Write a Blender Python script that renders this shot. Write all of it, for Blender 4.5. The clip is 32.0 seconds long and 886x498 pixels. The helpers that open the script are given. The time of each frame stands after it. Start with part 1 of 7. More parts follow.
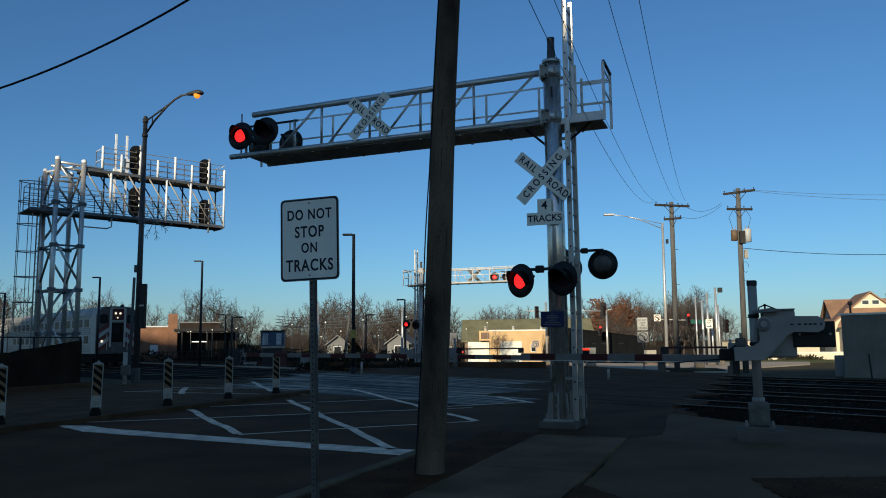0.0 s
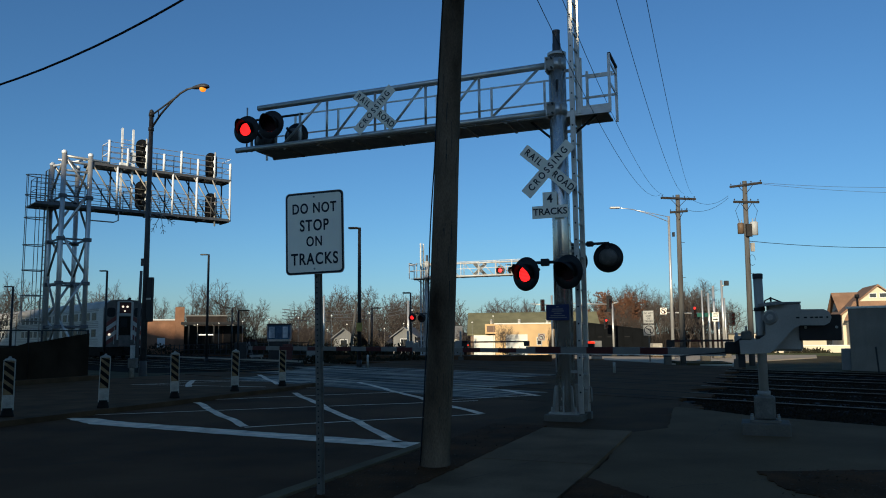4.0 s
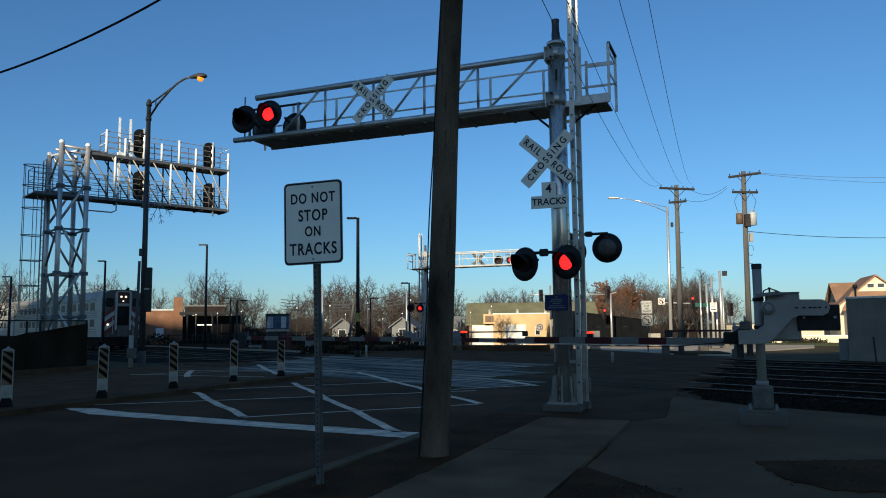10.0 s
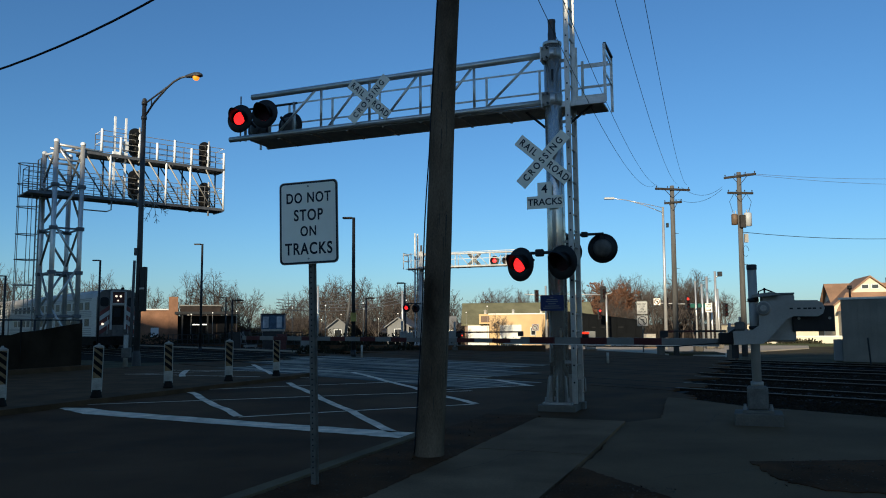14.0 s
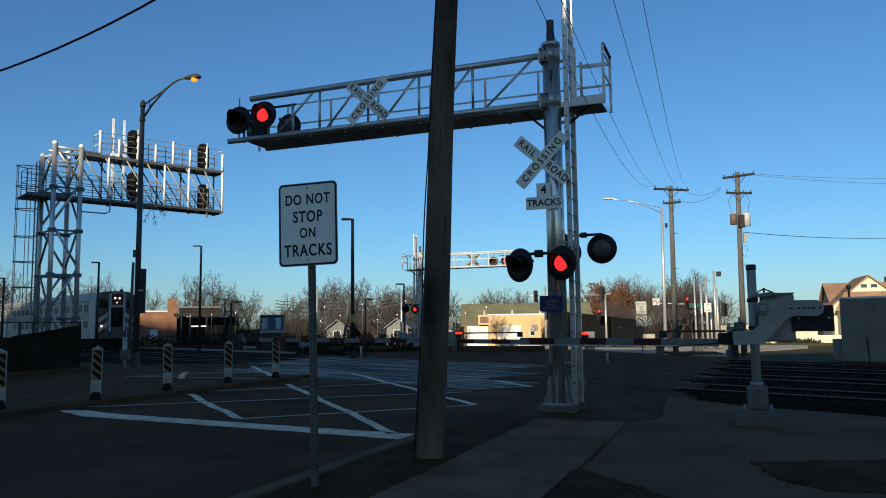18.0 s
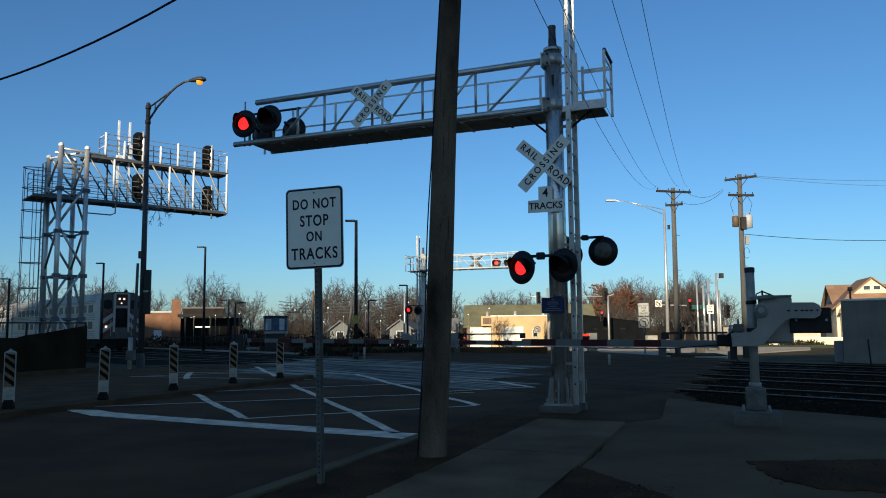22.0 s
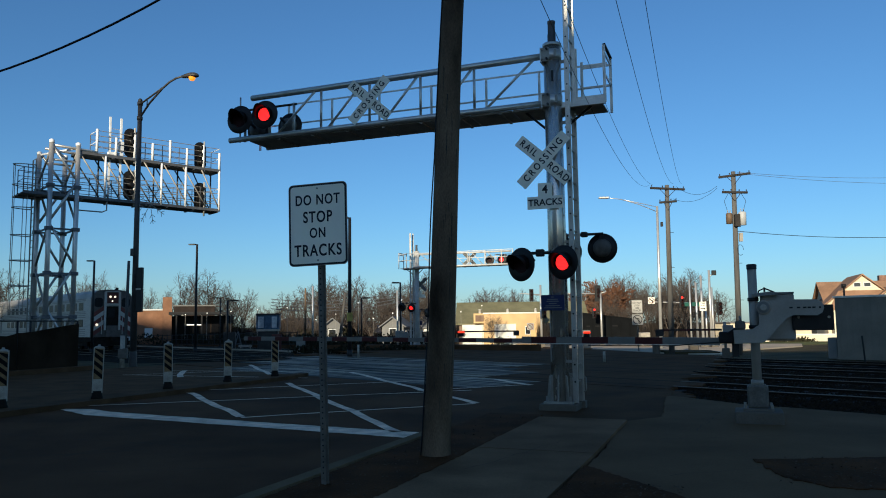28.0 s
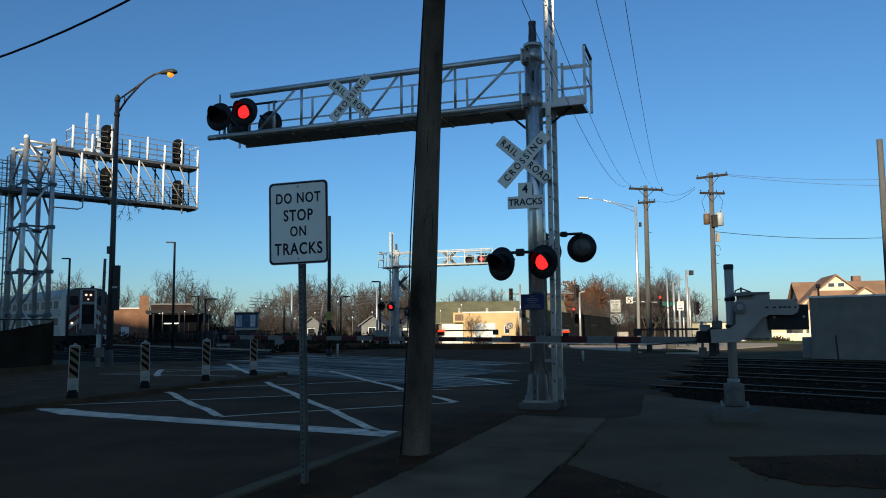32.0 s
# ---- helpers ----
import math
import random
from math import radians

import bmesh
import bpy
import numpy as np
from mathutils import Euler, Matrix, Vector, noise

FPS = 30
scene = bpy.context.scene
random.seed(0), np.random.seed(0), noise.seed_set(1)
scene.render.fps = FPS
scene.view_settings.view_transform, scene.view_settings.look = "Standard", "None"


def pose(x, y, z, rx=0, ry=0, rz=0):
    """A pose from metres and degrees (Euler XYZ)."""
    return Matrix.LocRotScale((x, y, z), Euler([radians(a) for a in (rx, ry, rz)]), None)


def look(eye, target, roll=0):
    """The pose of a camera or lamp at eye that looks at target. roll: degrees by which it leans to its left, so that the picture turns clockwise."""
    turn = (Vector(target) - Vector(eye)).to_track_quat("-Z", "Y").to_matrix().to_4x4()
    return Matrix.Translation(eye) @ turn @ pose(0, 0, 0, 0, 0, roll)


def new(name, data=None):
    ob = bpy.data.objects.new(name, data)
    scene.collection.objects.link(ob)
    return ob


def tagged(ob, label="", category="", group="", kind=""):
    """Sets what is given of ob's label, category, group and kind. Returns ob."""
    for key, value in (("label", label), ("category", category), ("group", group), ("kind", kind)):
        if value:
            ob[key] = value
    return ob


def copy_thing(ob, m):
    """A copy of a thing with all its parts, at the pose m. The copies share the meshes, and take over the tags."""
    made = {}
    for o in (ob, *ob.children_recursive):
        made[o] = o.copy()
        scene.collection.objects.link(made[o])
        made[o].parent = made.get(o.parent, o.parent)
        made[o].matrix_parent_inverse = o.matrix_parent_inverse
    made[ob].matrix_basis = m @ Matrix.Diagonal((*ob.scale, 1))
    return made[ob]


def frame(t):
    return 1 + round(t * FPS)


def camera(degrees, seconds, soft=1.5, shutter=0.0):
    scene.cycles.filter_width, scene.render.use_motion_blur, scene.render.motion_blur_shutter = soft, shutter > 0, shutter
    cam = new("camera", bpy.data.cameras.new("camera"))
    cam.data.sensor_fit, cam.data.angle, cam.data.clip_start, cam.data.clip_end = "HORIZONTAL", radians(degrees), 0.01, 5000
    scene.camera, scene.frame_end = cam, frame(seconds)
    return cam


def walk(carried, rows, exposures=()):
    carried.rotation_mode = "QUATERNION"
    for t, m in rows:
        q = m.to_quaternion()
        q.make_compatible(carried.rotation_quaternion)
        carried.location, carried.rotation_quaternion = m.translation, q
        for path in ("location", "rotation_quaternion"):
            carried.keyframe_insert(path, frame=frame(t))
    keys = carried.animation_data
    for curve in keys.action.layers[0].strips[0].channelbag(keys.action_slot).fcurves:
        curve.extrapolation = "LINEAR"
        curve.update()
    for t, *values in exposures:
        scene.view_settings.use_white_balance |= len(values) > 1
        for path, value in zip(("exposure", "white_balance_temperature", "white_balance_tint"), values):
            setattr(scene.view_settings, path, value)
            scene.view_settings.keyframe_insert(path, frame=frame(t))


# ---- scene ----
cam = camera(60.3, 32.0, soft=1.0)
PATH = [
    (0, (0.128, -0.241, 1.527), (0.082, 1.744, 1.768), -0.6),
    (0.5, (0.128, -0.245, 1.527), (0.081, 1.74, 1.763), -0.6),
    (1, (0.122, -0.234, 1.529), (0.072, 1.752, 1.762), -0.5),
    (1.5, (0.117, -0.228, 1.53), (0.065, 1.759, 1.758), -0.3),
    (2, (0.114, -0.222, 1.536), (0.064, 1.765, 1.766), -0.3),
    (2.5, (0.127, -0.24, 1.537), (0.076, 1.747, 1.766), -0.4),
    (3, (0.135, -0.242, 1.535), (0.083, 1.744, 1.764), -0.4),
    (3.5, (0.14, -0.247, 1.53), (0.084, 1.74, 1.757), -0.5),
    (5.5, (0.125, -0.232, 1.526), (0.051, 1.755, 1.739), -0.7),
    (6, (0.117, -0.215, 1.525), (0.044, 1.772, 1.735), -0.7),
    (6.5, (0.117, -0.224, 1.527), (0.045, 1.764, 1.735), -0.7),
    (7, (0.125, -0.239, 1.525), (0.055, 1.749, 1.73), -0.7),
    (7.5, (0.125, -0.237, 1.53), (0.058, 1.751, 1.734), -0.7),
    (8, (0.123, -0.228, 1.529), (0.061, 1.761, 1.731), -0.6),
    (8.5, (0.127, -0.222, 1.529), (0.07, 1.767, 1.729), -0.6),
    (9, (0.131, -0.236, 1.527), (0.074, 1.753, 1.727), -0.6),
    (9.5, (0.133, -0.236, 1.53), (0.075, 1.754, 1.729), -0.6),
    (10, (0.134, -0.23, 1.529), (0.076, 1.76, 1.727), -0.6),
    (10.5, (0.141, -0.23, 1.53), (0.083, 1.76, 1.727), -0.7),
    (11, (0.141, -0.227, 1.531), (0.083, 1.762, 1.728), -0.7),
    (11.5, (0.13, -0.225, 1.528), (0.073, 1.764, 1.725), -0.7),
    (12, (0.125, -0.232, 1.529), (0.068, 1.757, 1.725), -0.6),
    (12.5, (0.123, -0.229, 1.528), (0.067, 1.76, 1.724), -0.6),
    (13, (0.126, -0.225, 1.528), (0.073, 1.765, 1.726), -0.5),
    (13.5, (0.133, -0.225, 1.532), (0.083, 1.764, 1.728), -0.4),
    (14, (0.135, -0.225, 1.529), (0.088, 1.764, 1.727), -0.5),
    (14.5, (0.141, -0.225, 1.527), (0.096, 1.765, 1.724), -0.5),
    (16.5, (0.124, -0.223, 1.529), (0.077, 1.767, 1.722), -0.6),
    (17, (0.122, -0.229, 1.527), (0.076, 1.761, 1.721), -0.7),
    (17.5, (0.129, -0.22, 1.53), (0.083, 1.77, 1.726), -0.7),
    (18, (0.129, -0.219, 1.534), (0.085, 1.77, 1.734), -0.7),
    (18.5, (0.127, -0.235, 1.53), (0.084, 1.755, 1.731), -0.7),
    (19, (0.131, -0.242, 1.529), (0.088, 1.747, 1.732), -0.7),
    (19.5, (0.138, -0.224, 1.529), (0.096, 1.765, 1.731), -0.7),
    (20, (0.14, -0.229, 1.529), (0.099, 1.76, 1.732), -0.7),
    (20.5, (0.14, -0.234, 1.534), (0.099, 1.755, 1.738), -0.7),
    (21, (0.092, -0.313, 1.536), (0.052, 1.676, 1.739), -0.5),
    (21.5, (0.067, -0.389, 1.54), (0.021, 1.601, 1.74), -0.5),
    (22, (0.134, -0.405, 1.538), (0.082, 1.584, 1.741), -0.6),
    (22.5, (0.156, -0.407, 1.533), (0.094, 1.582, 1.734), -0.5),
    (23, (0.049, -0.43, 1.536), (-0.023, 1.559, 1.735), -0.3),
    (23.5, (-0.095, -0.504, 1.562), (-0.165, 1.485, 1.759), -0.2),
    (24, (-0.102, -0.445, 1.561), (-0.172, 1.544, 1.757), -0.1),
    (24.5, (-0.051, -0.314, 1.556), (-0.117, 1.675, 1.755), -0.5),
    (25, (-0.028, -0.295, 1.549), (-0.093, 1.694, 1.749), -0.3),
    (25.5, (-0.027, -0.29, 1.547), (-0.086, 1.699, 1.749), -0.6),
    (27.5, (-0.015, -0.311, 1.543), (-0.047, 1.678, 1.741), -0.7),
    (28, (-0.008, -0.294, 1.543), (-0.037, 1.696, 1.739), -0.7),
    (28.5, (-0.01, -0.3, 1.546), (-0.033, 1.69, 1.741), -0.7),
    (29, (0.001, -0.311, 1.544), (-0.016, 1.679, 1.739), -0.7),
    (29.5, (0.01, -0.304, 1.543), (-0.003, 1.686, 1.737), -0.7),
    (30, (0.006, -0.311, 1.546), (-0.001, 1.68, 1.74), -0.7),
    (30.5, (-0.016, -0.313, 1.542), (-0.014, 1.678, 1.735), -0.6),
    (31, (-0.025, -0.313, 1.541), (-0.014, 1.678, 1.733), -0.7),
    (31.5, (-0.02, -0.299, 1.54), (-0.002, 1.691, 1.733), -0.7),
    (32, (-0.018, -0.306, 1.542), (0.006, 1.684, 1.735), -0.6),
]
walk(cam, [(t, look(eye, target, roll)) for t, eye, target, roll in PATH], exposures=[(0.0, 0.14, 6350, 2), (3.5, 0.14, 6350, 2), (7.0, 0.33, 6350, 2), (32.0, 0.36, 6350, 2)])

# ---- light ----
SUN_DIR = Vector((-0.342, -0.940, 0.2511)).normalized()
world = bpy.data.worlds.new("sky")
scene.world = world
world.use_nodes = True
wn = world.node_tree
sky = wn.nodes.new("ShaderNodeTexSky")
sky.sky_type = "NISHITA"
sky.sun_disc = False
sky.sun_elevation = math.asin(SUN_DIR.z)
sky.sun_rotation = math.atan2(SUN_DIR.x, SUN_DIR.y)
sky.altitude = 200
sky.air_density = 1.0
sky.dust_density = 0.5
sky.ozone_density = 6.0
wn.nodes["Background"].inputs[1].default_value = 0.105
wn.links.new(sky.outputs[0], wn.nodes["Background"].inputs[0])
sun = new("sun", bpy.data.lights.new("sun", "SUN"))
sun.data.energy, sun.data.angle, sun.data.color = 5.0, radians(0.5), (1.0, 0.86, 0.68)
sun.matrix_world = look(SUN_DIR * 100, (0, 0, 0))


# ---- materials ----
def material(name, color, rough=0.7, metal=0.0, vary=0.25, scale=4.0, grain=60.0, bump=0.15, tint=None, streak=None, rand=0.0, spec=0.28):
    """A surface whose colour varies at two scales, with fine relief. streak: stretch of the noise along z."""
    m = bpy.data.materials.new(name)
    m.use_nodes = True
    t = m.node_tree
    n, l = t.nodes, t.links
    b = n["Principled BSDF"]
    b.inputs["Roughness"].default_value, b.inputs["Metallic"].default_value = rough, metal
    b.inputs["Specular IOR Level"].default_value = spec
    co = n.new("ShaderNodeTexCoord")
    mp = n.new("ShaderNodeMapping")
    mp.inputs["Scale"].default_value = (1, 1, streak or 1)
    l.new(co.outputs["Object"], mp.inputs[0])
    big, fine = n.new("ShaderNodeTexNoise"), n.new("ShaderNodeTexNoise")
    big.inputs["Scale"].default_value, big.inputs["Detail"].default_value = scale, 6
    fine.inputs["Scale"].default_value, fine.inputs["Detail"].default_value = grain, 3
    l.new(mp.outputs[0], big.inputs["Vector"])
    l.new(mp.outputs[0], fine.inputs["Vector"])
    dark = [c * (1 - vary) for c in color]
    light = [min(1, c * (1 + vary)) for c in (tint or color)]
    mix = n.new("ShaderNodeMix")
    mix.data_type = "RGBA"
    mix.inputs[6].default_value, mix.inputs[7].default_value = (*dark, 1), (*light, 1)
    ramp = n.new("ShaderNodeMapRange")
    ramp.inputs[1].default_value, ramp.inputs[2].default_value = 0.3, 0.7
    l.new(big.outputs[0], ramp.inputs[0])
    l.new(ramp.outputs[0], mix.inputs[0])
    out = mix.outputs[2]
    m2 = n.new("ShaderNodeMix")
    m2.data_type, m2.blend_type = "RGBA", "OVERLAY"
    m2.inputs[0].default_value = min(1, vary * 1.4)
    l.new(out, m2.inputs[6])
    l.new(fine.outputs[0], m2.inputs[7])
    out = m2.outputs[2]
    if rand:
        info, hsv, mr = n.new("ShaderNodeObjectInfo"), n.new("ShaderNodeHueSaturation"), n.new("ShaderNodeMapRange")
        mr.inputs[3].default_value, mr.inputs[4].default_value = 1 - rand, 1 + rand
        l.new(info.outputs["Random"], mr.inputs[0])
        l.new(mr.outputs[0], hsv.inputs["Value"])
        l.new(out, hsv.inputs["Color"])
        out = hsv.outputs[0]
    l.new(out, b.inputs["Base Color"])
    rr = n.new("ShaderNodeMapRange")
    rr.inputs[3].default_value, rr.inputs[4].default_value = max(0.05, rough - 0.12), min(1, rough + 0.12)
    l.new(fine.outputs[0], rr.inputs[0])
    l.new(rr.outputs[0], b.inputs["Roughness"])
    if bump:
        bp = n.new("ShaderNodeBump")
        bp.inputs["Strength"].default_value, bp.inputs["Distance"].default_value = bump, 0.01
        l.new(fine.outputs[0], bp.inputs["Height"])
        l.new(bp.outputs[0], b.inputs["Normal"])
    return m


def glow(name, color, strength):
    m = bpy.data.materials.new(name)
    m.use_nodes = True
    b = m.node_tree.nodes["Principled BSDF"]
    b.inputs["Base Color"].default_value = (*color, 1)
    b.inputs["Emission Color"].default_value = (*color, 1)
    b.inputs["Emission Strength"].default_value = strength
    return m


def glass_mat(name, color, rough=0.06):
    m = bpy.data.materials.new(name)
    m.use_nodes = True
    b = m.node_tree.nodes["Principled BSDF"]
    b.inputs["Base Color"].default_value = (*color, 1)
    b.inputs["Roughness"].default_value = rough
    b.inputs["Specular IOR Level"].default_value = 0.8
    return m


ASPHALT = material("asphalt", (0.0935, 0.0480, 0.0240), 0.85, vary=0.42, scale=0.45, grain=70, bump=0.7, spec=0.03)
WALK_CONC = material("bleached_walkway_concrete", (0.34, 0.25, 0.17), 0.9, vary=0.25, scale=0.8, grain=40, bump=0.2, spec=0.03)
ASPHALT_OLD = material("old_asphalt", (0.1092, 0.059, 0.029), 0.9, vary=0.3, scale=1.2, grain=60, bump=0.3, spec=0.03)
ASPHALT_PATCH = material("asphalt_patch", (0.084, 0.044, 0.0205), 0.85, vary=0.3, scale=0.8, grain=90, bump=0.4, spec=0.03)
ROAD_PAINT = material("road_paint", (0.74, 0.55, 0.385), 0.6, vary=0.35, scale=3, grain=40, bump=0.2, spec=0.05)
PALE_PANEL = material("crossing_panel", (0.0284, 0.020, 0.0135), 0.6, tint=(0.37, 0.28, 0.19), vary=0.2, scale=0.9, grain=30, bump=0.2, spec=0.05)
mp_ = PALE_PANEL.node_tree.nodes["Mapping"]
mp_.vector_type = "TEXTURE"
mp_.inputs["Rotation"].default_value = (0, 0, math.atan2(0.731, -0.682))
mp_.inputs["Scale"].default_value = (6.0, 0.22, 1)
mr_ = PALE_PANEL.node_tree.nodes["Map Range"]
mr_.inputs[1].default_value, mr_.inputs[2].default_value = 0.46, 0.66
CONCRETE = material("concrete", (0.1743, 0.104, 0.056), 0.85, vary=0.33, scale=1.1, grain=70, bump=0.3, rand=0.12, spec=0.03)
CONCRETE_WARM = material("kerb_concrete", (0.1418, 0.098, 0.055), 0.85, vary=0.3, scale=1.5, grain=60, bump=0.3, rand=0.1, spec=0.03)
FOUNDATION = material("cast_foundation", (0.125, 0.105, 0.08), 0.85, vary=0.25, scale=2, grain=60, bump=0.3, spec=0.15)
WORN_APRON = material("worn_apron", (0.147, 0.089, 0.047), 0.88, vary=0.30, scale=0.55, grain=80, bump=0.35, spec=0.03)
ISLAND_CONC = material("grimy_island_concrete", (0.0987, 0.056, 0.029), 0.9, vary=0.3, scale=1.5, grain=60, bump=0.3, spec=0.03)
SOIL = material("bare_soil", (0.066, 0.027, 0.0092), 0.95, vary=0.45, scale=1.6, grain=45, bump=0.8, spec=0.05)
GRASS_GROUND = material("dormant_grass", (0.075, 0.058, 0.028), 0.95, vary=0.4, scale=0.6, grain=40, bump=0.8, spec=0.05)
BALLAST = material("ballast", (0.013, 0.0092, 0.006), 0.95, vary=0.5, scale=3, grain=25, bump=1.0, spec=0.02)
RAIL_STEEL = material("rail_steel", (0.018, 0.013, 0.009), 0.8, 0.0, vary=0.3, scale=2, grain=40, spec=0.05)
RAIL_TOP = material("polished_rail_head", (0.15, 0.12, 0.088), 0.5, 0.5, vary=0.1, scale=2, grain=60)
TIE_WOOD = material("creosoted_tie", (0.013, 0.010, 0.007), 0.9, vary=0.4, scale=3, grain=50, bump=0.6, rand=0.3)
GALV = material("galvanized_steel", (0.62, 0.585, 0.53), 0.36, 0.62, vary=0.10, scale=3, grain=30, bump=0.0)
MAST_STEEL = material("smooth_galvanised_mast", (0.74, 0.68, 0.60), 0.26, 0.80, vary=0.18, scale=1.6, grain=3, bump=0.0, streak=0.25)
GATE_STEEL = material("grey_galvanised_tube", (0.40, 0.355, 0.295), 0.42, 0.12, vary=0.25, scale=2.5, grain=6, bump=0.0, streak=0.3)
LADDER_METAL = material("dull_ladder_aluminium", (0.56, 0.52, 0.455), 0.38, 0.72, vary=0.15, scale=6, grain=50, bump=0.06)
GALV_DULL = material("weathered_zinc", (0.35, 0.315, 0.265), 0.6, 0.35, vary=0.22, scale=4, grain=40, bump=0.15)
ALUMINIUM = material("aluminium", (0.68, 0.63, 0.55), 0.4, 0.45, vary=0.15, scale=6, grain=50, bump=0.08)
GREY_PAINT = material("grey_paint", (0.20, 0.19, 0.168), 0.5, vary=0.12, scale=3, grain=40, bump=0.1)
PALE_PAINT = material("pale_grey_paint", (0.325, 0.285, 0.235), 0.45, vary=0.1, scale=3, grain=40, bump=0.06)
DARK_METAL = material("dark_metal", (0.030, 0.029, 0.028), 0.5, 0.3, vary=0.25, scale=4, grain=40)
BLACK_PAINT = material("black_paint", (0.011, 0.010, 0.009), 0.45, vary=0.3, scale=5, grain=50, bump=0.08)
STRIPE_BLACK = material("black_sheeting", (0.008, 0.007, 0.006), 0.7, vary=0.2, bump=0.0, spec=0.08)
CAST_GREY = material("dark_cast_iron", (0.13, 0.115, 0.092), 0.7, vary=0.3, scale=6, grain=40, bump=0.3)
LENS_OFF = material("dark_red_lens", (0.020, 0.004, 0.004), 0.55, vary=0.15, bump=0.0, spec=0.12)
LED_RED = glow("lit_red_led", (1.0, 0.016, 0.018), 2.0)
wv, mr_ = LED_RED.node_tree.nodes.new("ShaderNodeTexWave"), LED_RED.node_tree.nodes.new("ShaderNodeMapRange")
wv.bands_direction = "Z"
wv.inputs["Scale"].default_value = 13.0
wv.inputs["Distortion"].default_value = 1.2
co_ = LED_RED.node_tree.nodes.new("ShaderNodeTexCoord")
mr_.inputs[3].default_value, mr_.inputs[4].default_value = 0.8, 2.2
LED_RED.node_tree.links.new(co_.outputs["Object"], wv.inputs[0])
LED_RED.node_tree.links.new(wv.outputs["Fac"], mr_.inputs[0])
LED_RED.node_tree.links.new(mr_.outputs[0], LED_RED.node_tree.nodes["Principled BSDF"].inputs["Emission Strength"])
ARM_LED = glow("lit_arm_lamp", (1.0, 0.035, 0.012), 1.35)
# White sign face greyed in colour where far signs would stand in shade.
SIGN_DIMMED = material("dimmed_sign_face", (0.34, 0.32, 0.28), 0.5, vary=0.1, scale=3, grain=30, bump=0.02)
LED_DIM = glow("dim_red_led", (1.0, 0.03, 0.02), 0.7)
LED_ORANGE = glow("lit_orange_lamp", (1.0, 0.27, 0.02), 1.0)
GLOBE_WHITE = glow("small_lit_globe", (1.0, 0.92, 0.8), 0.7)
LED_WHITE = glow("lit_white_lamp", (1.0, 0.82, 0.62), 0.9)
SIGN_WHITE = material("white_sign_face", (0.97, 0.87, 0.70), 0.4, vary=0.07, scale=2, grain=30, bump=0.03)
SIGN_BLACK = material("black_sign_ink", (0.015, 0.015, 0.018), 0.5, vary=0.1, bump=0.0)
SIGN_BLUE = material("blue_sign_face", (0.022, 0.028, 0.085), 0.4, vary=0.1, scale=4, bump=0.02)
SIGN_GREEN = material("green_sign_face", (0.02, 0.09, 0.065), 0.4, vary=0.1, bump=0.02)
SIGN_YELLOW = material("yellow_reflector", (0.19, 0.115, 0.048), 0.5, vary=0.35, scale=8, bump=0.05)
NOTICE_YELLOW = material("faded_yellow_notice", (0.42, 0.30, 0.07), 0.5, vary=0.2, scale=6, bump=0.02)
WHITE_PLASTIC = material("white_plastic", (0.38, 0.33, 0.26), 0.5, vary=0.25, scale=6, grain=40, bump=0.05)
ARM_WHITE = material("white_arm_sheeting", (0.175, 0.16, 0.135), 0.4, vary=0.12, scale=4, bump=0.03)
ARM_RED = material("red_arm_sheeting", (0.065, 0.012, 0.010), 0.4, vary=0.15, scale=4, bump=0.03)
POLE_WOOD = material("weathered_pole_wood", (0.062, 0.040, 0.024), 0.95, tint=(0.165, 0.113, 0.072), vary=0.38, scale=2.2, grain=90, bump=1.0, streak=0.35, spec=0.05)
POLE_WOOD_TAN = material("tan_pole_wood", (0.110, 0.103, 0.094), 0.9, vary=0.3, scale=5, grain=40, bump=0.5, streak=0.06, spec=0.15)
RUBBER = material("black_rubber", (0.016, 0.013, 0.010), 0.8, vary=0.3, scale=6, spec=0.08)
CABLE = material("black_cable", (0.012, 0.012, 0.014), 0.7, vary=0.1, bump=0)
CABLE_PALE = material("aged_cable", (0.10, 0.10, 0.11), 0.6, vary=0.1, bump=0)
MESH_FABRIC = material("dark_windscreen_fabric", (0.036, 0.024, 0.015), 0.9, vary=0.4, scale=1.0, grain=120, bump=0.4, spec=0.02)


# ---- mesh helpers ----
def bx(bm, c, s, m=None):
    """A box of size s round c."""
    vs = []
    for dx, dy, dz in ((-1, -1, -1), (1, -1, -1), (1, 1, -1), (-1, 1, -1), (-1, -1, 1), (1, -1, 1), (1, 1, 1), (-1, 1, 1)):
        p = Vector((c[0] + dx * s[0] / 2, c[1] + dy * s[1] / 2, c[2] + dz * s[2] / 2))
        vs.append(bm.verts.new(m @ p if m else p))
    for f in ((3, 2, 1, 0), (4, 5, 6, 7), (0, 1, 5, 4), (1, 2, 6, 5), (2, 3, 7, 6), (3, 0, 4, 7)):
        bm.faces.new([vs[i] for i in f])
    return bm


def tb(bm, a, b, r, r2=None, seg=10, caps=True):
    """A round bar from a to b."""
    a, b = Vector(a), Vector(b)
    r2 = r if r2 is None else r2
    z = (b - a).normalized()
    x = z.orthogonal().normalized()
    y = z.cross(x)
    ra, rb = [], []
    for i in range(seg):
        k = 2 * math.pi * i / seg
        d = x * math.cos(k) + y * math.sin(k)
        ra.append(bm.verts.new(a + d * r))
        rb.append(bm.verts.new(b + d * r2))
    for i in range(seg):
        f = bm.faces.new((ra[i], ra[(i + 1) % seg], rb[(i + 1) % seg], rb[i]))
        f.smooth = seg > 6
    if caps:
        bm.faces.new(ra[::-1])
        bm.faces.new(rb)
    return bm


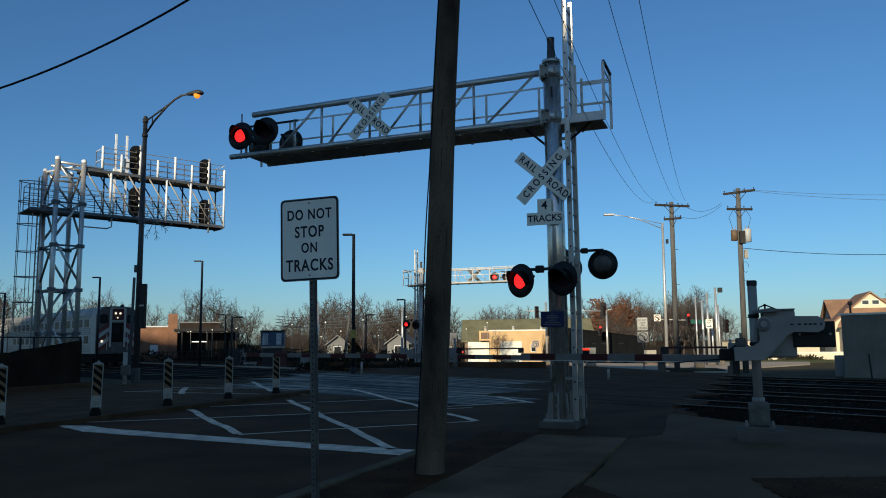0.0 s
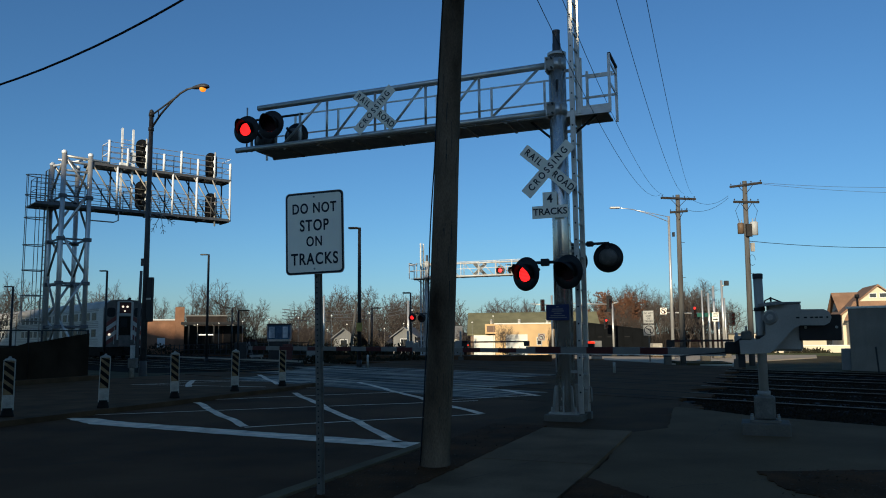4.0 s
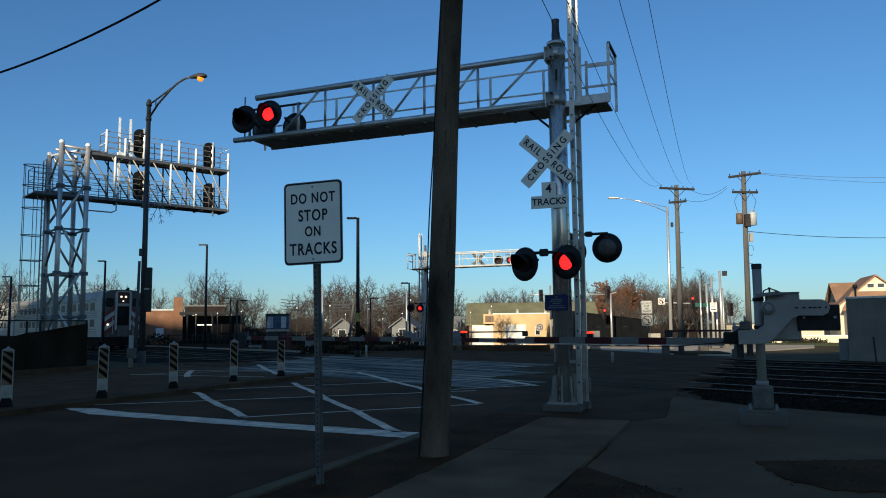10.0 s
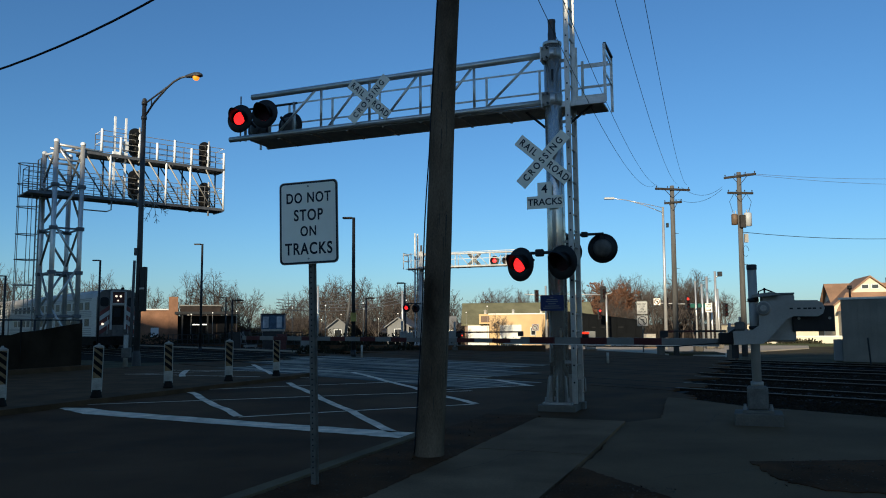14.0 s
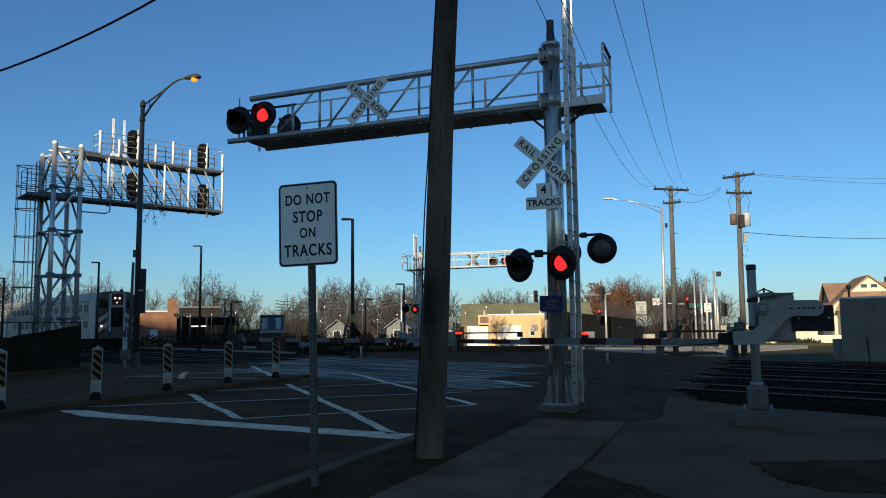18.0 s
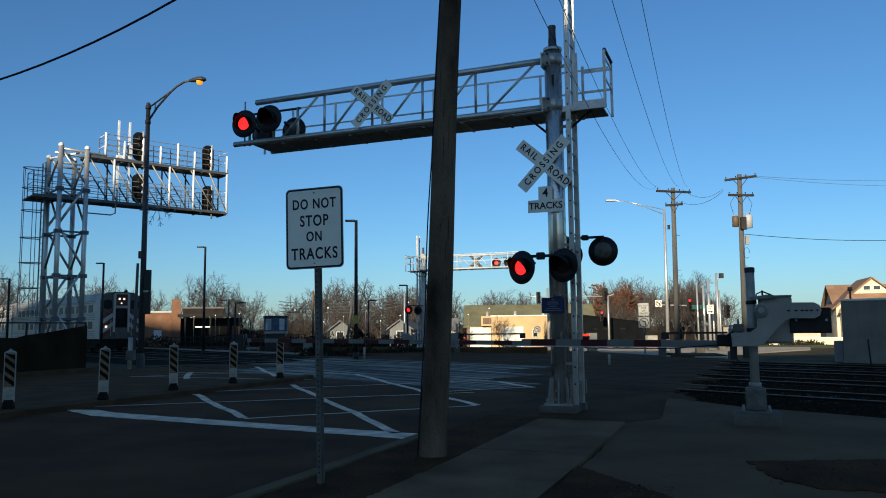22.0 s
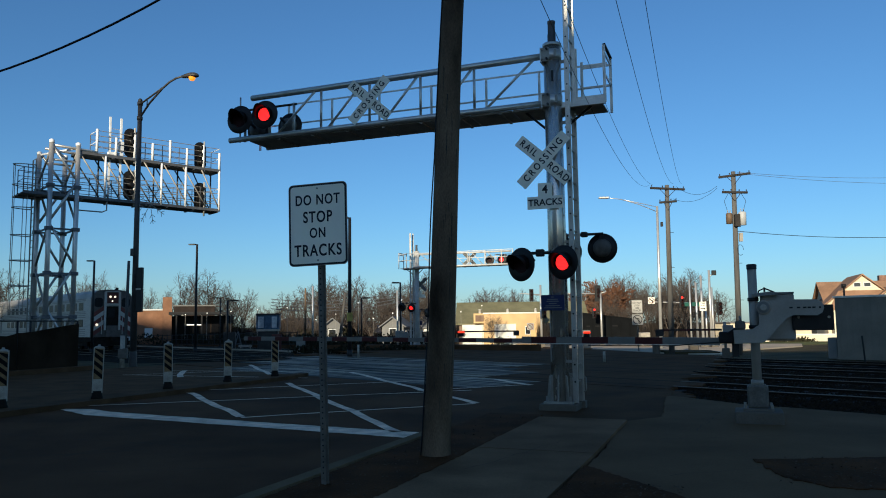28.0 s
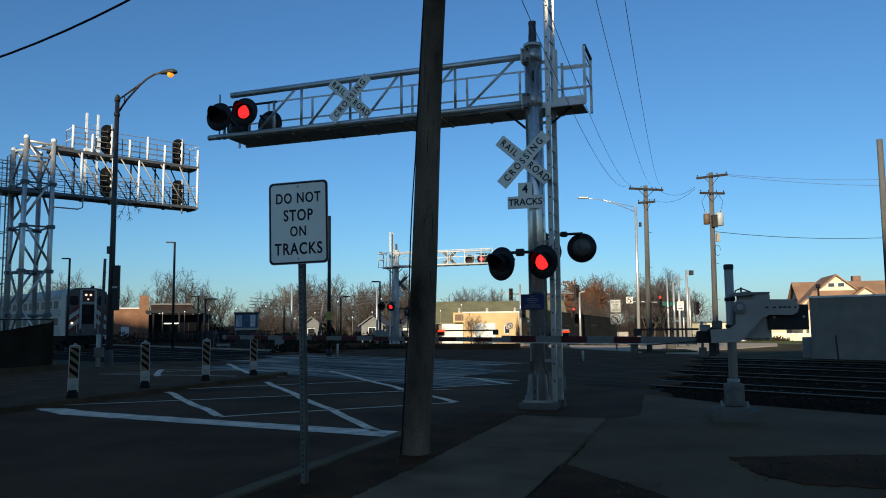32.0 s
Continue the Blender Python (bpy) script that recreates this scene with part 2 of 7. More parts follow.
def path_tube(bm, pts, r, seg=6):
    """A bent round bar through pts, in one skin."""
    pts = [Vector(p) for p in pts]
    rings, x = [], None
    for i, p in enumerate(pts):
        z = (pts[min(i + 1, len(pts) - 1)] - pts[max(i - 1, 0)]).normalized()
        x = z.orthogonal().normalized() if x is None else (x - z * x.dot(z)).normalized()
        y = z.cross(x)
        rings.append([bm.verts.new(p + (x * math.cos(2 * math.pi * k / seg) + y * math.sin(2 * math.pi * k / seg)) * r) for k in range(seg)])
    for a, b in zip(rings, rings[1:]):
        for i in range(seg):
            bm.faces.new((a[i], a[(i + 1) % seg], b[(i + 1) % seg], b[i])).smooth = True
    bm.faces.new(rings[0][::-1]), bm.faces.new(rings[-1])
    return bm


def prism(bm, outline, h0, h1, m=None):
    """A polygon in x, y, raised from h0 to h1."""
    lo = [bm.verts.new((m @ Vector((x, y, h0))) if m else (x, y, h0)) for x, y in outline]
    hi = [bm.verts.new((m @ Vector((x, y, h1))) if m else (x, y, h1)) for x, y in outline]
    bm.faces.new(lo[::-1])
    bm.faces.new(hi)
    n = len(outline)
    for i in range(n):
        bm.faces.new((lo[i], lo[(i + 1) % n], hi[(i + 1) % n], hi[i]))
    return bm


def rounded(w, h, r, seg=4):
    out = []
    for cx, cy, k0 in ((w / 2 - r, h / 2 - r, 0), (-w / 2 + r, h / 2 - r, 90), (-w / 2 + r, -h / 2 + r, 180), (w / 2 - r, -h / 2 + r, 270)):
        for i in range(seg + 1):
            k = radians(k0 + 90 * i / seg)
            out.append((cx + r * math.cos(k), cy + r * math.sin(k)))
    return out


def disc(bm, c, axis, r, t, seg=28):
    """A disc of thickness t round c, facing axis."""
    axis = Vector(axis).normalized()
    c = Vector(c)
    return tb(bm, c - axis * t / 2, c + axis * t / 2, r, seg=seg)


def lathe(bm, profile, m=None, seg=20):
    """Profile of (radius, height) turned round z."""
    rings = []
    for r, z in profile:
        ring = []
        for i in range(seg):
            k = 2 * math.pi * i / seg
            p = Vector((r * math.cos(k), r * math.sin(k), z))
            ring.append(bm.verts.new(m @ p if m else p))
        rings.append(ring)
    for a, b in zip(rings, rings[1:]):
        for i in range(seg):
            bm.faces.new((a[i], a[(i + 1) % seg], b[(i + 1) % seg], b[i])).smooth = True
    return bm


def part(name, bm, mat, parent, label="", bevel=0.0):
    me = bpy.data.meshes.new(name)
    if bevel:
        bmesh.ops.bevel(bm, geom=list(bm.edges), offset=bevel, segments=1, affect="EDGES", clamp_overlap=True)
    bm.to_mesh(me)
    bm.free()
    me.materials.append(mat)
    ob = new(name, me)
    ob.parent = parent
    if label:
        ob["label"] = label
    return ob


def share(name, ob, parent, m):
    """Another piece on the mesh of ob."""
    o = new(name, ob.data)
    o.parent = parent
    o.matrix_basis = m
    return o


def thing(name, m, label, category, group="", kind=""):
    e = new(name)
    e.empty_display_size = 0.2
    e.matrix_basis = m
    return tagged(e, label, category, group, kind)


def single(name, bm, mat, label, category, m=None, group="", kind="", bevel=0.0):
    o = part(name, bm, mat, None, label, bevel)
    if m:
        o.matrix_basis = m
    return tagged(o, label, category, group, kind)


def B():
    return bmesh.new()


def lettering(text, size, mat, parent, m, name="lettering", spacing=1.0):
    """Flat letters with the built-in font, turned into a mesh, centred on m; they read along x, up is y, facing z."""
    cu = bpy.data.curves.new(name, "FONT")
    cu.body, cu.size, cu.align_x, cu.align_y, cu.extrude, cu.space_character = text, size, "CENTER", "CENTER", 0.0015, spacing
    cu.offset = size * 0.018
    tmp = bpy.data.objects.new(name, cu)
    scene.collection.objects.link(tmp)
    dg = bpy.context.evaluated_depsgraph_get()
    me = bpy.data.meshes.new_from_object(tmp.evaluated_get(dg))
    bpy.data.objects.remove(tmp)
    bpy.data.curves.remove(cu)
    me.materials.clear()
    me.materials.append(mat)
    whole = bmesh.new()
    whole.from_mesh(me)
    whole.verts.ensure_lookup_table()
    seen = set()
    for v0 in whole.verts:
        if v0.index in seen:
            continue
        stack, isle = [v0], []
        seen.add(v0.index)
        while stack:
            v = stack.pop()
            isle.append(v)
            for e in v.link_edges:
                w = e.other_vert(v)
                if w.index not in seen:
                    seen.add(w.index)
                    stack.append(w)
        idx = {v.index: k for k, v in enumerate(isle)}
        faces = {f for v in isle for f in v.link_faces}
        one = bpy.data.meshes.new("letter")
        one.from_pydata([v.co[:] for v in isle], [], [[idx[v.index] for v in f.verts] for f in sorted(faces, key=lambda f: f.index)])
        one.materials.append(mat)
        o = new("letter", one)
        o.parent = parent
        o.matrix_basis = m
    whole.free()
    bpy.data.meshes.remove(me)


# Road frame: U runs along the road away from the camera, V to its right. Track frame: W along the tracks to the far left, N across them.
U, V = Vector((0.342, 0.940, 0)), Vector((0.940, -0.342, 0))
W, N = Vector((-0.682, 0.731, 0)), Vector((0.731, 0.682, 0))


def road(a, b, z=0.0):
    p = U * a + V * b
    return Vector((p.x, p.y, z))


def rail(w, n, z=0.0):
    p = W * w + N * n
    return Vector((p.x, p.y, z))


ROAD_M = Matrix(((V.x, U.x, 0, 0), (V.y, U.y, 0, 0), (0, 0, 1, 0), (0, 0, 0, 1)))   # x: right of the road, y: along it
RAIL_M = Matrix(((-W.x, N.x, 0, 0), (-W.y, N.y, 0, 0), (0, 0, 1, 0), (0, 0, 0, 1)))  # x: along the tracks to the right, y: across


def slab(name, outline, z0, z1, mat, label, category, m=None):
    return single(name, prism(B(), outline, z0, z1, m), mat, label, category, kind="structure")


# ---- ground, road, tracks ----
def gz(y):
    """Beyond the tracks the land falls gently."""
    return -0.0155 * max(0.0, min(y, 230.0) - 34.0)


def tz(y):
    """The tracks fall less than the land and run on a low bank."""
    return gz(min(y, 44.0))


def edge_w(n):
    """Where the crossing surface ends and open ballast begins, across the tracks."""
    return 8.45 + 0.455 * (n - 14.0)


def worn_end(n0, n1, seed):
    """The broken right-hand end of a strip of crossing asphalt, from n0 to n1."""
    rng = random.Random(seed)
    steps = max(3, int((n1 - n0) / 0.16))
    pts = []
    for k in range(steps + 1):
        n = n0 + (n1 - n0) * k / steps
        pts.append((-edge_w(n) + 0.35 * math.sin(n * 2.3) + rng.uniform(-0.16, 0.16), n))
    return pts


def strip(bm, x0, x1, y0, y1, z0, z1, m, cuts=16, fall=gz):
    """A long slab that follows the fall of the land."""
    rings = []
    for i in range(cuts + 1):
        x = x0 + (x1 - x0) * i / cuts
        ring = []
        for y, z in ((y0, z0), (y1, z0), (y1, z1), (y0, z1)):
            p = m @ Vector((x, y, 0))
            ring.append(bm.verts.new((p.x, p.y, z + fall(p.y))))
        rings.append(ring)
    for p, q in zip(rings, rings[1:]):
        for i in range(4):
            bm.faces.new((p[i], p[(i + 1) % 4], q[(i + 1) % 4], q[i]))
    bm.faces.new(rings[0][::-1]), bm.faces.new(rings[-1])
    return bm


ALONG_M = ROAD_M @ Matrix(((0, 1, 0, 0), (1, 0, 0, 0), (0, 0, 1, 0), (0, 0, 0, 1)))
g = B()
ys = [-1800, -300, -100, 0, 34, 60, 100, 150, 230, 500, 2500]
rows = [[g.verts.new((x, y, gz(y) - 0.06)) for x in (-2000, -400, -120, -40, 0, 40, 120, 400, 2000)] for y in ys]
for p, q in zip(rows, rows[1:]):
    for i in range(len(p) - 1):
        g.faces.new((p[i], p[i + 1], q[i + 1], q[i]))
single("ground", g, GRASS_GROUND, "flat dormant grass and bare soil ground", "ground", kind="structure")
single("road", strip(B(), -120, 400, -12.4, -3.95, -0.05, 0.0, ALONG_M, 40), ASPHALT, "dark worn asphalt road crossing the railway", "road", kind="structure")
single("road_opposite", strip(B(), -120, 400, -22.4, -12.4, -0.05, 0.0, ALONG_M, 40), ASPHALT_OLD, "older brownish asphalt of the opposite lanes", "road", kind="structure")
ballast_edge = [(12.0, 8.6), (8.0, 10.6), (5.0, 12.15), (3.4, 12.95), (2.17, 13.6), (1.0, 14.25), (-0.06, 14.92), (-0.75, 15.75), (-1.2, 16.45), (-1.3, 17.3)]
rng = random.Random(17)
worn = []
for (x0, y0), (x1, y1) in zip(ballast_edge, ballast_edge[1:]):
    n_ = max(2, int(math.hypot(x1 - x0, y1 - y0) / 0.09))
    worn += [(x0 + (x1 - x0) * k / n_ + rng.uniform(-0.035, 0.035), y0 + (y1 - y0) * k / n_ + rng.uniform(-0.06, 0.06)) for k in range(n_)]
slab("pavement", [(-3.79, -120), (6.5, -120)] + worn + [(-3.945, 17.3), (-3.945, 9.62), (-3.79, 9.62)], -0.07, 0.015, ASPHALT_PATCH, "dark asphalt apron beside the road", "pavement", ROAD_M)


# kerb of the near side, in lengths with joints
kerb = thing("kerb", Matrix(), "worn concrete kerb along the road edge", "kerb", kind="structure")
k0 = part("kerb_stone", prism(B(), [(-3.95, 0), (-3.79, 0), (-3.79, 2.39), (-3.95, 2.39)], -0.05, 0.10, ROAD_M), CONCRETE_WARM, kerb)
for i in range(-10, 4):
    if i:
        share("kerb_stone", k0, kerb, Matrix.Translation(U * 2.4 * i))

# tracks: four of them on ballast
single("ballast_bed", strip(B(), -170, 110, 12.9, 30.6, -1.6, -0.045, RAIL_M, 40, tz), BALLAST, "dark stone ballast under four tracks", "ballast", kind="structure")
TRACKS = (16.78, 20.6, 24.7, 28.8)
for n0 in TRACKS:
    tr = thing("railway_track", Matrix(), "steel rails with dark timber ties on ballast", "railway track", "tracks across the road", "structure")
    for s in (-0.7175, 0.7175):
        y = n0 + s
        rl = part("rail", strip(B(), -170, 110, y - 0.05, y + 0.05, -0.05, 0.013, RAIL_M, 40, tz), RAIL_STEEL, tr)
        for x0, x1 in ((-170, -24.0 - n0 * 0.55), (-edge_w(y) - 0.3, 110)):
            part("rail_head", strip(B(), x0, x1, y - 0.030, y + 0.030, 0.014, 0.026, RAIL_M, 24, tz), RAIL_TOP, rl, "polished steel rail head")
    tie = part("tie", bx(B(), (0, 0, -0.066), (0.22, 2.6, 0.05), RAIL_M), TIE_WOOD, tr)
    tie.location = rail(edge_w(n0) - 0.4, n0)
    for i in range(1, 34):
        share("tie", tie, tr, Matrix.Translation(rail(edge_w(n0) - 0.4 - i * 0.55, n0)))
single("track_walkway", strip(B(), -120, -38.6, 26.2, 27.45, -0.06, 0.02, RAIL_M, 20, tz), WALK_CONC, "pale concrete walkway between the outer tracks", "walkway", kind="structure")
# crossing surface: worn pale panels on the two nearer tracks, asphalt on the rest
for n0, w0 in ((16.78, 15.6), (20.6, 18.4)):
    cs = thing("crossing_surface", Matrix(), "worn pale concrete crossing panels between the rails", "crossing panels", "crossing panels", "structure")
    for i in range(6):
        a, b = w0 + i * 2.45, w0 + i * 2.45 + 2.435
        for y0, y1 in ((n0 - 1.35, n0 - 0.80), (n0 - 0.63, n0 + 0.63), (n0 + 0.80, n0 + 1.35)):
            part("panel", prism(B(), [(-b, y0), (-a, y0), (-a, y1), (-b, y1)], -0.03, 0.018, RAIL_M), PALE_PANEL, cs)
for n0, w0 in ((16.78, 15.58), (20.6, 18.38), (24.7, 34.0), (28.8, 38.0)):
    for y0, y1 in ((n0 - 1.36, n0 - 0.79), (n0 - 0.63, n0 + 0.63), (n0 + 0.79, n0 + 1.36)):
        slab("road_infill", [(-w0, y0)] + worn_end(y0, y1, int(y0 * 10)) + [(-w0, y1)], -0.06, 0.013, ASPHALT_PATCH, "dark asphalt beside the rails", "road", RAIL_M)
# asphalt between the tracks on the road
for n0, n1, w0, w1, z1, mat in ((12.7, 15.4, 13.2, 27.0, 0.004, PALE_PANEL), (13.2, 15.4, None, 13.18, 0.004, ASPHALT_PATCH), (13.2, 15.4, 27.02, 31.5, 0.004, ASPHALT_PATCH), (18.15, 19.23, 17.2, 31.5, 0.016, PALE_PANEL), (18.15, 19.23, None, 17.18, 0.011, ASPHALT_PATCH), (21.97, 23.32, None, 36.5, 0.011, ASPHALT_PATCH), (26.08, 27.42, None, 38.5, 0.011, ASPHALT_PATCH), (30.18, 32.0, None, 40.5, 0.011, ASPHALT_PATCH)):
    right = [(-w0, n0), (-w0, n1)] if w0 else worn_end(n0, n1, int(n0 * 10))
    slab("road_infill", [(-w1, n0)] + right + [(-w1, n1)], -0.06, z1, mat, "streaky pale crossing apron" if mat is PALE_PANEL else "dark asphalt between the tracks", "road", RAIL_M)

def ragged(outline, amp, step, seed):
    """An outline with an uneven edge."""
    rng = random.Random(seed)
    out = []
    for (x0, y0), (x1, y1) in zip(outline, outline[1:] + outline[:1]):
        n_ = max(1, int(math.hypot(x1 - x0, y1 - y0) / step))
        for k in range(n_):
            f = k / n_
            out.append((x0 + (x1 - x0) * f + rng.uniform(-amp, amp), y0 + (y1 - y0) * f + rng.uniform(-amp, amp)))
    return out


# painted stop bar and box markings
mk = thing("road_markings", Matrix(), "worn white box markings and stop bar on asphalt", "road markings", kind="structure")


def stripe(p, q, wid, name="stripe"):
    """A painted line with slightly wandering, worn edges."""
    p, q = Vector((*p, 0)), Vector((*q, 0))
    rng = random.Random(int(p.x * 57 + q.y * 31))
    d = q - p
    s = Vector((-d.y, d.x, 0)).normalized()
    steps = max(4, int(d.length / 0.35))
    sway, turn = min(0.035, wid * 0.22), rng.uniform(0, 6)
    bm = B()
    row = []
    for k in range(steps + 1):
        c = p + d * k / steps + s * sway * (math.sin(turn + k * 0.55) + 0.5 * math.sin(2 * turn + k * 1.3)) * 0.7
        a, b = (wid / 2 * rng.uniform(0.88, 1.06) for _ in range(2))
        row.append([bm.verts.new((v.x, v.y, 0.0075)) for v in (c - s * a, c + s * b)])
    for a, b in zip(row, row[1:]):
        bm.faces.new((a[0], b[0], b[1], a[1]))
    return part(name, bm, ROAD_PAINT, mk)


bm = B()
bar = [(-7.75, 14.55), (-6.6, 13.42), (-4.9, 12.52), (-2.8, 11.42), (-0.72, 10.30), (-0.50, 10.80), (-2.6, 11.86), (-4.7, 12.98), (-6.4, 13.92), (-7.0, 14.42)]
bm.faces.new([bm.verts.new((x, y, 0.0075)) for x, y in ragged(bar, 0.018, 0.2, 5)])
part("stop_bar", bm, ROAD_PAINT, mk)
stripe((-3.70, 12.93), (-6.273, 17.82), 0.17)
stripe((-0.85, 10.9), (-4.589, 20.615), 0.17)
stripe((0.368, 14.758), (-3.479, 25.157), 0.18)
stripe((1.869, 18.988), (1.051, 21.019), 0.18)
stripe((-5.944, 24.335), (-8.301, 30.607), 0.18)
stripe((-8.58, 23.5), (-9.72, 27.1), 0.20)
stripe((-7.785, 14.917), (0.35, 17.7), 0.10)
stripe((-3.669, 12.824), (0.368, 14.7), 0.10)
stripe((-6.127, 18.591), (1.15, 21.9), 0.10)
stripe((-0.9, 17.75), (1.75, 19.1), 0.10)
stripe((-11.0, 25.0), (-4.4, 22.5), 0.10)
stripe((-10.3, 27.1), (-3.6, 25.1), 0.10)
stripe((-10.8, 24.9), (-3.0, 29.0), 0.10)

# raised island with delineator posts
slab("traffic_island", [(-12.75, -60), (-12.05, -60), (-12.05, 19.2), (-12.25, 20.4), (-12.5, 20.4), (-12.75, 19.2)], -0.05, 0.10, ISLAND_CONC, "narrow concrete traffic island", "traffic island", ROAD_M)
slab("kerb_far", [(-22.75, -60), (-22.4, -60), (-22.4, 22.0), (-22.75, 22.0)], -0.05, 0.16, ISLAND_CONC, "low concrete kerb at the far road edge", "kerb", ROAD_M)


def delineator(m):
    t = thing("delineator_post", m, "white traffic post with black and yellow hazard stripes", "traffic post", "posts on the island")
    part("base", lathe(B(), [(0.0, 0), (0.115, 0), (0.115, 0.03), (0.10, 0.06), (0.09, 0.16), (0, 0.16)], seg=12), RUBBER, t, "black rubber base")
    part("tube", prism(B(), rounded(0.205, 0.085, 0.04), 0.12, 1.05), WHITE_PLASTIC, t)
    part("cap", lathe(B(), [(0.085, 1.045), (0.08, 1.065), (0.03, 1.08), (0.02, 1.11), (0, 1.11)], seg=12), WHITE_PLASTIC, t)
    part("reflector_panel", bx(B(), (0, -0.0455, 0.71), (0.168, 0.006, 0.62)), SIGN_YELLOW, t, "yellow hazard panel")
    for i in range(4):
        z = 0.44 + i * 0.165
        hi = min(z + 0.19, 1.02)
        outline = [(-0.084, z + 0.10), (0.084, z - 0.04), (0.084, z + 0.05), (-0.084, hi)]
        part("hazard_stripe", prism(B(), outline, 0.049, 0.051, Matrix(((1, 0, 0, 0), (0, 0, -1, 0), (0, 1, 0, 0), (0, 0, 0, 1)))), STRIPE_BLACK, t)
    return t


post0 = delineator(pose(-8.43, 13.9, 0.10, 0, 0, 27))
for x, y, r, lean in ((-7.42, 15.55, 24, 1.0), (-6.85, 17.95, 20, -0.6), (-6.05, 20.05, 17, 0.5), (-5.28, 22.1, 14, 0)):
    copy_thing(post0, pose(x, y, 0.10, 0, lean, r))

# sidewalk slabs
sw = thing("sidewalk", Matrix(), "cracked grey concrete sidewalk slabs", "sidewalk", kind="structure")
joints = [-15, -12.1, -10.4, -8.6, -6.8, -5.1, -3.4, -1.65, 0.05, 1.75, 3.45, 5.15, 6.87, 8.55]
for i, (a0, a1) in enumerate(zip(joints, joints[1:])):
    part("slab", prism(B(), [(-2.9, a0), (-1.46, a0), (-1.46, a1 - 0.014), (-2.9, a1 - 0.014)], 0.0, 0.075 + 0.004 * (i % 2), ROAD_M), CONCRETE, sw)
part("slab", prism(B(), [(-2.9, 8.55), (-1.46, 8.52), (-1.50, 11.60), (-3.02, 11.66)], 0.0, 0.079, ROAD_M), CONCRETE, sw)
part("slab", prism(B(), ragged([(1.36, 7.90), (1.84, 6.40), (2.25, 5.2), (9.5, 3.2), (9.5, 9.0), (6.75, 11.85), (5.95, 12.85), (5.15, 13.7), (4.55, 15.1), (4.25, 15.4), (3.9, 14.3), (3.6, 13.2), (3.23, 12.0), (2.47, 11.47), (1.72, 8.90)], 0.018, 0.10, 12), 0.0, 0.045), WORN_APRON, sw, "wide worn patch of smooth paving")
slab("verge", ragged([(-3.76, -6), (-2.84, -6), (-2.86, 11.9), (-3.76, 11.9)], 0.015, 0.06, 6), 0.0, 0.0815, SOIL, "bare soil verge between kerb and sidewalk", "verge", ROAD_M)
slab("soil_patch", ragged([(-1.40, -6), (0.9, -6), (0.75, 5.2), (-0.45, 6.64), (-1.42, 7.74)], 0.014, 0.05, 4), 0.0, 0.082, SOIL, "bare soil patch beside the sidewalk", "soil", ROAD_M)
slab("soil_bed", ragged([(0.22, 8.75), (0.46, 7.84), (0.85, 7.45), (1.24, 7.5), (4.2, 7.2), (4.8, 9.2), (3.2, 9.6), (1.5, 9.3), (0.8, 9.0)], 0.035, 0.06, 8), 0.0, 0.055, SOIL, "bare soil bed beyond the sidewalk", "soil", ROAD_M)


# cracks in the paving
crk = thing("paving_cracks", Matrix(), "thin dark cracks across asphalt and concrete", "cracks", kind="structure")


def crack(p, q, z, wid, seed):
    rng = random.Random(seed)
    p, q = Vector((*p, z)), Vector((*q, z))
    d = q - p
    s = Vector((-d.y, d.x, 0)).normalized()
    n_ = max(4, int(d.length / 0.16))
    pts = [p + d * (k / n_) + s * rng.uniform(-0.045, 0.045) for k in range(n_ + 1)]
    bm = B()
    rows_ = [(bm.verts.new(c - s * wid * rng.uniform(0.2, 1)), bm.verts.new(c + s * wid * rng.uniform(0.2, 1))) for c in pts]
    for a, b in zip(rows_, rows_[1:]):
        bm.faces.new((a[0], b[0], b[1], a[1]))
    part("crack", bm, STRIPE_BLACK, crk)


for i, (p, q, z, wd) in enumerate((((0.1, 7.6), (1.3, 9.4), 0.0825, 0.004), ((2.0, 7.2), (4.4, 8.0), 0.0795, 0.005), ((2.0, 9.4), (5.8, 9.9), 0.0785, 0.004), ((3.2, 10.2), (4.4, 12.6), 0.0785, 0.004),
                                   ((-7.6, 8.2), (-1.6, 10.4), 0.003, 0.010), ((-6.0, 6.5), (-3.6, 11.6), 0.003, 0.008), ((-9.4, 12.2), (-3.0, 9.6), 0.003, 0.008), ((-8.4, 17.5), (-1.5, 14.2), 0.003, 0.012), ((0.2, 13.2), (3.6, 16.4), 0.018, 0.010), ((-4.4, 8.0), (-2.2, 8.3), 0.003, 0.008))):
    crack(p, q, z, wd, i)
# ---- do-not-stop sign ----
SIGN_POST = material("dull_sign_post_zinc", (0.15, 0.135, 0.112), 0.6, 0.3, vary=0.25, scale=5, grain=40, bump=0.15)


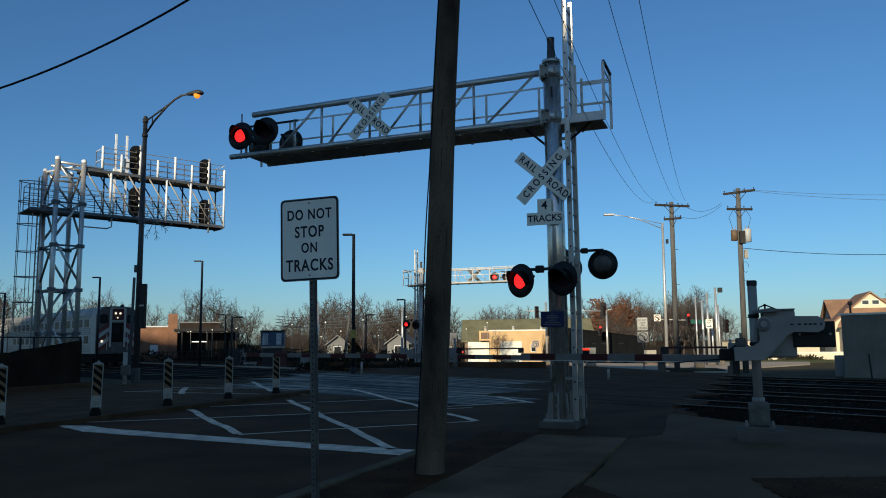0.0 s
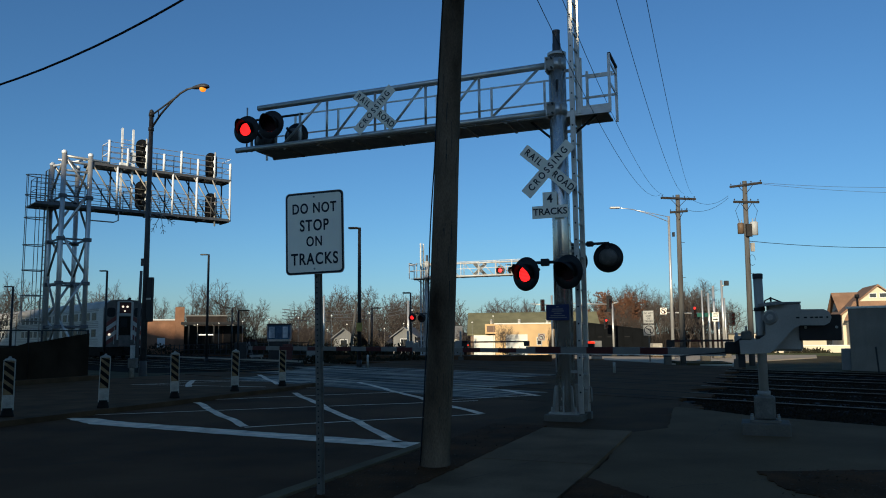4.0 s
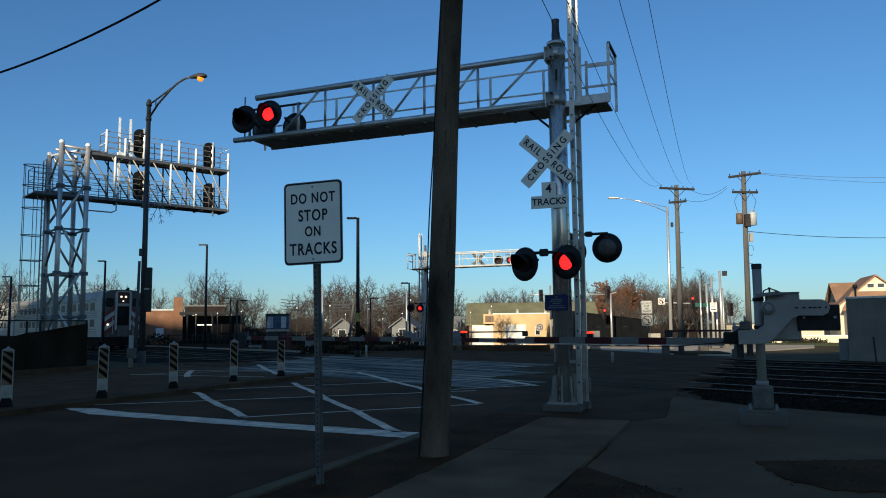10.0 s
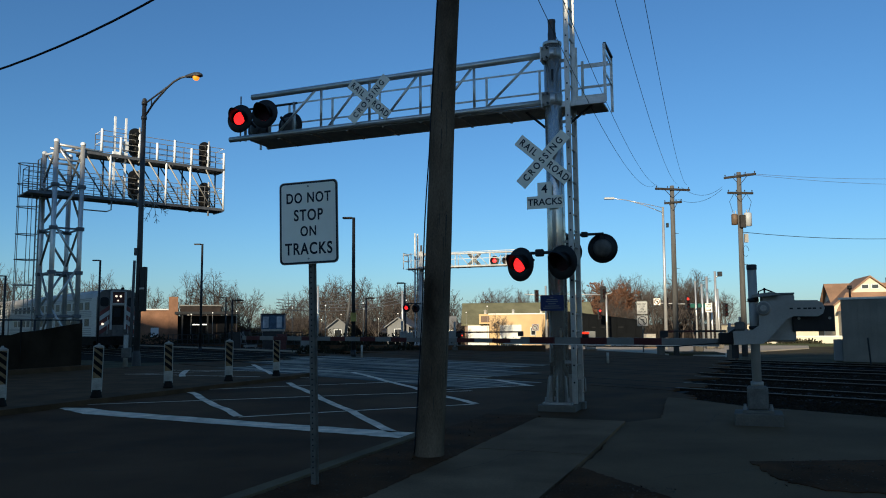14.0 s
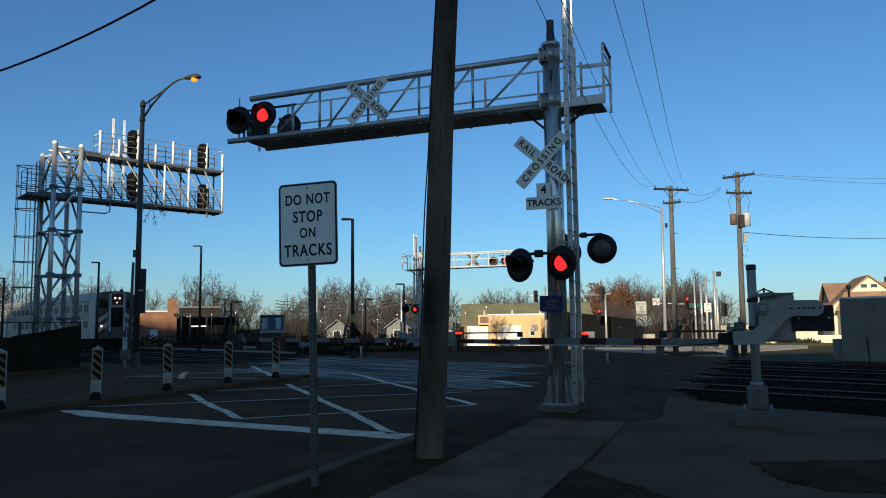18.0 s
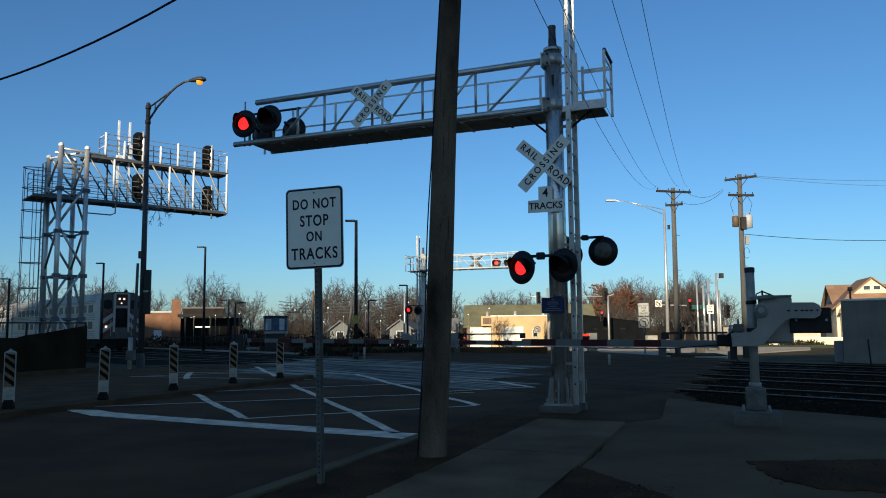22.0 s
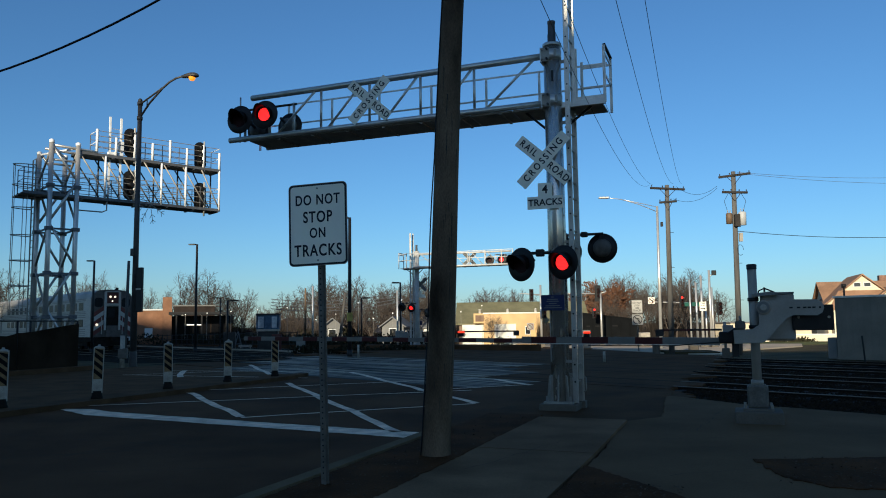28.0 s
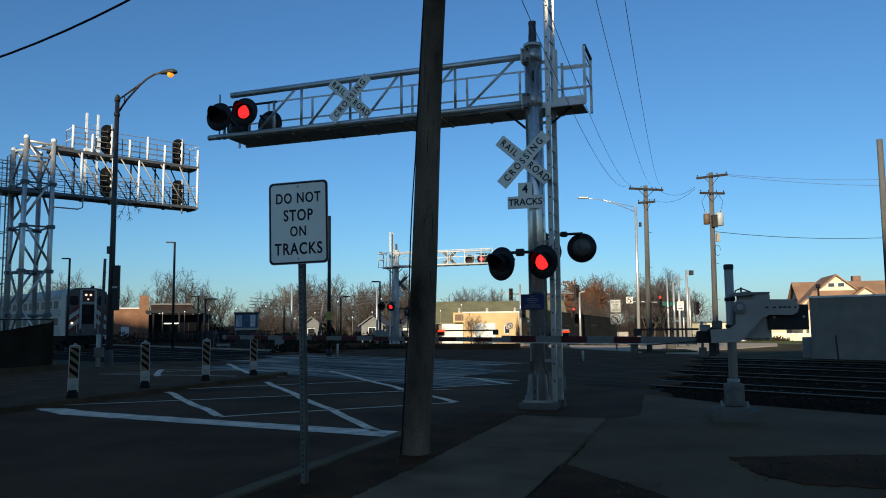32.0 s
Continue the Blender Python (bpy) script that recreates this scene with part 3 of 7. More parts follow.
def reg_sign(m, w, h, lines, label, post_h, lean=0.0, post=True, face=SIGN_WHITE):
    t = thing("road_sign", m, label, "road sign")
    if post:
        pm = pose(0, 0.03, 0, 0, lean, 0)
        bm = B()
        for x, sx, y, sy in ((0, 0.034, 0.012, 0.005), (-0.019, 0.005, 0.026, 0.03), (0.019, 0.005, 0.026, 0.03), (-0.03, 0.02, 0.04, 0.005), (0.03, 0.02, 0.04, 0.005)):
            bx(bm, (x, y, post_h / 2), (sx, sy, post_h), pm)
        p = part("post", bm, SIGN_POST, t, "perforated galvanised sign post")
        hm = part("hole", disc(B(), (0, 0.008, 0), (0, 1, 0), 0.0075, 0.006, 8), BLACK_PAINT, p)
        hm.matrix_basis = pm @ pose(0, 0, 0.2)
        for i in range(1, int((post_h - 0.3) / 0.05)):
            share("hole", hm, p, pm @ pose(0, 0, 0.2 + i * 0.05))
    zc = post_h - h / 2 + 0.02
    stand = Matrix.Translation((0, 0, zc)) @ Matrix.Rotation(radians(90), 4, "X")
    plate = part("plate", prism(B(), rounded(w, h, 0.045), -0.002, 0.004, stand), GALV_DULL, t, "aluminium sign plate")
    part("border", prism(B(), rounded(w - 0.012, h - 0.012, 0.04), 0.0042, 0.0052, stand), SIGN_BLACK, plate)
    part("face", prism(B(), rounded(w - 0.045, h - 0.045, 0.03), 0.0054, 0.0064, stand), face, plate)
    for text, y, s in lines:
        lettering(text, s, SIGN_BLACK, plate, stand @ pose(0, y, 0.0078) @ Matrix.Diagonal((0.80, 1.04, 1, 1)), spacing=1.16)
    for y in (h / 2 - 0.05, -h / 2 + 0.05):
        part("bolt", disc(B(), (0, -0.009, zc + y), (0, 1, 0), 0.009, 0.008, 8), GALV_DULL, plate)
    return t


reg_sign(pose(-1.25, 6.875, -0.015, 0, -1.2, -15.8), 0.61, 0.79,
         (("DO NOT", 0.232, 0.131), ("STOP", 0.066, 0.144), ("ON", -0.087, 0.127), ("TRACKS", -0.254, 0.150)),
         "white DO NOT STOP ON TRACKS sign on a perforated post", 2.895)

# ---- near wooden pole ----
up = thing("utility_pole", pose(-0.251, 8.49, 0.0), "dark weathered wooden utility pole at the kerb", "utility pole")
bm = B()
prof = [(0.178, -0.05), (0.162, 0.2)] + [(0.158 - 0.0060 * k * 0.5, 0.5 + 0.5 * k) for k in range(20)] + [(0.0, 10.1)]
lathe(bm, prof, seg=28)
for v in bm.verts:
    k = math.atan2(v.co.y, v.co.x)
    v.co.x *= 1 + 0.03 * math.sin(5 * k + v.co.z) 
    v.co.x += v.co.z * 0.0515 + 0.008 * math.sin(v.co.z * 1.1)
part("pole_shaft", bm, POLE_WOOD, up)
bm = B()
for i in range(64):
    k, z = random.uniform(3.3, 6.1), random.uniform(0.3, 5.5)
    h = random.uniform(0.15, 0.95)
    r = 0.156 - 0.0060 * z
    p = Vector((math.cos(k) * r + z * 0.0515 + 0.008 * math.sin(z * 1.1), math.sin(k) * r, z))
    bx(bm, p, (random.uniform(0.003, 0.009), 0.006, h), Matrix.Translation(p) @ Matrix.Rotation(0.0515, 4, "Y") @ Matrix.Translation(-p))
part("crack", bm, BLACK_PAINT, up, "dark splits in the grain")
wire = []
for z0 in range(0, 41):
    q = z0 * 0.25
    loose = 0.016 * max(0.0, math.sin((q - 1.75) / 1.75 * math.pi)) if 1.75 < q < 3.5 else 0.0
    wire.append(Vector((-(0.166 - 0.0060 * q) - loose + q * 0.0515 + 0.008 * math.sin(q * 1.1), -0.03 + 0.006 * math.sin(q * 4), q)))
part("ground_wire", path_tube(B(), wire, 0.008, 5), CABLE, up)


# fallen leaves on the bare soil
LITTER = material("fallen_leaves", (0.075, 0.045, 0.026), 0.9, vary=0.5, scale=7, grain=30, bump=0.0)
rng = random.Random(3)
bm = B()
for a0, a1, b0, b1, n_, z0 in ((-2, 11.6, -3.76, -2.85, 900, 0.083), (2.0, 6.9, -1.42, -0.4, 900, 0.084), (7.5, 9.1, 0.4, 4.0, 600, 0.057)):
    for i in range(n_):
        p = road(rng.uniform(a0, a1), rng.uniform(b0, b1), z0 + 0.004)
        s, e = rng.uniform(0.006, 0.02), Euler((rng.uniform(-0.6, 0.6), rng.uniform(-0.6, 0.6), rng.uniform(0, 6))).to_matrix()
        bm.faces.new([bm.verts.new(p + Vector((0, 0, 0.006)) + e @ Vector(v) * s) for v in ((-1.2, 0, 0), (0, -0.6, 0.15), (1.3, 0, 0), (0, 0.6, 0.15))])
single("leaf_litter", bm, LITTER, "scattered brown fallen leaves on bare soil", "leaves", kind="stuff")


# ---- flashing lamps, crossbucks ----
FLASHER_CASE = material("weathered_black_case", (0.115, 0.098, 0.080), 0.55, vary=0.3, scale=8, grain=40)


def flasher(parent, x, y, z, yaw, phase, hood=0.34, size=1.0, hung=False):
    """A round lamp that faces +y of its thing, turned by yaw degrees; held from behind or hung from its arm."""
    bm = lathe(B(), [(0, -0.16), (0.10, -0.155), (0.165, -0.12), (0.188, -0.03), (0.188, 0.0)], pose(0, 0, 0, -90), 16)
    h = part("flasher", bm, FLASHER_CASE, parent, "black round flashing lamp")
    h.matrix_basis = pose(x, y, z, 0, 0, yaw) @ Matrix.Scale(size, 4)
    part("background_disc", lathe(B(), [(0.155, 0.0), (0.295, 0.0), (0.302, 0.006), (0.295, 0.012), (0.155, 0.012)], pose(0, 0, 0, -90), 36), BLACK_PAINT, h)
    part("disc_back", lathe(B(), [(0.17, -0.002), (0.292, -0.002), (0.292, -0.006), (0.17, -0.006)], pose(0, 0, 0, -90), 36), BLACK_PAINT, h, "black back of the disc")
    part("lens", disc(B(), (0, 0.012, 0), (0, 1, 0), 0.152, 0.02, 24), LENS_OFF, h, "dark red lens")
    bm = B()
    segs = 22
    ring = []
    for i in range(segs + 1):
        k = radians(-28 + 236 * i / segs)
        cut = 1.0 - 0.80 * (abs(i / segs - 0.5) * 2) ** 1.2
        a, c = (0.178 * math.cos(k), 0.178 * math.sin(k)), (0.170 * math.cos(k), 0.170 * math.sin(k))
        ring.append([bm.verts.new(p) for p in ((a[0], 0.01, a[1]), (a[0], hood * cut, a[1] - 0.02), (c[0], hood * cut, c[1] - 0.02), (c[0], 0.01, c[1]))])
    for p, q in zip(ring, ring[1:]):
        for i in range(4):
            bm.faces.new((p[i], p[(i + 1) % 4], q[(i + 1) % 4], q[i])).smooth = True
    bm.faces.new(ring[0]), bm.faces.new(ring[-1][::-1])
    part("hood", bm, BLACK_PAINT, h)
    bm = lathe(B(), [(0.0, 0.006), (0.06, 0.005), (0.11, 0.002), (0.137, -0.006)], pose(0, 0, 0, -90), 28)
    led = part("led_array", bm, LED_RED, h, "red lamp element of the flasher")
    led.location = (0, -0.04, 0)
    led["phase"] = phase
    if hung:
        part("bracket", bx(B(), (0, -0.055, 0.23), (0.07, 0.05, 0.16)), DARK_METAL, h)
    else:
        part("bracket", tb(B(), (0, -0.15, 0.02), (0, -0.36, 0.10), 0.03), DARK_METAL, h)
    return h


def front(x, y, z):
    """Stands a sign upright in a thing whose traffic side is +y; it reads from there."""
    return Matrix(((-1, 0, 0, x), (0, 0, 1, y), (0, 1, 0, z), (0, 0, 0, 1)))


# Blade backs carry the shade in their dark colour.
BLADE_BACK = material("shaded_blade_back", (0.13, 0.13, 0.12), 0.7, 0.1, vary=0.25, scale=5)


def crossbuck(parent, x, y, z, size=1.0):
    m = front(x, y, z) @ Matrix.Diagonal((size, size, 1, 1))
    cb = part("crossbuck", prism(B(), rounded(1.22, 0.229, 0.015), -0.002, 0.001, m @ pose(0, 0, 0, 0, 0, 46)), SIGN_WHITE, parent, "white crossbuck blade")
    lettering("CROSSING", 0.175, SIGN_BLACK, cb, m @ pose(0, 0, 0.003, 0, 0, 46) @ Matrix.Diagonal((0.86, 1, 1, 1)), spacing=1.5)
    b2 = part("crossbuck", prism(B(), rounded(1.22, 0.229, 0.015), -0.010, -0.006, m @ pose(0, 0, 0, 0, 0, -42)), SIGN_WHITE, parent, "white crossbuck blade")
    for k, zz in ((46, -0.006), (-42, -0.014)):
        part("blade_back", prism(B(), rounded(1.21, 0.22, 0.015), zz, zz + 0.003, m @ pose(0, 0, 0, 0, 0, k)), BLADE_BACK, parent, "grey back of the blade, darkened as in shade")
    r = m @ pose(0, 0, -0.004, 0, 0, -42)
    lettering("RAIL", 0.175, SIGN_BLACK, b2, r @ pose(-0.36, 0, 0) @ Matrix.Diagonal((0.86, 1, 1, 1)), spacing=1.35)
    lettering("ROAD", 0.175, SIGN_BLACK, b2, r @ pose(0.36, 0, 0) @ Matrix.Diagonal((0.86, 1, 1, 1)), spacing=1.2)


VENT_GREY = material("dark_vent_steel", (0.075, 0.075, 0.078), 0.5, 0.2, vary=0.25, scale=5)


def cantilever(m, label, GALV=GALV, ALUMINIUM=ALUMINIUM, GALV_DULL=GALV_DULL, back=0.0):
    ladder_mat = LADDER_METAL if GALV_DULL is not GALV else GALV
    t = thing("cantilever_signal", m, label, "crossing signal", "cantilever signals")
    part("foundation", bx(B(), (0, 0, 0.06), (0.66, 0.66, 0.13)), FOUNDATION, t, "concrete foundation", 0.012)
    part("base_flange", bx(B(), (0, 0, 0.145), (0.52, 0.52, 0.035)), GALV_DULL, t)
    for k in range(8):
        bm = B()
        r = Matrix.Rotation(k * math.pi / 4, 4, "Z")
        prof = ((0.155, 0.16), (0.255, 0.16), (0.212, 0.57), (0.19, 0.61), (0.155, 0.62))
        vs = [bm.verts.new(r @ Vector((x, y, z))) for y in (-0.011, 0.011) for x, z in prof]
        bm.faces.new(vs[:5]), bm.faces.new(vs[:4:-1])
        for a in range(5):
            b = (a + 1) % 5
            bm.faces.new((vs[a], vs[a + 5], vs[b + 5], vs[b]))
        part("gusset", bm, GALV_DULL, t)
    for sx in (-0.21, 0.21):
        for sy in (-0.21, 0.21):
            part("anchor_bolt", tb(B(), (sx, sy, 0.13), (sx, sy, 0.25), 0.02, seg=6), GALV_DULL, t)
    part("mast", tb(B(), (0, 0, 0.14), (0, 0, 6.72), 0.168, 0.160, 32), MAST_STEEL if GALV_DULL is not GALV else GALV, t, "thick galvanised steel mast")
    part("mast_top", lathe(B(), [(0.172, 6.66), (0.176, 6.67), (0.176, 6.71), (0.09, 6.73), (0, 6.73)], seg=20), GALV, t)
    part("vent_pipe", lathe(B(), [(0.078, 6.72), (0.078, 6.90), (0.071, 6.91), (0.068, 7.10), (0.074, 7.11), (0.074, 7.155), (0, 7.16)], seg=16), VENT_GREY, t, "dark vent pipe")
    # truss arm
    part("top_chord", tb(B(), (0.1, 0.02, 6.50), (6.60, 0.02, 6.46), 0.062, seg=12), GALV, t)
    part("bottom_chord", tb(B(), (0.1, 0.02, 5.60), (7.16, 0.02, 5.58), 0.058, seg=12), GALV, t)
    part("bottom_chord", tb(B(), (0.1, -0.80, 5.58), (6.75, -0.80, 5.56), 0.058, seg=12), GALV, t)
    for x in (1.53, 2.65, 3.77, 4.89):
        part("upright", tb(B(), (x, 0.02, 5.60), (x, 0.02, 6.48), 0.028, seg=8), GALV, t)
    for xa, xb in ((5.93, 5.0), (4.72, 3.95), (3.45, 2.70), (2.31, 1.56), (1.30, 0.35)):
        part("diagonal", tb(B(), (xa, 0.02, 5.62), (xb, 0.02, 6.46), 0.026, seg=8), GALV, t)
    for i in range(9):
        part("walkway_panel", bx(B(), (-0.47 + i * 0.84, -0.39, 5.53), (0.825, 0.76, 0.03)), GALV_DULL, t, "steel grating walkway panel")
    for i in range(8):
        x0 = 0.2 + i * 0.82
        part("floor_joist", bx(B(), (x0, -0.39, 5.505), (0.05, 0.76, 0.03)), GALV_DULL, t)
    for z in (6.05, 6.50):
        part("handrail", bx(B(), (3.03, -0.82, z), (7.84, 0.012, 0.035)), ALUMINIUM, t)
    for x in (0.30, 0.45, 1.55, 2.75, 3.95, 5.1, 6.2, 6.95):
        part("rail_post", bx(B(), (x, -0.82, 6.02), (0.045, 0.03, 1.0)), ALUMINIUM, t)
    for x, y, w_ in ((-0.95, 0.0, 0.05), (-0.95, -0.8, 0.05), (-0.40, 0.02, 0.06), (-0.44, -0.02, 0.03), (-0.40, -0.8, 0.05)):
        part("rail_post", bx(B(), (x, y, 6.04), (w_, 0.035, 1.06)), ALUMINIUM, t, "flat bar rail post")
    for z in (6.05, 6.45):
        part("end_rail", bx(B(), (-0.95, -0.4, z), (0.02, 0.76, 0.05)), ALUMINIUM, t)
        part("end_rail", bx(B(), (-0.67, -0.8, z), (0.52, 0.015, 0.045)), ALUMINIUM, t)
    part("rail_top", bx(B(), (-0.96, -0.4, 6.58), (0.05, 0.82, 0.03)), DARK_METAL, t)
    part("kick_plate", bx(B(), (-0.66, 0.0, 5.60), (0.58, 0.015, 0.10)), ALUMINIUM, t)
    part("deck_beam", bx(B(), (-0.50, 0.0, 5.53), (0.92, 0.05, 0.10)), GALV, t)
    for s in (-1, 1):
        part("knee_brace", tb(B(), (0.17 * s, -0.2, 5.15), (0.62 * s - 0.05, -0.2, 5.52), 0.025, seg=6), DARK_METAL, t)
    for z in (5.62, 6.48):
        part("clamp", tb(B(), (0, 0, z - 0.10), (0, 0, z + 0.10), 0.170, seg=24), GALV, t)
        part("clamp_plate", bx(B(), (0.175, 0.05, z), (0.04, 0.24, 0.28)), GALV, t, "", 0.006)
        part("clamp_plate", bx(B(), (0.10, 0.155, z), (0.16, 0.035, 0.26)), GALV_DULL, t, "", 0.006)
        part("clamp_ear", bx(B(), (-0.09, 0.14, z), (0.04, 0.07, 0.14)), GALV_DULL, t)
        for d in (-0.09, 0.09):
            part("clamp_bolt", tb(B(), (0.06, 0.15, z + d), (0.06, 0.23, z + d), 0.020, seg=6), DARK_METAL, t)
            part("clamp_bolt", tb(B(), (0.15, 0.15, z + d), (0.15, 0.22, z + d), 0.018, seg=6), GALV_DULL, t)
    part("weld_slot", bx(B(), (-0.03, 0.168, 6.06), (0.035, 0.012, 0.20)), DARK_METAL, t, "dark hand-hole slot")
    part("conduit", tb(B(), (0.13, 0.125, 0.85), (0.13, 0.125, 2.75), 0.014, seg=6), GALV_DULL, t)
    # ladder
    ld = part("ladder", bx(bx(B(), (-0.275, 0.06, 4.04), (0.085, 0.028, 7.82)), (-0.305, -0.34, 4.04), (0.085, 0.028, 7.82)), ladder_mat, t, "aluminium ladder with punched rails")
    part("rail_lip", bx(bx(B(), (-0.318, 0.04, 4.04), (0.006, 0.045, 7.82)), (-0.348, -0.36, 4.04), (0.006, 0.045, 7.82)), ladder_mat, ld)
    r0 = part("rung", tb(B(), (-0.275, 0.045, 0), (-0.305, -0.33, 0), 0.017, seg=6), GALV_DULL, ld)
    h0 = part("hole", disc(B(), (-0.275, 0.075, 0), (0, 1, 0), 0.017, 0.004, 8), BLACK_PAINT, ld)
    r0.location.z = h0.location.z = 0.50
    for i in range(1, 25):
        share("rung", r0, ld, pose(0, 0, 0.50 + i * 0.30))
        share("hole", h0, ld, pose(0, 0, 0.50 + i * 0.30))
    for z in (0.62, 3.0, 5.2, 6.35):
        part("ladder_bracket", bx(B(), (-0.20, 0.02, z), (0.26, 0.04, 0.05)), GALV_DULL, t)
    part("ladder_foot", bx(B(), (-0.30, -0.32, 0.30), (0.06, 0.12, 0.46)), GALV_DULL, t)
    part("ladder_foot_plate", bx(B(), (-0.31, -0.30, 0.07), (0.16, 0.18, 0.14)), CAST_GREY, t)
    part("ladder_guard", bx(B(), (-0.10, 0.10, 0.86), (0.30, 0.03, 0.05)), GALV_DULL, t)
    part("rung_hasp", path_tube(B(), [(-0.36, -0.3, 0.30), (-0.40, -0.28, 0.33), (-0.40, -0.28, 0.55), (-0.36, -0.3, 0.58)], 0.013, 6), GALV_DULL, t, "bent steel grab hoop")
    # signs
    crossbuck(t, 0.165, 0.23, 4.49)
    crossbuck(t, 3.735, 0.12, 6.06, 0.94)
    m4 = front(0.15, 0.22, 3.71)
    pl = part("tracks_plate", prism(B(), [(-0.33, -0.115), (0.33, -0.115), (0.33, 0.115), (0.13, 0.115), (0.13, 0.36), (-0.13, 0.36), (-0.13, 0.115), (-0.33, 0.115)], -0.003, 0.0, m4), SIGN_WHITE, t, "white 4 TRACKS plate")
    lettering("4", 0.22, SIGN_BLACK, pl, m4 @ pose(0, 0.235, 0.002))
    lettering("TRACKS", 0.17, SIGN_BLACK, pl, m4 @ pose(0, 0, 0.002))
    mb = front(0.065, 0.20, 1.90)
    bp = part("notice_plate", prism(B(), rounded(0.42, 0.28, 0.02), -0.004, 0.0, mb), SIGN_BLUE, t, "blue emergency notice plate")
    for y, w in ((0.10, 0.05), (0.06, 0.19), (0.025, 0.22), (-0.015, 0.14), (-0.055, 0.26), (-0.09, 0.32)):
        part("text_bar", prism(B(), [(-w / 2, y - 0.007), (w / 2, y - 0.007), (w / 2, y + 0.007), (-w / 2, y + 0.007)], 0.002, 0.004, mb), GREY_PAINT, bp)
    # lamps
    part("crossarm", tb(B(), (-0.15, 0.20, 2.80), (0.66, 0.20, 2.80), 0.028), DARK_METAL, t)
    part("junction_box", bx(B(), (0.27, 0.20, 2.80), (0.15, 0.10, 0.13)), DARK_METAL, t, "", 0.015)
    flasher(t, 0.54, 0.50, 2.58, -24, 0)
    flasher(t, -0.21, 0.50, 2.59, -21, 1)
    part("crossarm", tb(B(), (-0.69, -0.93, 3.22), (0.1, -0.93, 3.22), 0.026), DARK_METAL, t)
    part("crossarm_stay", tb(B(), (0, -0.1, 3.22), (0, -0.93, 3.22), 0.035), DARK_METAL, t)
    part("junction_box", bx(B(), (-0.33, -0.93, 3.22), (0.13, 0.10, 0.10)), DARK_METAL, t, "", 0.015)
    flasher(t, -0.655, -1.0, 2.95, 180, 0, size=0.94, hung=True)
    flasher(t, 0.02, -1.0, 2.90, 180, 1, size=0.94, hung=True)
    part("crossarm", tb(B(), (5.55, -0.1, 6.25), (7.0, -0.1, 6.25), 0.025), DARK_METAL, t)
    for x in (5.62, 6.22, 6.85):
        part("lamp_post", tb(B(), (x, -0.1, 5.55), (x, -0.1, 6.28), 0.03, seg=8), GALV, t)
    part("lamp_post", tb(B(), (6.98, -0.1, 5.55), (6.98, -0.1, 6.56), 0.018, seg=8), GALV, t)
    flasher(t, 6.70, 0.30, 5.93, 4, 0)
    flasher(t, 6.08, 0.30, 5.97, 6, 1)
    flasher(t, 6.74 - back, -0.45, 5.88, 180, 1)
    flasher(t, 5.94 - back, -0.45, 5.88, 180, 0)
    return t


cantilever(pose(1.867, 13.533, 0, 0, 0, 160), "galvanised cantilever crossing signal with crossbucks and red flashers")
# The far signal's steel is toned down in colour to stand for shade.
DIMMED_STEEL = material("dimmed_galvanised_steel", (0.50, 0.48, 0.45), 0.6, 0.1, vary=0.2, scale=4, grain=40, bump=0.1)
cantilever(pose(-2.55, 51.0, gz(51), 0, 0, -20), "cantilever crossing signal seen from behind, steel toned down as in shade", DIMMED_STEEL, DIMMED_STEEL, DIMMED_STEEL, 0.62)


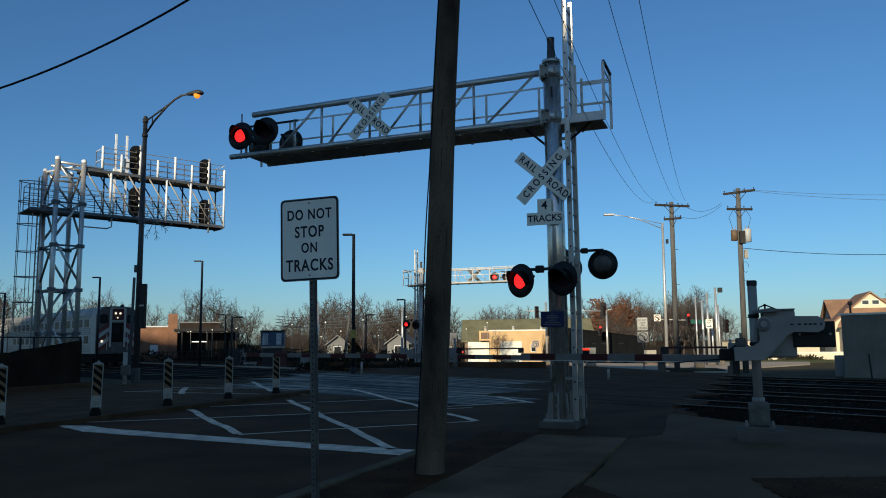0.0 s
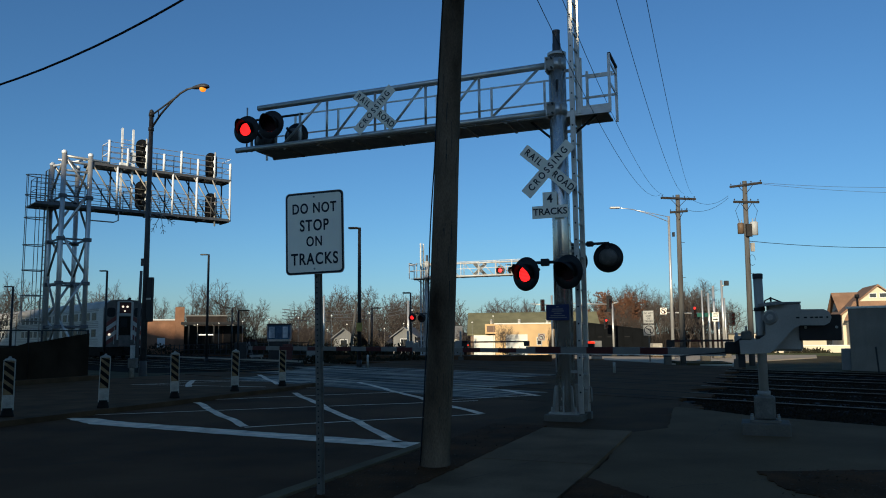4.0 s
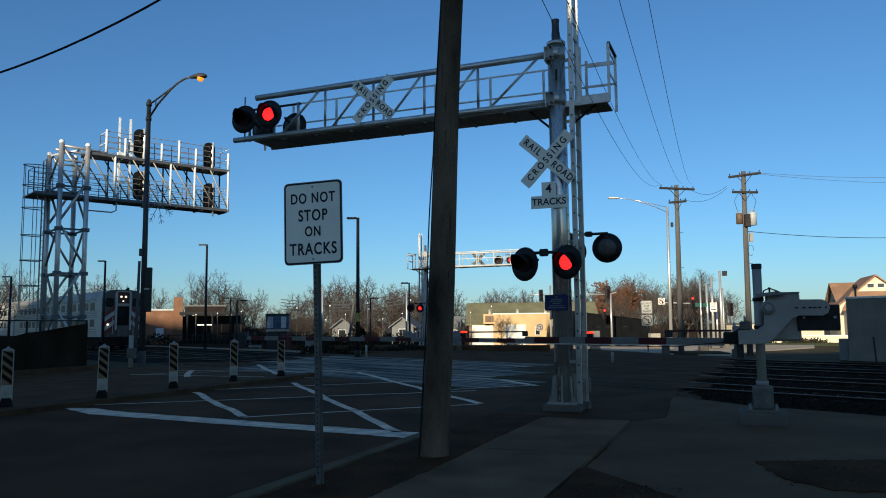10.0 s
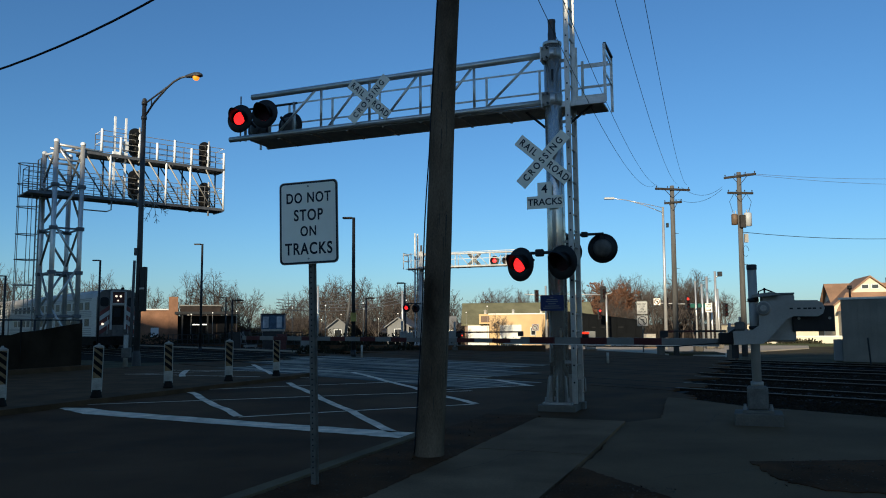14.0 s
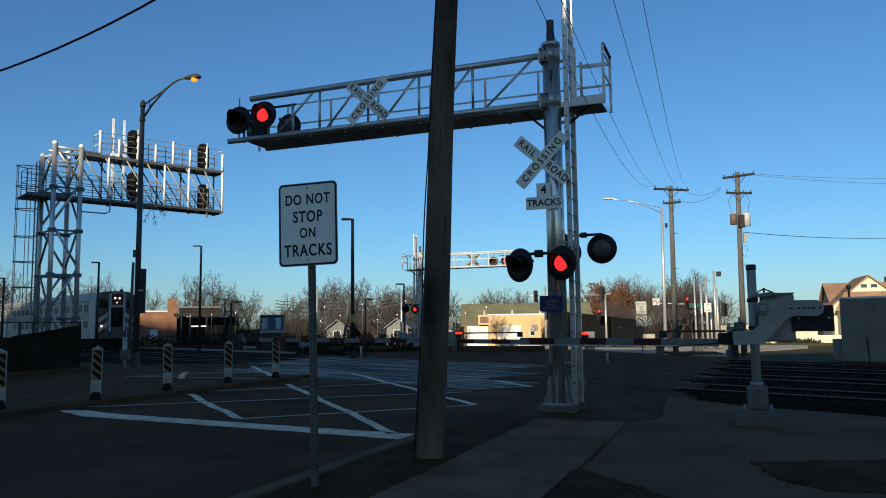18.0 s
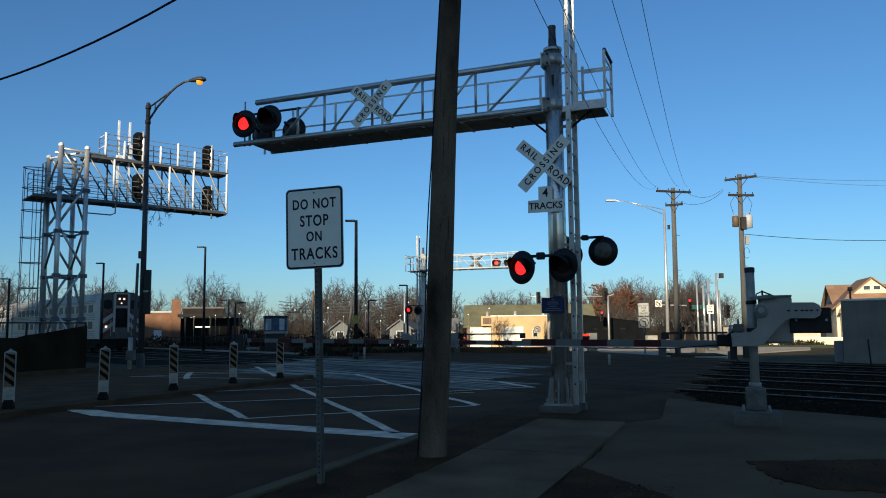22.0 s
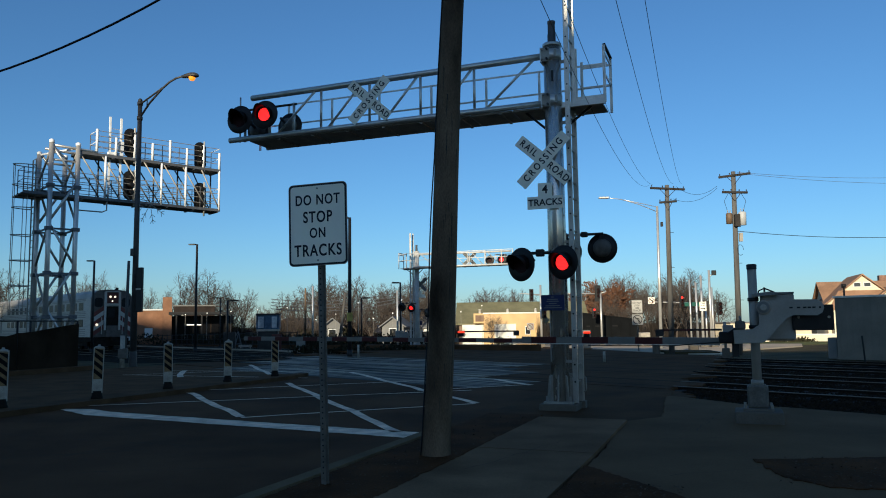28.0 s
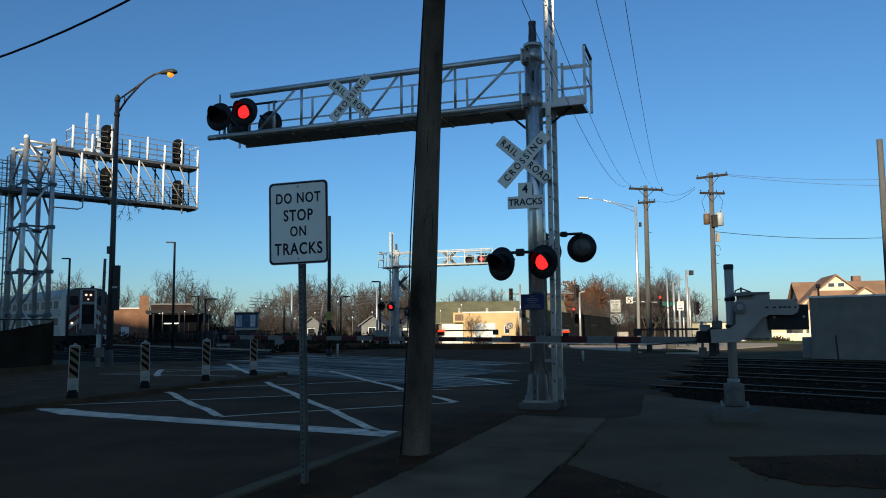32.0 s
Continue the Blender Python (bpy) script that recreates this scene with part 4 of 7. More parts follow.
# ---- gate ----
def gate(m, label, arm_len=9.1, rise=0.011, detail=True):
    t = thing("crossing_gate", m, label, "crossing gate", "crossing gates")
    part("foundation", bx(B(), (0.0, 0, 0.09), (0.66, 0.62, 0.19)), FOUNDATION, t, "concrete foundation", 0.015)
    bm = bx(B(), (0, 0, 0.385), (0.29, 0.27, 0.35))
    part("pedestal", bm, CAST_GREY, t, "cast junction base", 0.03)
    part("pedestal_flange", bx(B(), (0, 0, 0.205), (0.42, 0.40, 0.035)), CAST_GREY, t)
    for sx in (-0.18, 0.18):
        for sy in (-0.16, 0.16):
            part("anchor_bolt", tb(B(), (sx, sy, 0.18), (sx, sy, 0.28), 0.022, seg=6), GALV_DULL, t)
    part("mast", tb(B(), (0, 0, 0.54), (0, 0, 2.32), 0.066, seg=24), GATE_STEEL, t)
    part("mast_cap", lathe(B(), [(0.072, 2.28), (0.074, 2.35), (0.06, 2.36), (0, 2.362)], seg=16), DARK_METAL, t)
    part("collar", tb(B(), (0, 0, 0.55), (0, 0, 0.63), 0.088, seg=16), GALV_DULL, t)
    for z in (1.42, 1.83):
        part("pipe_clamp", tb(B(), (0, 0, z - 0.03), (0, 0, z + 0.022), 0.080, seg=14), DARK_METAL, t)
    # machine housing
    part("machine_housing", bx(B(), (-0.33, -0.12, 1.56), (0.46, 0.40, 0.70)), PALE_PAINT, t, "pale grey gate machine", 0.03)
    part("machine_lid", prism(B(), [(-0.10, -0.33), (-0.56, -0.33), (-0.56, 0.09), (-0.10, 0.09)], 1.90, 1.925), GREY_PAINT, t)
    part("lid_cable", path_tube(B(), [(-0.05, 0.1, 1.80), (-0.08, 0.12, 1.95), (-0.16, 0.12, 1.985), (-0.26, 0.11, 1.94), (-0.34, 0.1, 1.90)], 0.011, 6), CABLE, t, "looped black cable")
    part("lid_hook", tb(B(), (-0.16, 0.1, 1.93), (-0.16, 0.1, 2.0), 0.014, seg=6), DARK_METAL, t)
    wedge = Matrix(((1, 0, 0, 0), (0, 0, -1, 0.14), (0, 1, 0, 0), (0, 0, 0, 1)))
    part("machine_shroud", prism(B(), [(0.0, 1.86), (-0.34, 1.89), (-0.34, 1.92), (-0.22, 1.935), (0.02, 1.90)], -0.05, 0.16, wedge), GREY_PAINT, t)
    plate = [(0.30, 1.37), (0.04, 1.38), (-0.06, 1.45), (-0.075, 1.77), (-0.2, 1.80), (-0.47, 1.81), (-0.84, 1.805), (-0.91, 1.765), (-0.935, 1.69), (-0.91, 1.615), (-0.84, 1.575), (-0.53, 1.58), (-0.44, 1.54), (-0.16, 1.225), (-0.10, 1.185), (0.29, 1.17)]
    for y, nm in ((0.24, "arm_plate"), (-0.36, "arm_plate")):
        part(nm, prism(B(), plate, -y - 0.008, -y + 0.008, Matrix(((1, 0, 0, 0), (0, 0, -1, 0), (0, 1, 0, 0), (0, 0, 0, 1)))), PALE_PAINT, t, "pale grey steel arm plate")
    part("pivot_hub", disc(B(), (-0.13, 0.265, 1.70), (0, 1, 0), 0.080, 0.05), GREY_PAINT, t)
    part("hub_rim", lathe(B(), [(0.085, 0.0), (0.105, 0.0), (0.105, 0.014), (0.085, 0.014)], Matrix.Translation((-0.13, 0.25, 1.70)) @ pose(0, 0, 0, -90), 24), PALE_PAINT, t)
    part("pivot_cap", disc(B(), (-0.13, 0.30, 1.70), (0, 1, 0), 0.045, 0.03), GALV_DULL, t)
    for x in (-0.50, -0.60, -0.68, -0.74, -0.80):
        part("slot", bx(B(), (x, 0.252, 1.69), (0.045, 0.006, 0.022)), BLACK_PAINT, t)
    part("slot", bx(B(), (-0.88, 0.252, 1.69), (0.025, 0.006, 0.025)), BLACK_PAINT, t)
    part("counterweight", bx(B(), (-0.79, -0.05, 1.545), (0.55, 0.36, 0.37)), BLACK_PAINT, t, "black counterweight block", 0.01)
    for x in (-0.60, -1.0):
        part("weight_bolt", disc(B(), (x, 0.14, 1.55), (0, 1, 0), 0.02, 0.03, 8), GALV_DULL, t)
    part("arm_bracket", bx(B(), (0.20, 0.02, 1.44), (0.15, 0.22, 0.13)), CAST_GREY, t, "", 0.02)
    part("bracket_bolt", tb(B(), (0.20, 0.06, 1.50), (0.20, 0.06, 1.58), 0.016, seg=8), GALV_DULL, t)
    part("bracket_arm", tb(B(), (0.20, 0.10, 1.44), (0.38, 0.10, 1.32), 0.018, seg=8), DARK_METAL, t)
    part("hinge_block", bx(B(), (0.40, 0.0, 1.26), (0.22, 0.22, 0.18)), BLACK_PAINT, t, "black break-away arm hinge", 0.02)
    part("hinge_wing", bx(B(), (0.28, 0.0, 1.07), (0.10, 0.14, 0.2)), DARK_METAL, t)
    # arm
    arm_m = pose(0, 0, 1.197, 0, -math.degrees(rise), 0)
    stops = [0.50 + 0.42 * k for k in range(8)] + [3.60] + [3.77 + 0.317 * k for k in range(6)]
    while stops[-1] + 0.305 < arm_len:
        stops.append(stops[-1] + 0.305)
    stops.append(arm_len)
    for i, (x, x1) in enumerate(zip(stops, stops[1:])):
        thick = i < 8
        mat = ARM_RED if (i in (2, 4, 6) if thick else i % 2) else ARM_WHITE
        part("arm_segment", bx(B(), ((x + x1) / 2, 0.0, 0 if thick else -0.012), (x1 - x, 0.05 if thick else 0.04, 0.110 if thick else 0.074), arm_m), mat, t, "red arm sheeting" if mat is ARM_RED else "white arm sheeting")
    part("arm_edge", bx(B(), (2.2, 0.0, -0.058), (3.4, 0.06, 0.012), arm_m), ALUMINIUM, t)
    part("arm_edge", bx(B(), (4.6, 0.0, -0.060), (1.7, 0.03, 0.014), pose(0, 0, 0, 0, -0.6, 0) @ arm_m), ALUMINIUM, t)
    for k, (lx, ph) in enumerate(((2.52, 2), (4.68, 1), (arm_len - 0.1, 2))):
        lb = part("arm_lamp", bx(B(), (lx, 0.0, 0.079), (0.10, 0.08, 0.062), arm_m), BLACK_PAINT, t, "small red arm lamp")
        lz = part("lamp_lens", bx(B(), (lx, 0, 0.124), (0.105, 0.075, 0.036), arm_m), ARM_LED if k == 0 else LENS_OFF, lb, "", 0.01)
        if ph == 1:
            led = part("led_array", bx(B(), (0, 0, 0), (0.108, 0.078, 0.038)), ARM_LED, lb, "", 0.012)
            led.matrix_basis = arm_m @ pose(lx, 0, 0.069)
            led["phase"] = 1
            led["lift"] = 1
    part("arm_wire", path_tube(B(), [(0.4, 0.03, 1.20), (1.2, 0.03, 1.135), (2.5, 0.03, 1.14)], 0.008), CABLE, t)
    return t


gate(pose(4.49, 11.3, 0.03, 0, 0, 160), "pale grey crossing gate with a lowered red and white arm")


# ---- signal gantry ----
# Sunlit and shaded gantry steel, told apart by colour: dark grey, then pale zinc.
LAMP_GREY = material("dark_grey_steel", (0.135, 0.135, 0.138), 0.5, 0.3, vary=0.2, scale=4, grain=30)
GALV_SUNLIT = material("sunlit_zinc", (0.80, 0.79, 0.77), 0.5, 0.0, vary=0.12, scale=5, grain=30, bump=0.05)

def gantry(m):
    t = thing("signal_gantry", m, "galvanised railway signal gantry with caged ladder over the tracks", "signal gantry")
    D, DK = 1.9, 1.0
    for x in (0.0, 1.1):
        for y in (0, D):
            top = 9.78 if y == 0 else 9.55
            part("leg", tb(B(), (x, y, -0.1), (x, y, top), 0.105, seg=14), GALV, t)
            part("leg_cap", lathe(B(), [(0.115, top - 0.08), (0.115, top + 0.02), (0.05, top + 0.07), (0, top + 0.07)], pose(x, y, 0), 12), GALV_SUNLIT, t)
    for z in (0.6, 2.05, 3.95, 5.9, 7.8):
        for y in (0, D):
            part("lattice_bar", bx(B(), (0.55, y, z), (1.1, 0.05, 0.08)), LAMP_GREY, t)
            for x in (0.0, 1.1):
                part("gusset_plate", bx(B(), (x, y, z), (0.30, 0.24, 0.16)), LAMP_GREY, t)
        for x in (0, 1.1):
            part("lattice_bar", bx(B(), (x, D / 2, z), (0.05, D, 0.08)), LAMP_GREY, t)
        part("plan_brace", tb(B(), (0, 0, z), (1.1, D, z), 0.035, seg=6), LAMP_GREY, t)
    for i, z in enumerate((1.2, 3.0, 4.9, 6.8, 8.7)):
        for y in (0, D):
            part("diagonal", tb(B(), (0 if i % 2 else 1.1, y, z - 0.6), (1.1 if i % 2 else 0, y, min(z + 1.25, 9.6)), 0.055, seg=8), GALV, t)
        for x in (0, 1.1):
            part("diagonal", tb(B(), (x, 0 if i % 2 else D, z - 0.6), (x, D if i % 2 else 0, min(z + 1.25, 9.5)), 0.05, seg=8), GALV_DULL, t)
    # frame that ties the tower to the upper deck
    for y in (0, DK):
        part("top_chord", tb(B(), (0.0, y, 9.60), (1.9, y, 9.52), 0.06, seg=8), GALV, t)
        part("top_chord", tb(B(), (0.0, y, 8.95), (1.1, y, 8.95), 0.05, seg=8), GALV, t)
    part("top_brace", tb(B(), (0, 0, 9.6), (1.1, D, 9.45), 0.05, seg=8), GALV_SUNLIT, t)
    part("top_brace", tb(B(), (1.1, 0, 9.6), (0, D, 9.45), 0.05, seg=8), GALV_SUNLIT, t)
    # decks
    for z, x0 in ((7.40, -1.05), (9.42, 1.1)):
        part("deck", bx(B(), ((x0 + 7.9) / 2, DK / 2, z), (7.9 - x0, DK - 0.1, 0.04)), GALV_DULL, t, "grated steel deck")
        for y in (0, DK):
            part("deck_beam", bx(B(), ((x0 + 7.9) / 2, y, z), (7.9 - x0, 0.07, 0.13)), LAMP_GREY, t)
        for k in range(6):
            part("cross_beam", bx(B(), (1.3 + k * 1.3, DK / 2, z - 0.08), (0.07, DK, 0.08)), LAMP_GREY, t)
    part("side_platform", bx(B(), (-0.45, D - 0.45, 7.40), (1.2, 0.9, 0.05)), GALV_DULL, t, "ladder landing")
    for y in (0, DK):
        for k in range(7):
            xa = 1.2 + k * 0.95
            # Front truss bars are coloured as lit, rear ones as shaded.
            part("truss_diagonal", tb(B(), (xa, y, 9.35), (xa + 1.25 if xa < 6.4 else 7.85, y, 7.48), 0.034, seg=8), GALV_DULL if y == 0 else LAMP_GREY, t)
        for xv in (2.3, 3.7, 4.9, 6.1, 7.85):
            part("truss_upright", tb(B(), (xv, y, 7.4), (xv, y, 9.4), 0.04 if y else 0.055, seg=8), GALV_SUNLIT if y == 0 else LAMP_GREY, t)
    # handrails
    for z0, x0 in ((7.42, -1.05), (9.48, 1.9)):
        for y in (0.02, DK - 0.02):
            for dz in (0.28, 0.55, 0.82, 1.06):
                part("handrail", tb(B(), (x0, y, z0 + dz), (7.85, y, z0 + dz), 0.016, seg=5), GALV_DULL, t)
            count = 7 if z0 > 8 else 9
            for k in range(count + 1):
                xk = x0 + (7.85 - x0) * k / count
                # Upper front posts are pale and thick to read as sun-struck, the rest dark.
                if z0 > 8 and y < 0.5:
                    part("rail_post", tb(B(), (xk, y, z0), (xk, y, z0 + (1.13 if k % 2 == 0 else 0.85)), 0.06, seg=10), GALV_SUNLIT, t)
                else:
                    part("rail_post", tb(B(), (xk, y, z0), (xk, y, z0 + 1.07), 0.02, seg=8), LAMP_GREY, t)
        for x in (x0, 7.85):
            for dz in (0.55, 1.06):
                part("end_rail", tb(B(), (x, 0, z0 + dz), (x, DK, z0 + dz), 0.016, seg=5), GALV_SUNLIT, t)
    for x in (2.55, 3.05):
        part("ladder_rail", bx(B(), (x, 0.3, 9.35), (0.09, 0.06, 4.0)), GALV_SUNLIT, t)
    part("meter_box", bx(B(), (3.0, 0.12, 9.95), (0.26, 0.12, 0.5)), GALV_SUNLIT, t, "small white equipment box", 0.02)
    part("junction_box", bx(B(), (2.75, 0.1, 9.58), (0.7, 0.12, 0.14)), GALV_SUNLIT, t, "", 0.02)
    for k in range(11):
        part("ladder_rung", tb(B(), (2.55, 0.3, 7.6 + k * 0.32), (3.05, 0.3, 7.6 + k * 0.32), 0.014, seg=5), ALUMINIUM, t)
    # caged ladder
    for x, y in ((-0.45, 0.55), (-0.45, 1.05)):
        part("ladder_rail", bx(B(), (x, y, 4.7), (0.05, 0.05, 8.6)), GALV_DULL, t)
    for k in range(28):
        part("ladder_rung", tb(B(), (-0.45, 0.55, 0.9 + k * 0.3), (-0.45, 1.05, 0.9 + k * 0.3), 0.013, seg=5), GALV_DULL, t)
    hoop = []
    for k in range(9):
        a = radians(90 + 180 * k / 8)
        hoop.append(Vector((-0.45 + 0.85 * math.cos(a), 0.8 + 0.36 * math.sin(a), 0)))
    for z in (2.3, 3.4, 4.5, 5.6, 6.8, 7.8, 8.7):
        part("cage_hoop", path_tube(B(), [h + Vector((0, 0, z)) for h in hoop], 0.022, 5), GALV_DULL, t)
    for h in hoop[1:8:2]:
        part("cage_bar", tb(B(), (h.x, h.y, 2.2), (h.x, h.y, 8.7), 0.016, seg=5), GALV_DULL, t)
    part("drain_pipe", path_tube(B(), [(2.4, 0, 7.3), (2.4, 0, 6.9), (2.2, 0, 6.8), (1.1, 0, 6.8)], 0.03), GALV_DULL, t)
    # signal heads seen from behind
    oval = [(0.31 * math.cos(2 * math.pi * k / 20), 0.40 * (1 if math.sin(2 * math.pi * k / 20) > 0 else -1) + 0.30 * math.sin(2 * math.pi * k / 20)) for k in range(20)]
    up_m = Matrix(((1, 0, 0, 0), (0, 0, -1, 0), (0, 1, 0, 0), (0, 0, 0, 1)))
    for x, z in ((3.50, 10.25), (3.52, 8.22), (6.95, 10.12), (6.98, 8.05)):
        h = part("signal_head", prism(B(), oval, -0.02, 0.02, Matrix.Translation((x, 0.3, z)) @ up_m), BLACK_PAINT, t, "black three-lens signal head")
        for dz in (-0.36, 0, 0.36):
            part("lamp_housing", tb(B(), (x, 0.28, z + dz), (x, -0.02, z + dz), 0.13, 0.10, seg=12), BLACK_PAINT, h)
            part("visor", tb(B(), (x, 0.32, z + dz), (x, 0.62, z + dz), 0.13, 0.13, seg=12, caps=False), BLACK_PAINT, h)
        part("signal_mast", tb(B(), (x + 0.12, 0.1, z - 1.0), (x + 0.12, 0.1, z + 0.7), 0.045, seg=8), ALUMINIUM, h)
    return t


gantry(pose(-17.6, 32.3, 0.0, 0, 0, 43))

# ---- street lamp with decoration ----
# Lamp steel is darkened so that it looks shaded even in sun.
LAMP_DARK = material("shade_dark_steel", (0.068, 0.064, 0.060), 0.5, 0.2, vary=0.25, scale=4, grain=30)
sl = thing("street_lamp", pose(-13.0, 30.5, 0, 0, 0, -20), "dark metal street lamp with a lit orange head", "street lamp")
part("pole", tb(B(), (0, 0, 0), (0.02, 0, 10.95), 0.13, 0.085, 16), LAMP_DARK, sl)
part("pole_cap", lathe(B(), [(0.09, 10.93), (0.09, 10.98), (0.04, 11.04), (0, 11.05)], pose(0.02, 0, 0), 12), LAMP_DARK, sl)
part("base", lathe(B(), [(0.17, 0), (0.17, 0.06), (0.15, 0.5), (0.13, 0.6)], seg=14), LAMP_DARK, sl)
part("arm", path_tube(B(), [(0.02, 0, 10.22), (0.5, 0, 10.78), (1.15, 0, 11.33), (1.5, 0, 11.55), (1.85, 0, 11.68), (2.3, 0, 11.72)], 0.042, 8), LAMP_DARK, sl)
part("arm", path_tube(B(), [(0.02, 0, 10.80), (0.5, 0, 11.03), (1.0, 0, 11.28), (1.15, 0, 11.36)], 0.036, 8), LAMP_DARK, sl)
part("arm_stay", tb(B(), (0.38, 0, 10.64), (0.38, 0, 10.97), 0.022, seg=6), LAMP_DARK, sl)
for z in (10.2, 10.82):
    part("collar", tb(B(), (0.02, 0, z - 0.07), (0.02, 0, z + 0.07), 0.115, seg=14), LAMP_DARK, sl)
hood_m = pose(2.52, 0, 11.66, 0, 5, 0)
bm = lathe(B(), [(0.0, -0.42), (0.07, -0.38), (0.12, -0.2), (0.17, 0.05), (0.165, 0.25), (0.11, 0.38), (0.0, 0.42)], hood_m @ pose(0, 0, 0, 0, 90, 0), 16)
for v in bm.verts:
    v.co.z = 11.66 + (v.co.z - 11.66) * (0.95 if v.co.z > 11.66 else 0.35)
part("lamp_head", bm, LAMP_DARK, sl, "cobra-head luminaire")
part("lamp_lens", lathe(B(), [(0.0, -0.17), (0.08, -0.155), (0.125, -0.09), (0.14, 0.0)], pose(2.64, 0, 11.64), 14), LED_ORANGE, sl, "glowing orange lamp glass")
for z, h in ((3.55, 0.85), (2.65, 0.95)):
    part("signal_box", bx(B(), (0.30, -0.05, z), (0.27, 0.16, h)), BLACK_PAINT, sl, "dark equipment box", 0.02)
part("box_strap", bx(B(), (0.30, -0.14, 3.10), (0.24, 0.02, 0.07)), WHITE_PLASTIC, sl)
part("control_box", bx(B(), (-0.02, -0.16, 4.6), (0.12, 0.12, 0.3)), LAMP_DARK, sl)
sn = thing("snowflake_decoration", pose(-12.35, 30.25, 6.55, 0, 0, -20), "wire snowflake holiday decoration hung on the lamp", "decoration")
for k in range(8):
    a = 2 * math.pi * k / 8 + 0.2
    d = Vector((math.cos(a), 0, math.sin(a)))
    n_ = Vector((-d.z, 0, d.x))
    bm = tb(B(), (0, 0, 0), d * 0.84, 0.012, seg=5)
    for q in (0.44, 0.66):
        for s in (-1, 1):
            tb(bm, d * q, d * (q + 0.13) + n_ * 0.13 * s, 0.010, seg=5)
    part("snowflake_arm", bm, GALV_DULL, sn)
part("hanger", tb(B(), (0, 0, 0), (-0.65, 0.2, 0), 0.02, seg=5), DARK_METAL, sn)

# pedestal beside the lamp
sp = thing("signal_pedestal", pose(-13.0, 29.5, 0), "short grey signal pedestal with a white pipe", "pedestal")
part("pipe", tb(B(), (0, 0, 0), (0, 0, 1.25), 0.09, seg=10), WHITE_PLASTIC, sp)
part("housing", prism(B(), [(-0.14, -0.1), (0.2, -0.1), (0.2, 0.1), (-0.14, 0.1)], 0.35, 0.75), CAST_GREY, sp, "", 0.03)

# ---- fence with dark fabric on the left of the road ----
fn = thing("screened_fence", Matrix(), "chain-link fence covered with sagging dark fabric", "fence")
for i in range(9):
    part("fence_post", tb(B(), road(22.0 - i * 2.6, -23.3), road(22.0 - i * 2.6, -23.3, 1.85), 0.04, seg=8), DARK_METAL, fn)
for i in range(8):
    bm = B()
    a0 = 22.0 - (i + 1) * 2.6
    cols = []
    for k in range(11):
        u_ = k / 10
        reach = max(0.0, min(1.0, (22.0 - a0 - 2.6 * u_) / 3.6))
        sag = 0.38 * reach * reach * (3 - 2 * reach) + 0.12 * math.sin(math.pi * u_) * (0.5 + 0.5 * ((i * 7) % 3) / 2)
        b_ = -23.24 + 0.05 * math.sin(9 * u_ + i)
        cols.append([bm.verts.new(road(a0 + 2.6 * u_, b_ + dd, z)) for dd, z in ((0, 0.03), (0, 1.72 - sag), (-0.02, 1.72 - sag), (-0.02, 0.03))])
    for p, q in zip(cols, cols[1:]):
        for j in range(4):
            bm.faces.new((p[j], p[(j + 1) % 4], q[(j + 1) % 4], q[j]))
    part("fabric_panel", bm, MESH_FABRIC, fn)
part("top_rail", tb(B(), road(1.2, -23.3, 1.83), road(22, -23.3, 1.83), 0.025, seg=6), DARK_METAL, fn)
for i in range(4):
    part("fence_post", tb(B(), road(22.0, -23.3 - 2.4 * (i + 1)), road(22.0, -23.3 - 2.4 * (i + 1), 1.85), 0.04, seg=8), DARK_METAL, fn)
    part("fabric_panel", prism(B(), [(-23.3 - 2.4 * (i + 1), 21.99), (-23.3 - 2.4 * i, 21.99), (-23.3 - 2.4 * i, 22.01), (-23.3 - 2.4 * (i + 1), 22.01)], 0.03, 1.0, ROAD_M), MESH_FABRIC, fn)


# ---- commuter train ----
STAINLESS = material("brushed_stainless", (0.48, 0.45, 0.40), 0.45, 0.2, vary=0.12, scale=1.5, grain=20, bump=0.06, streak=8)
TRAIN_GROOVE = material("grimy_ribbed_steel", (0.25, 0.235, 0.21), 0.5, 0.2, vary=0.2, scale=2, grain=20, bump=0.05)
TRAIN_ROOF = material("train_roof", (0.42, 0.39, 0.35), 0.6, 0.2, vary=0.2, scale=1, grain=20)
TRAIN_PANEL = material("dark_red_panel", (0.10, 0.035, 0.028), 0.6, vary=0.2)
CAB_GREY = material("cab_end_grey", (0.12, 0.10, 0.085), 0.6, vary=0.25, scale=3)
TRAIN_RED = material("dull_red_stripe", (0.16, 0.045, 0.035), 0.5, vary=0.2, scale=3, bump=0.03)
TRAIN_WHITE = material("train_white_stripe", (0.50, 0.46, 0.40), 0.5, vary=0.15, scale=3, bump=0.03)
WINDOW_DARK = glass_mat("dark_window", (0.02, 0.022, 0.025), 0.08)
TRAIN_WINDOW = material("tinted_train_window", (0.012, 0.013, 0.015), 0.3, vary=0.1, bump=0.0, spec=0.15)
TRAIN_DARK = material("train_underside", (0.018, 0.015, 0.012), 0.8, vary=0.3, scale=3, spec=0.08)


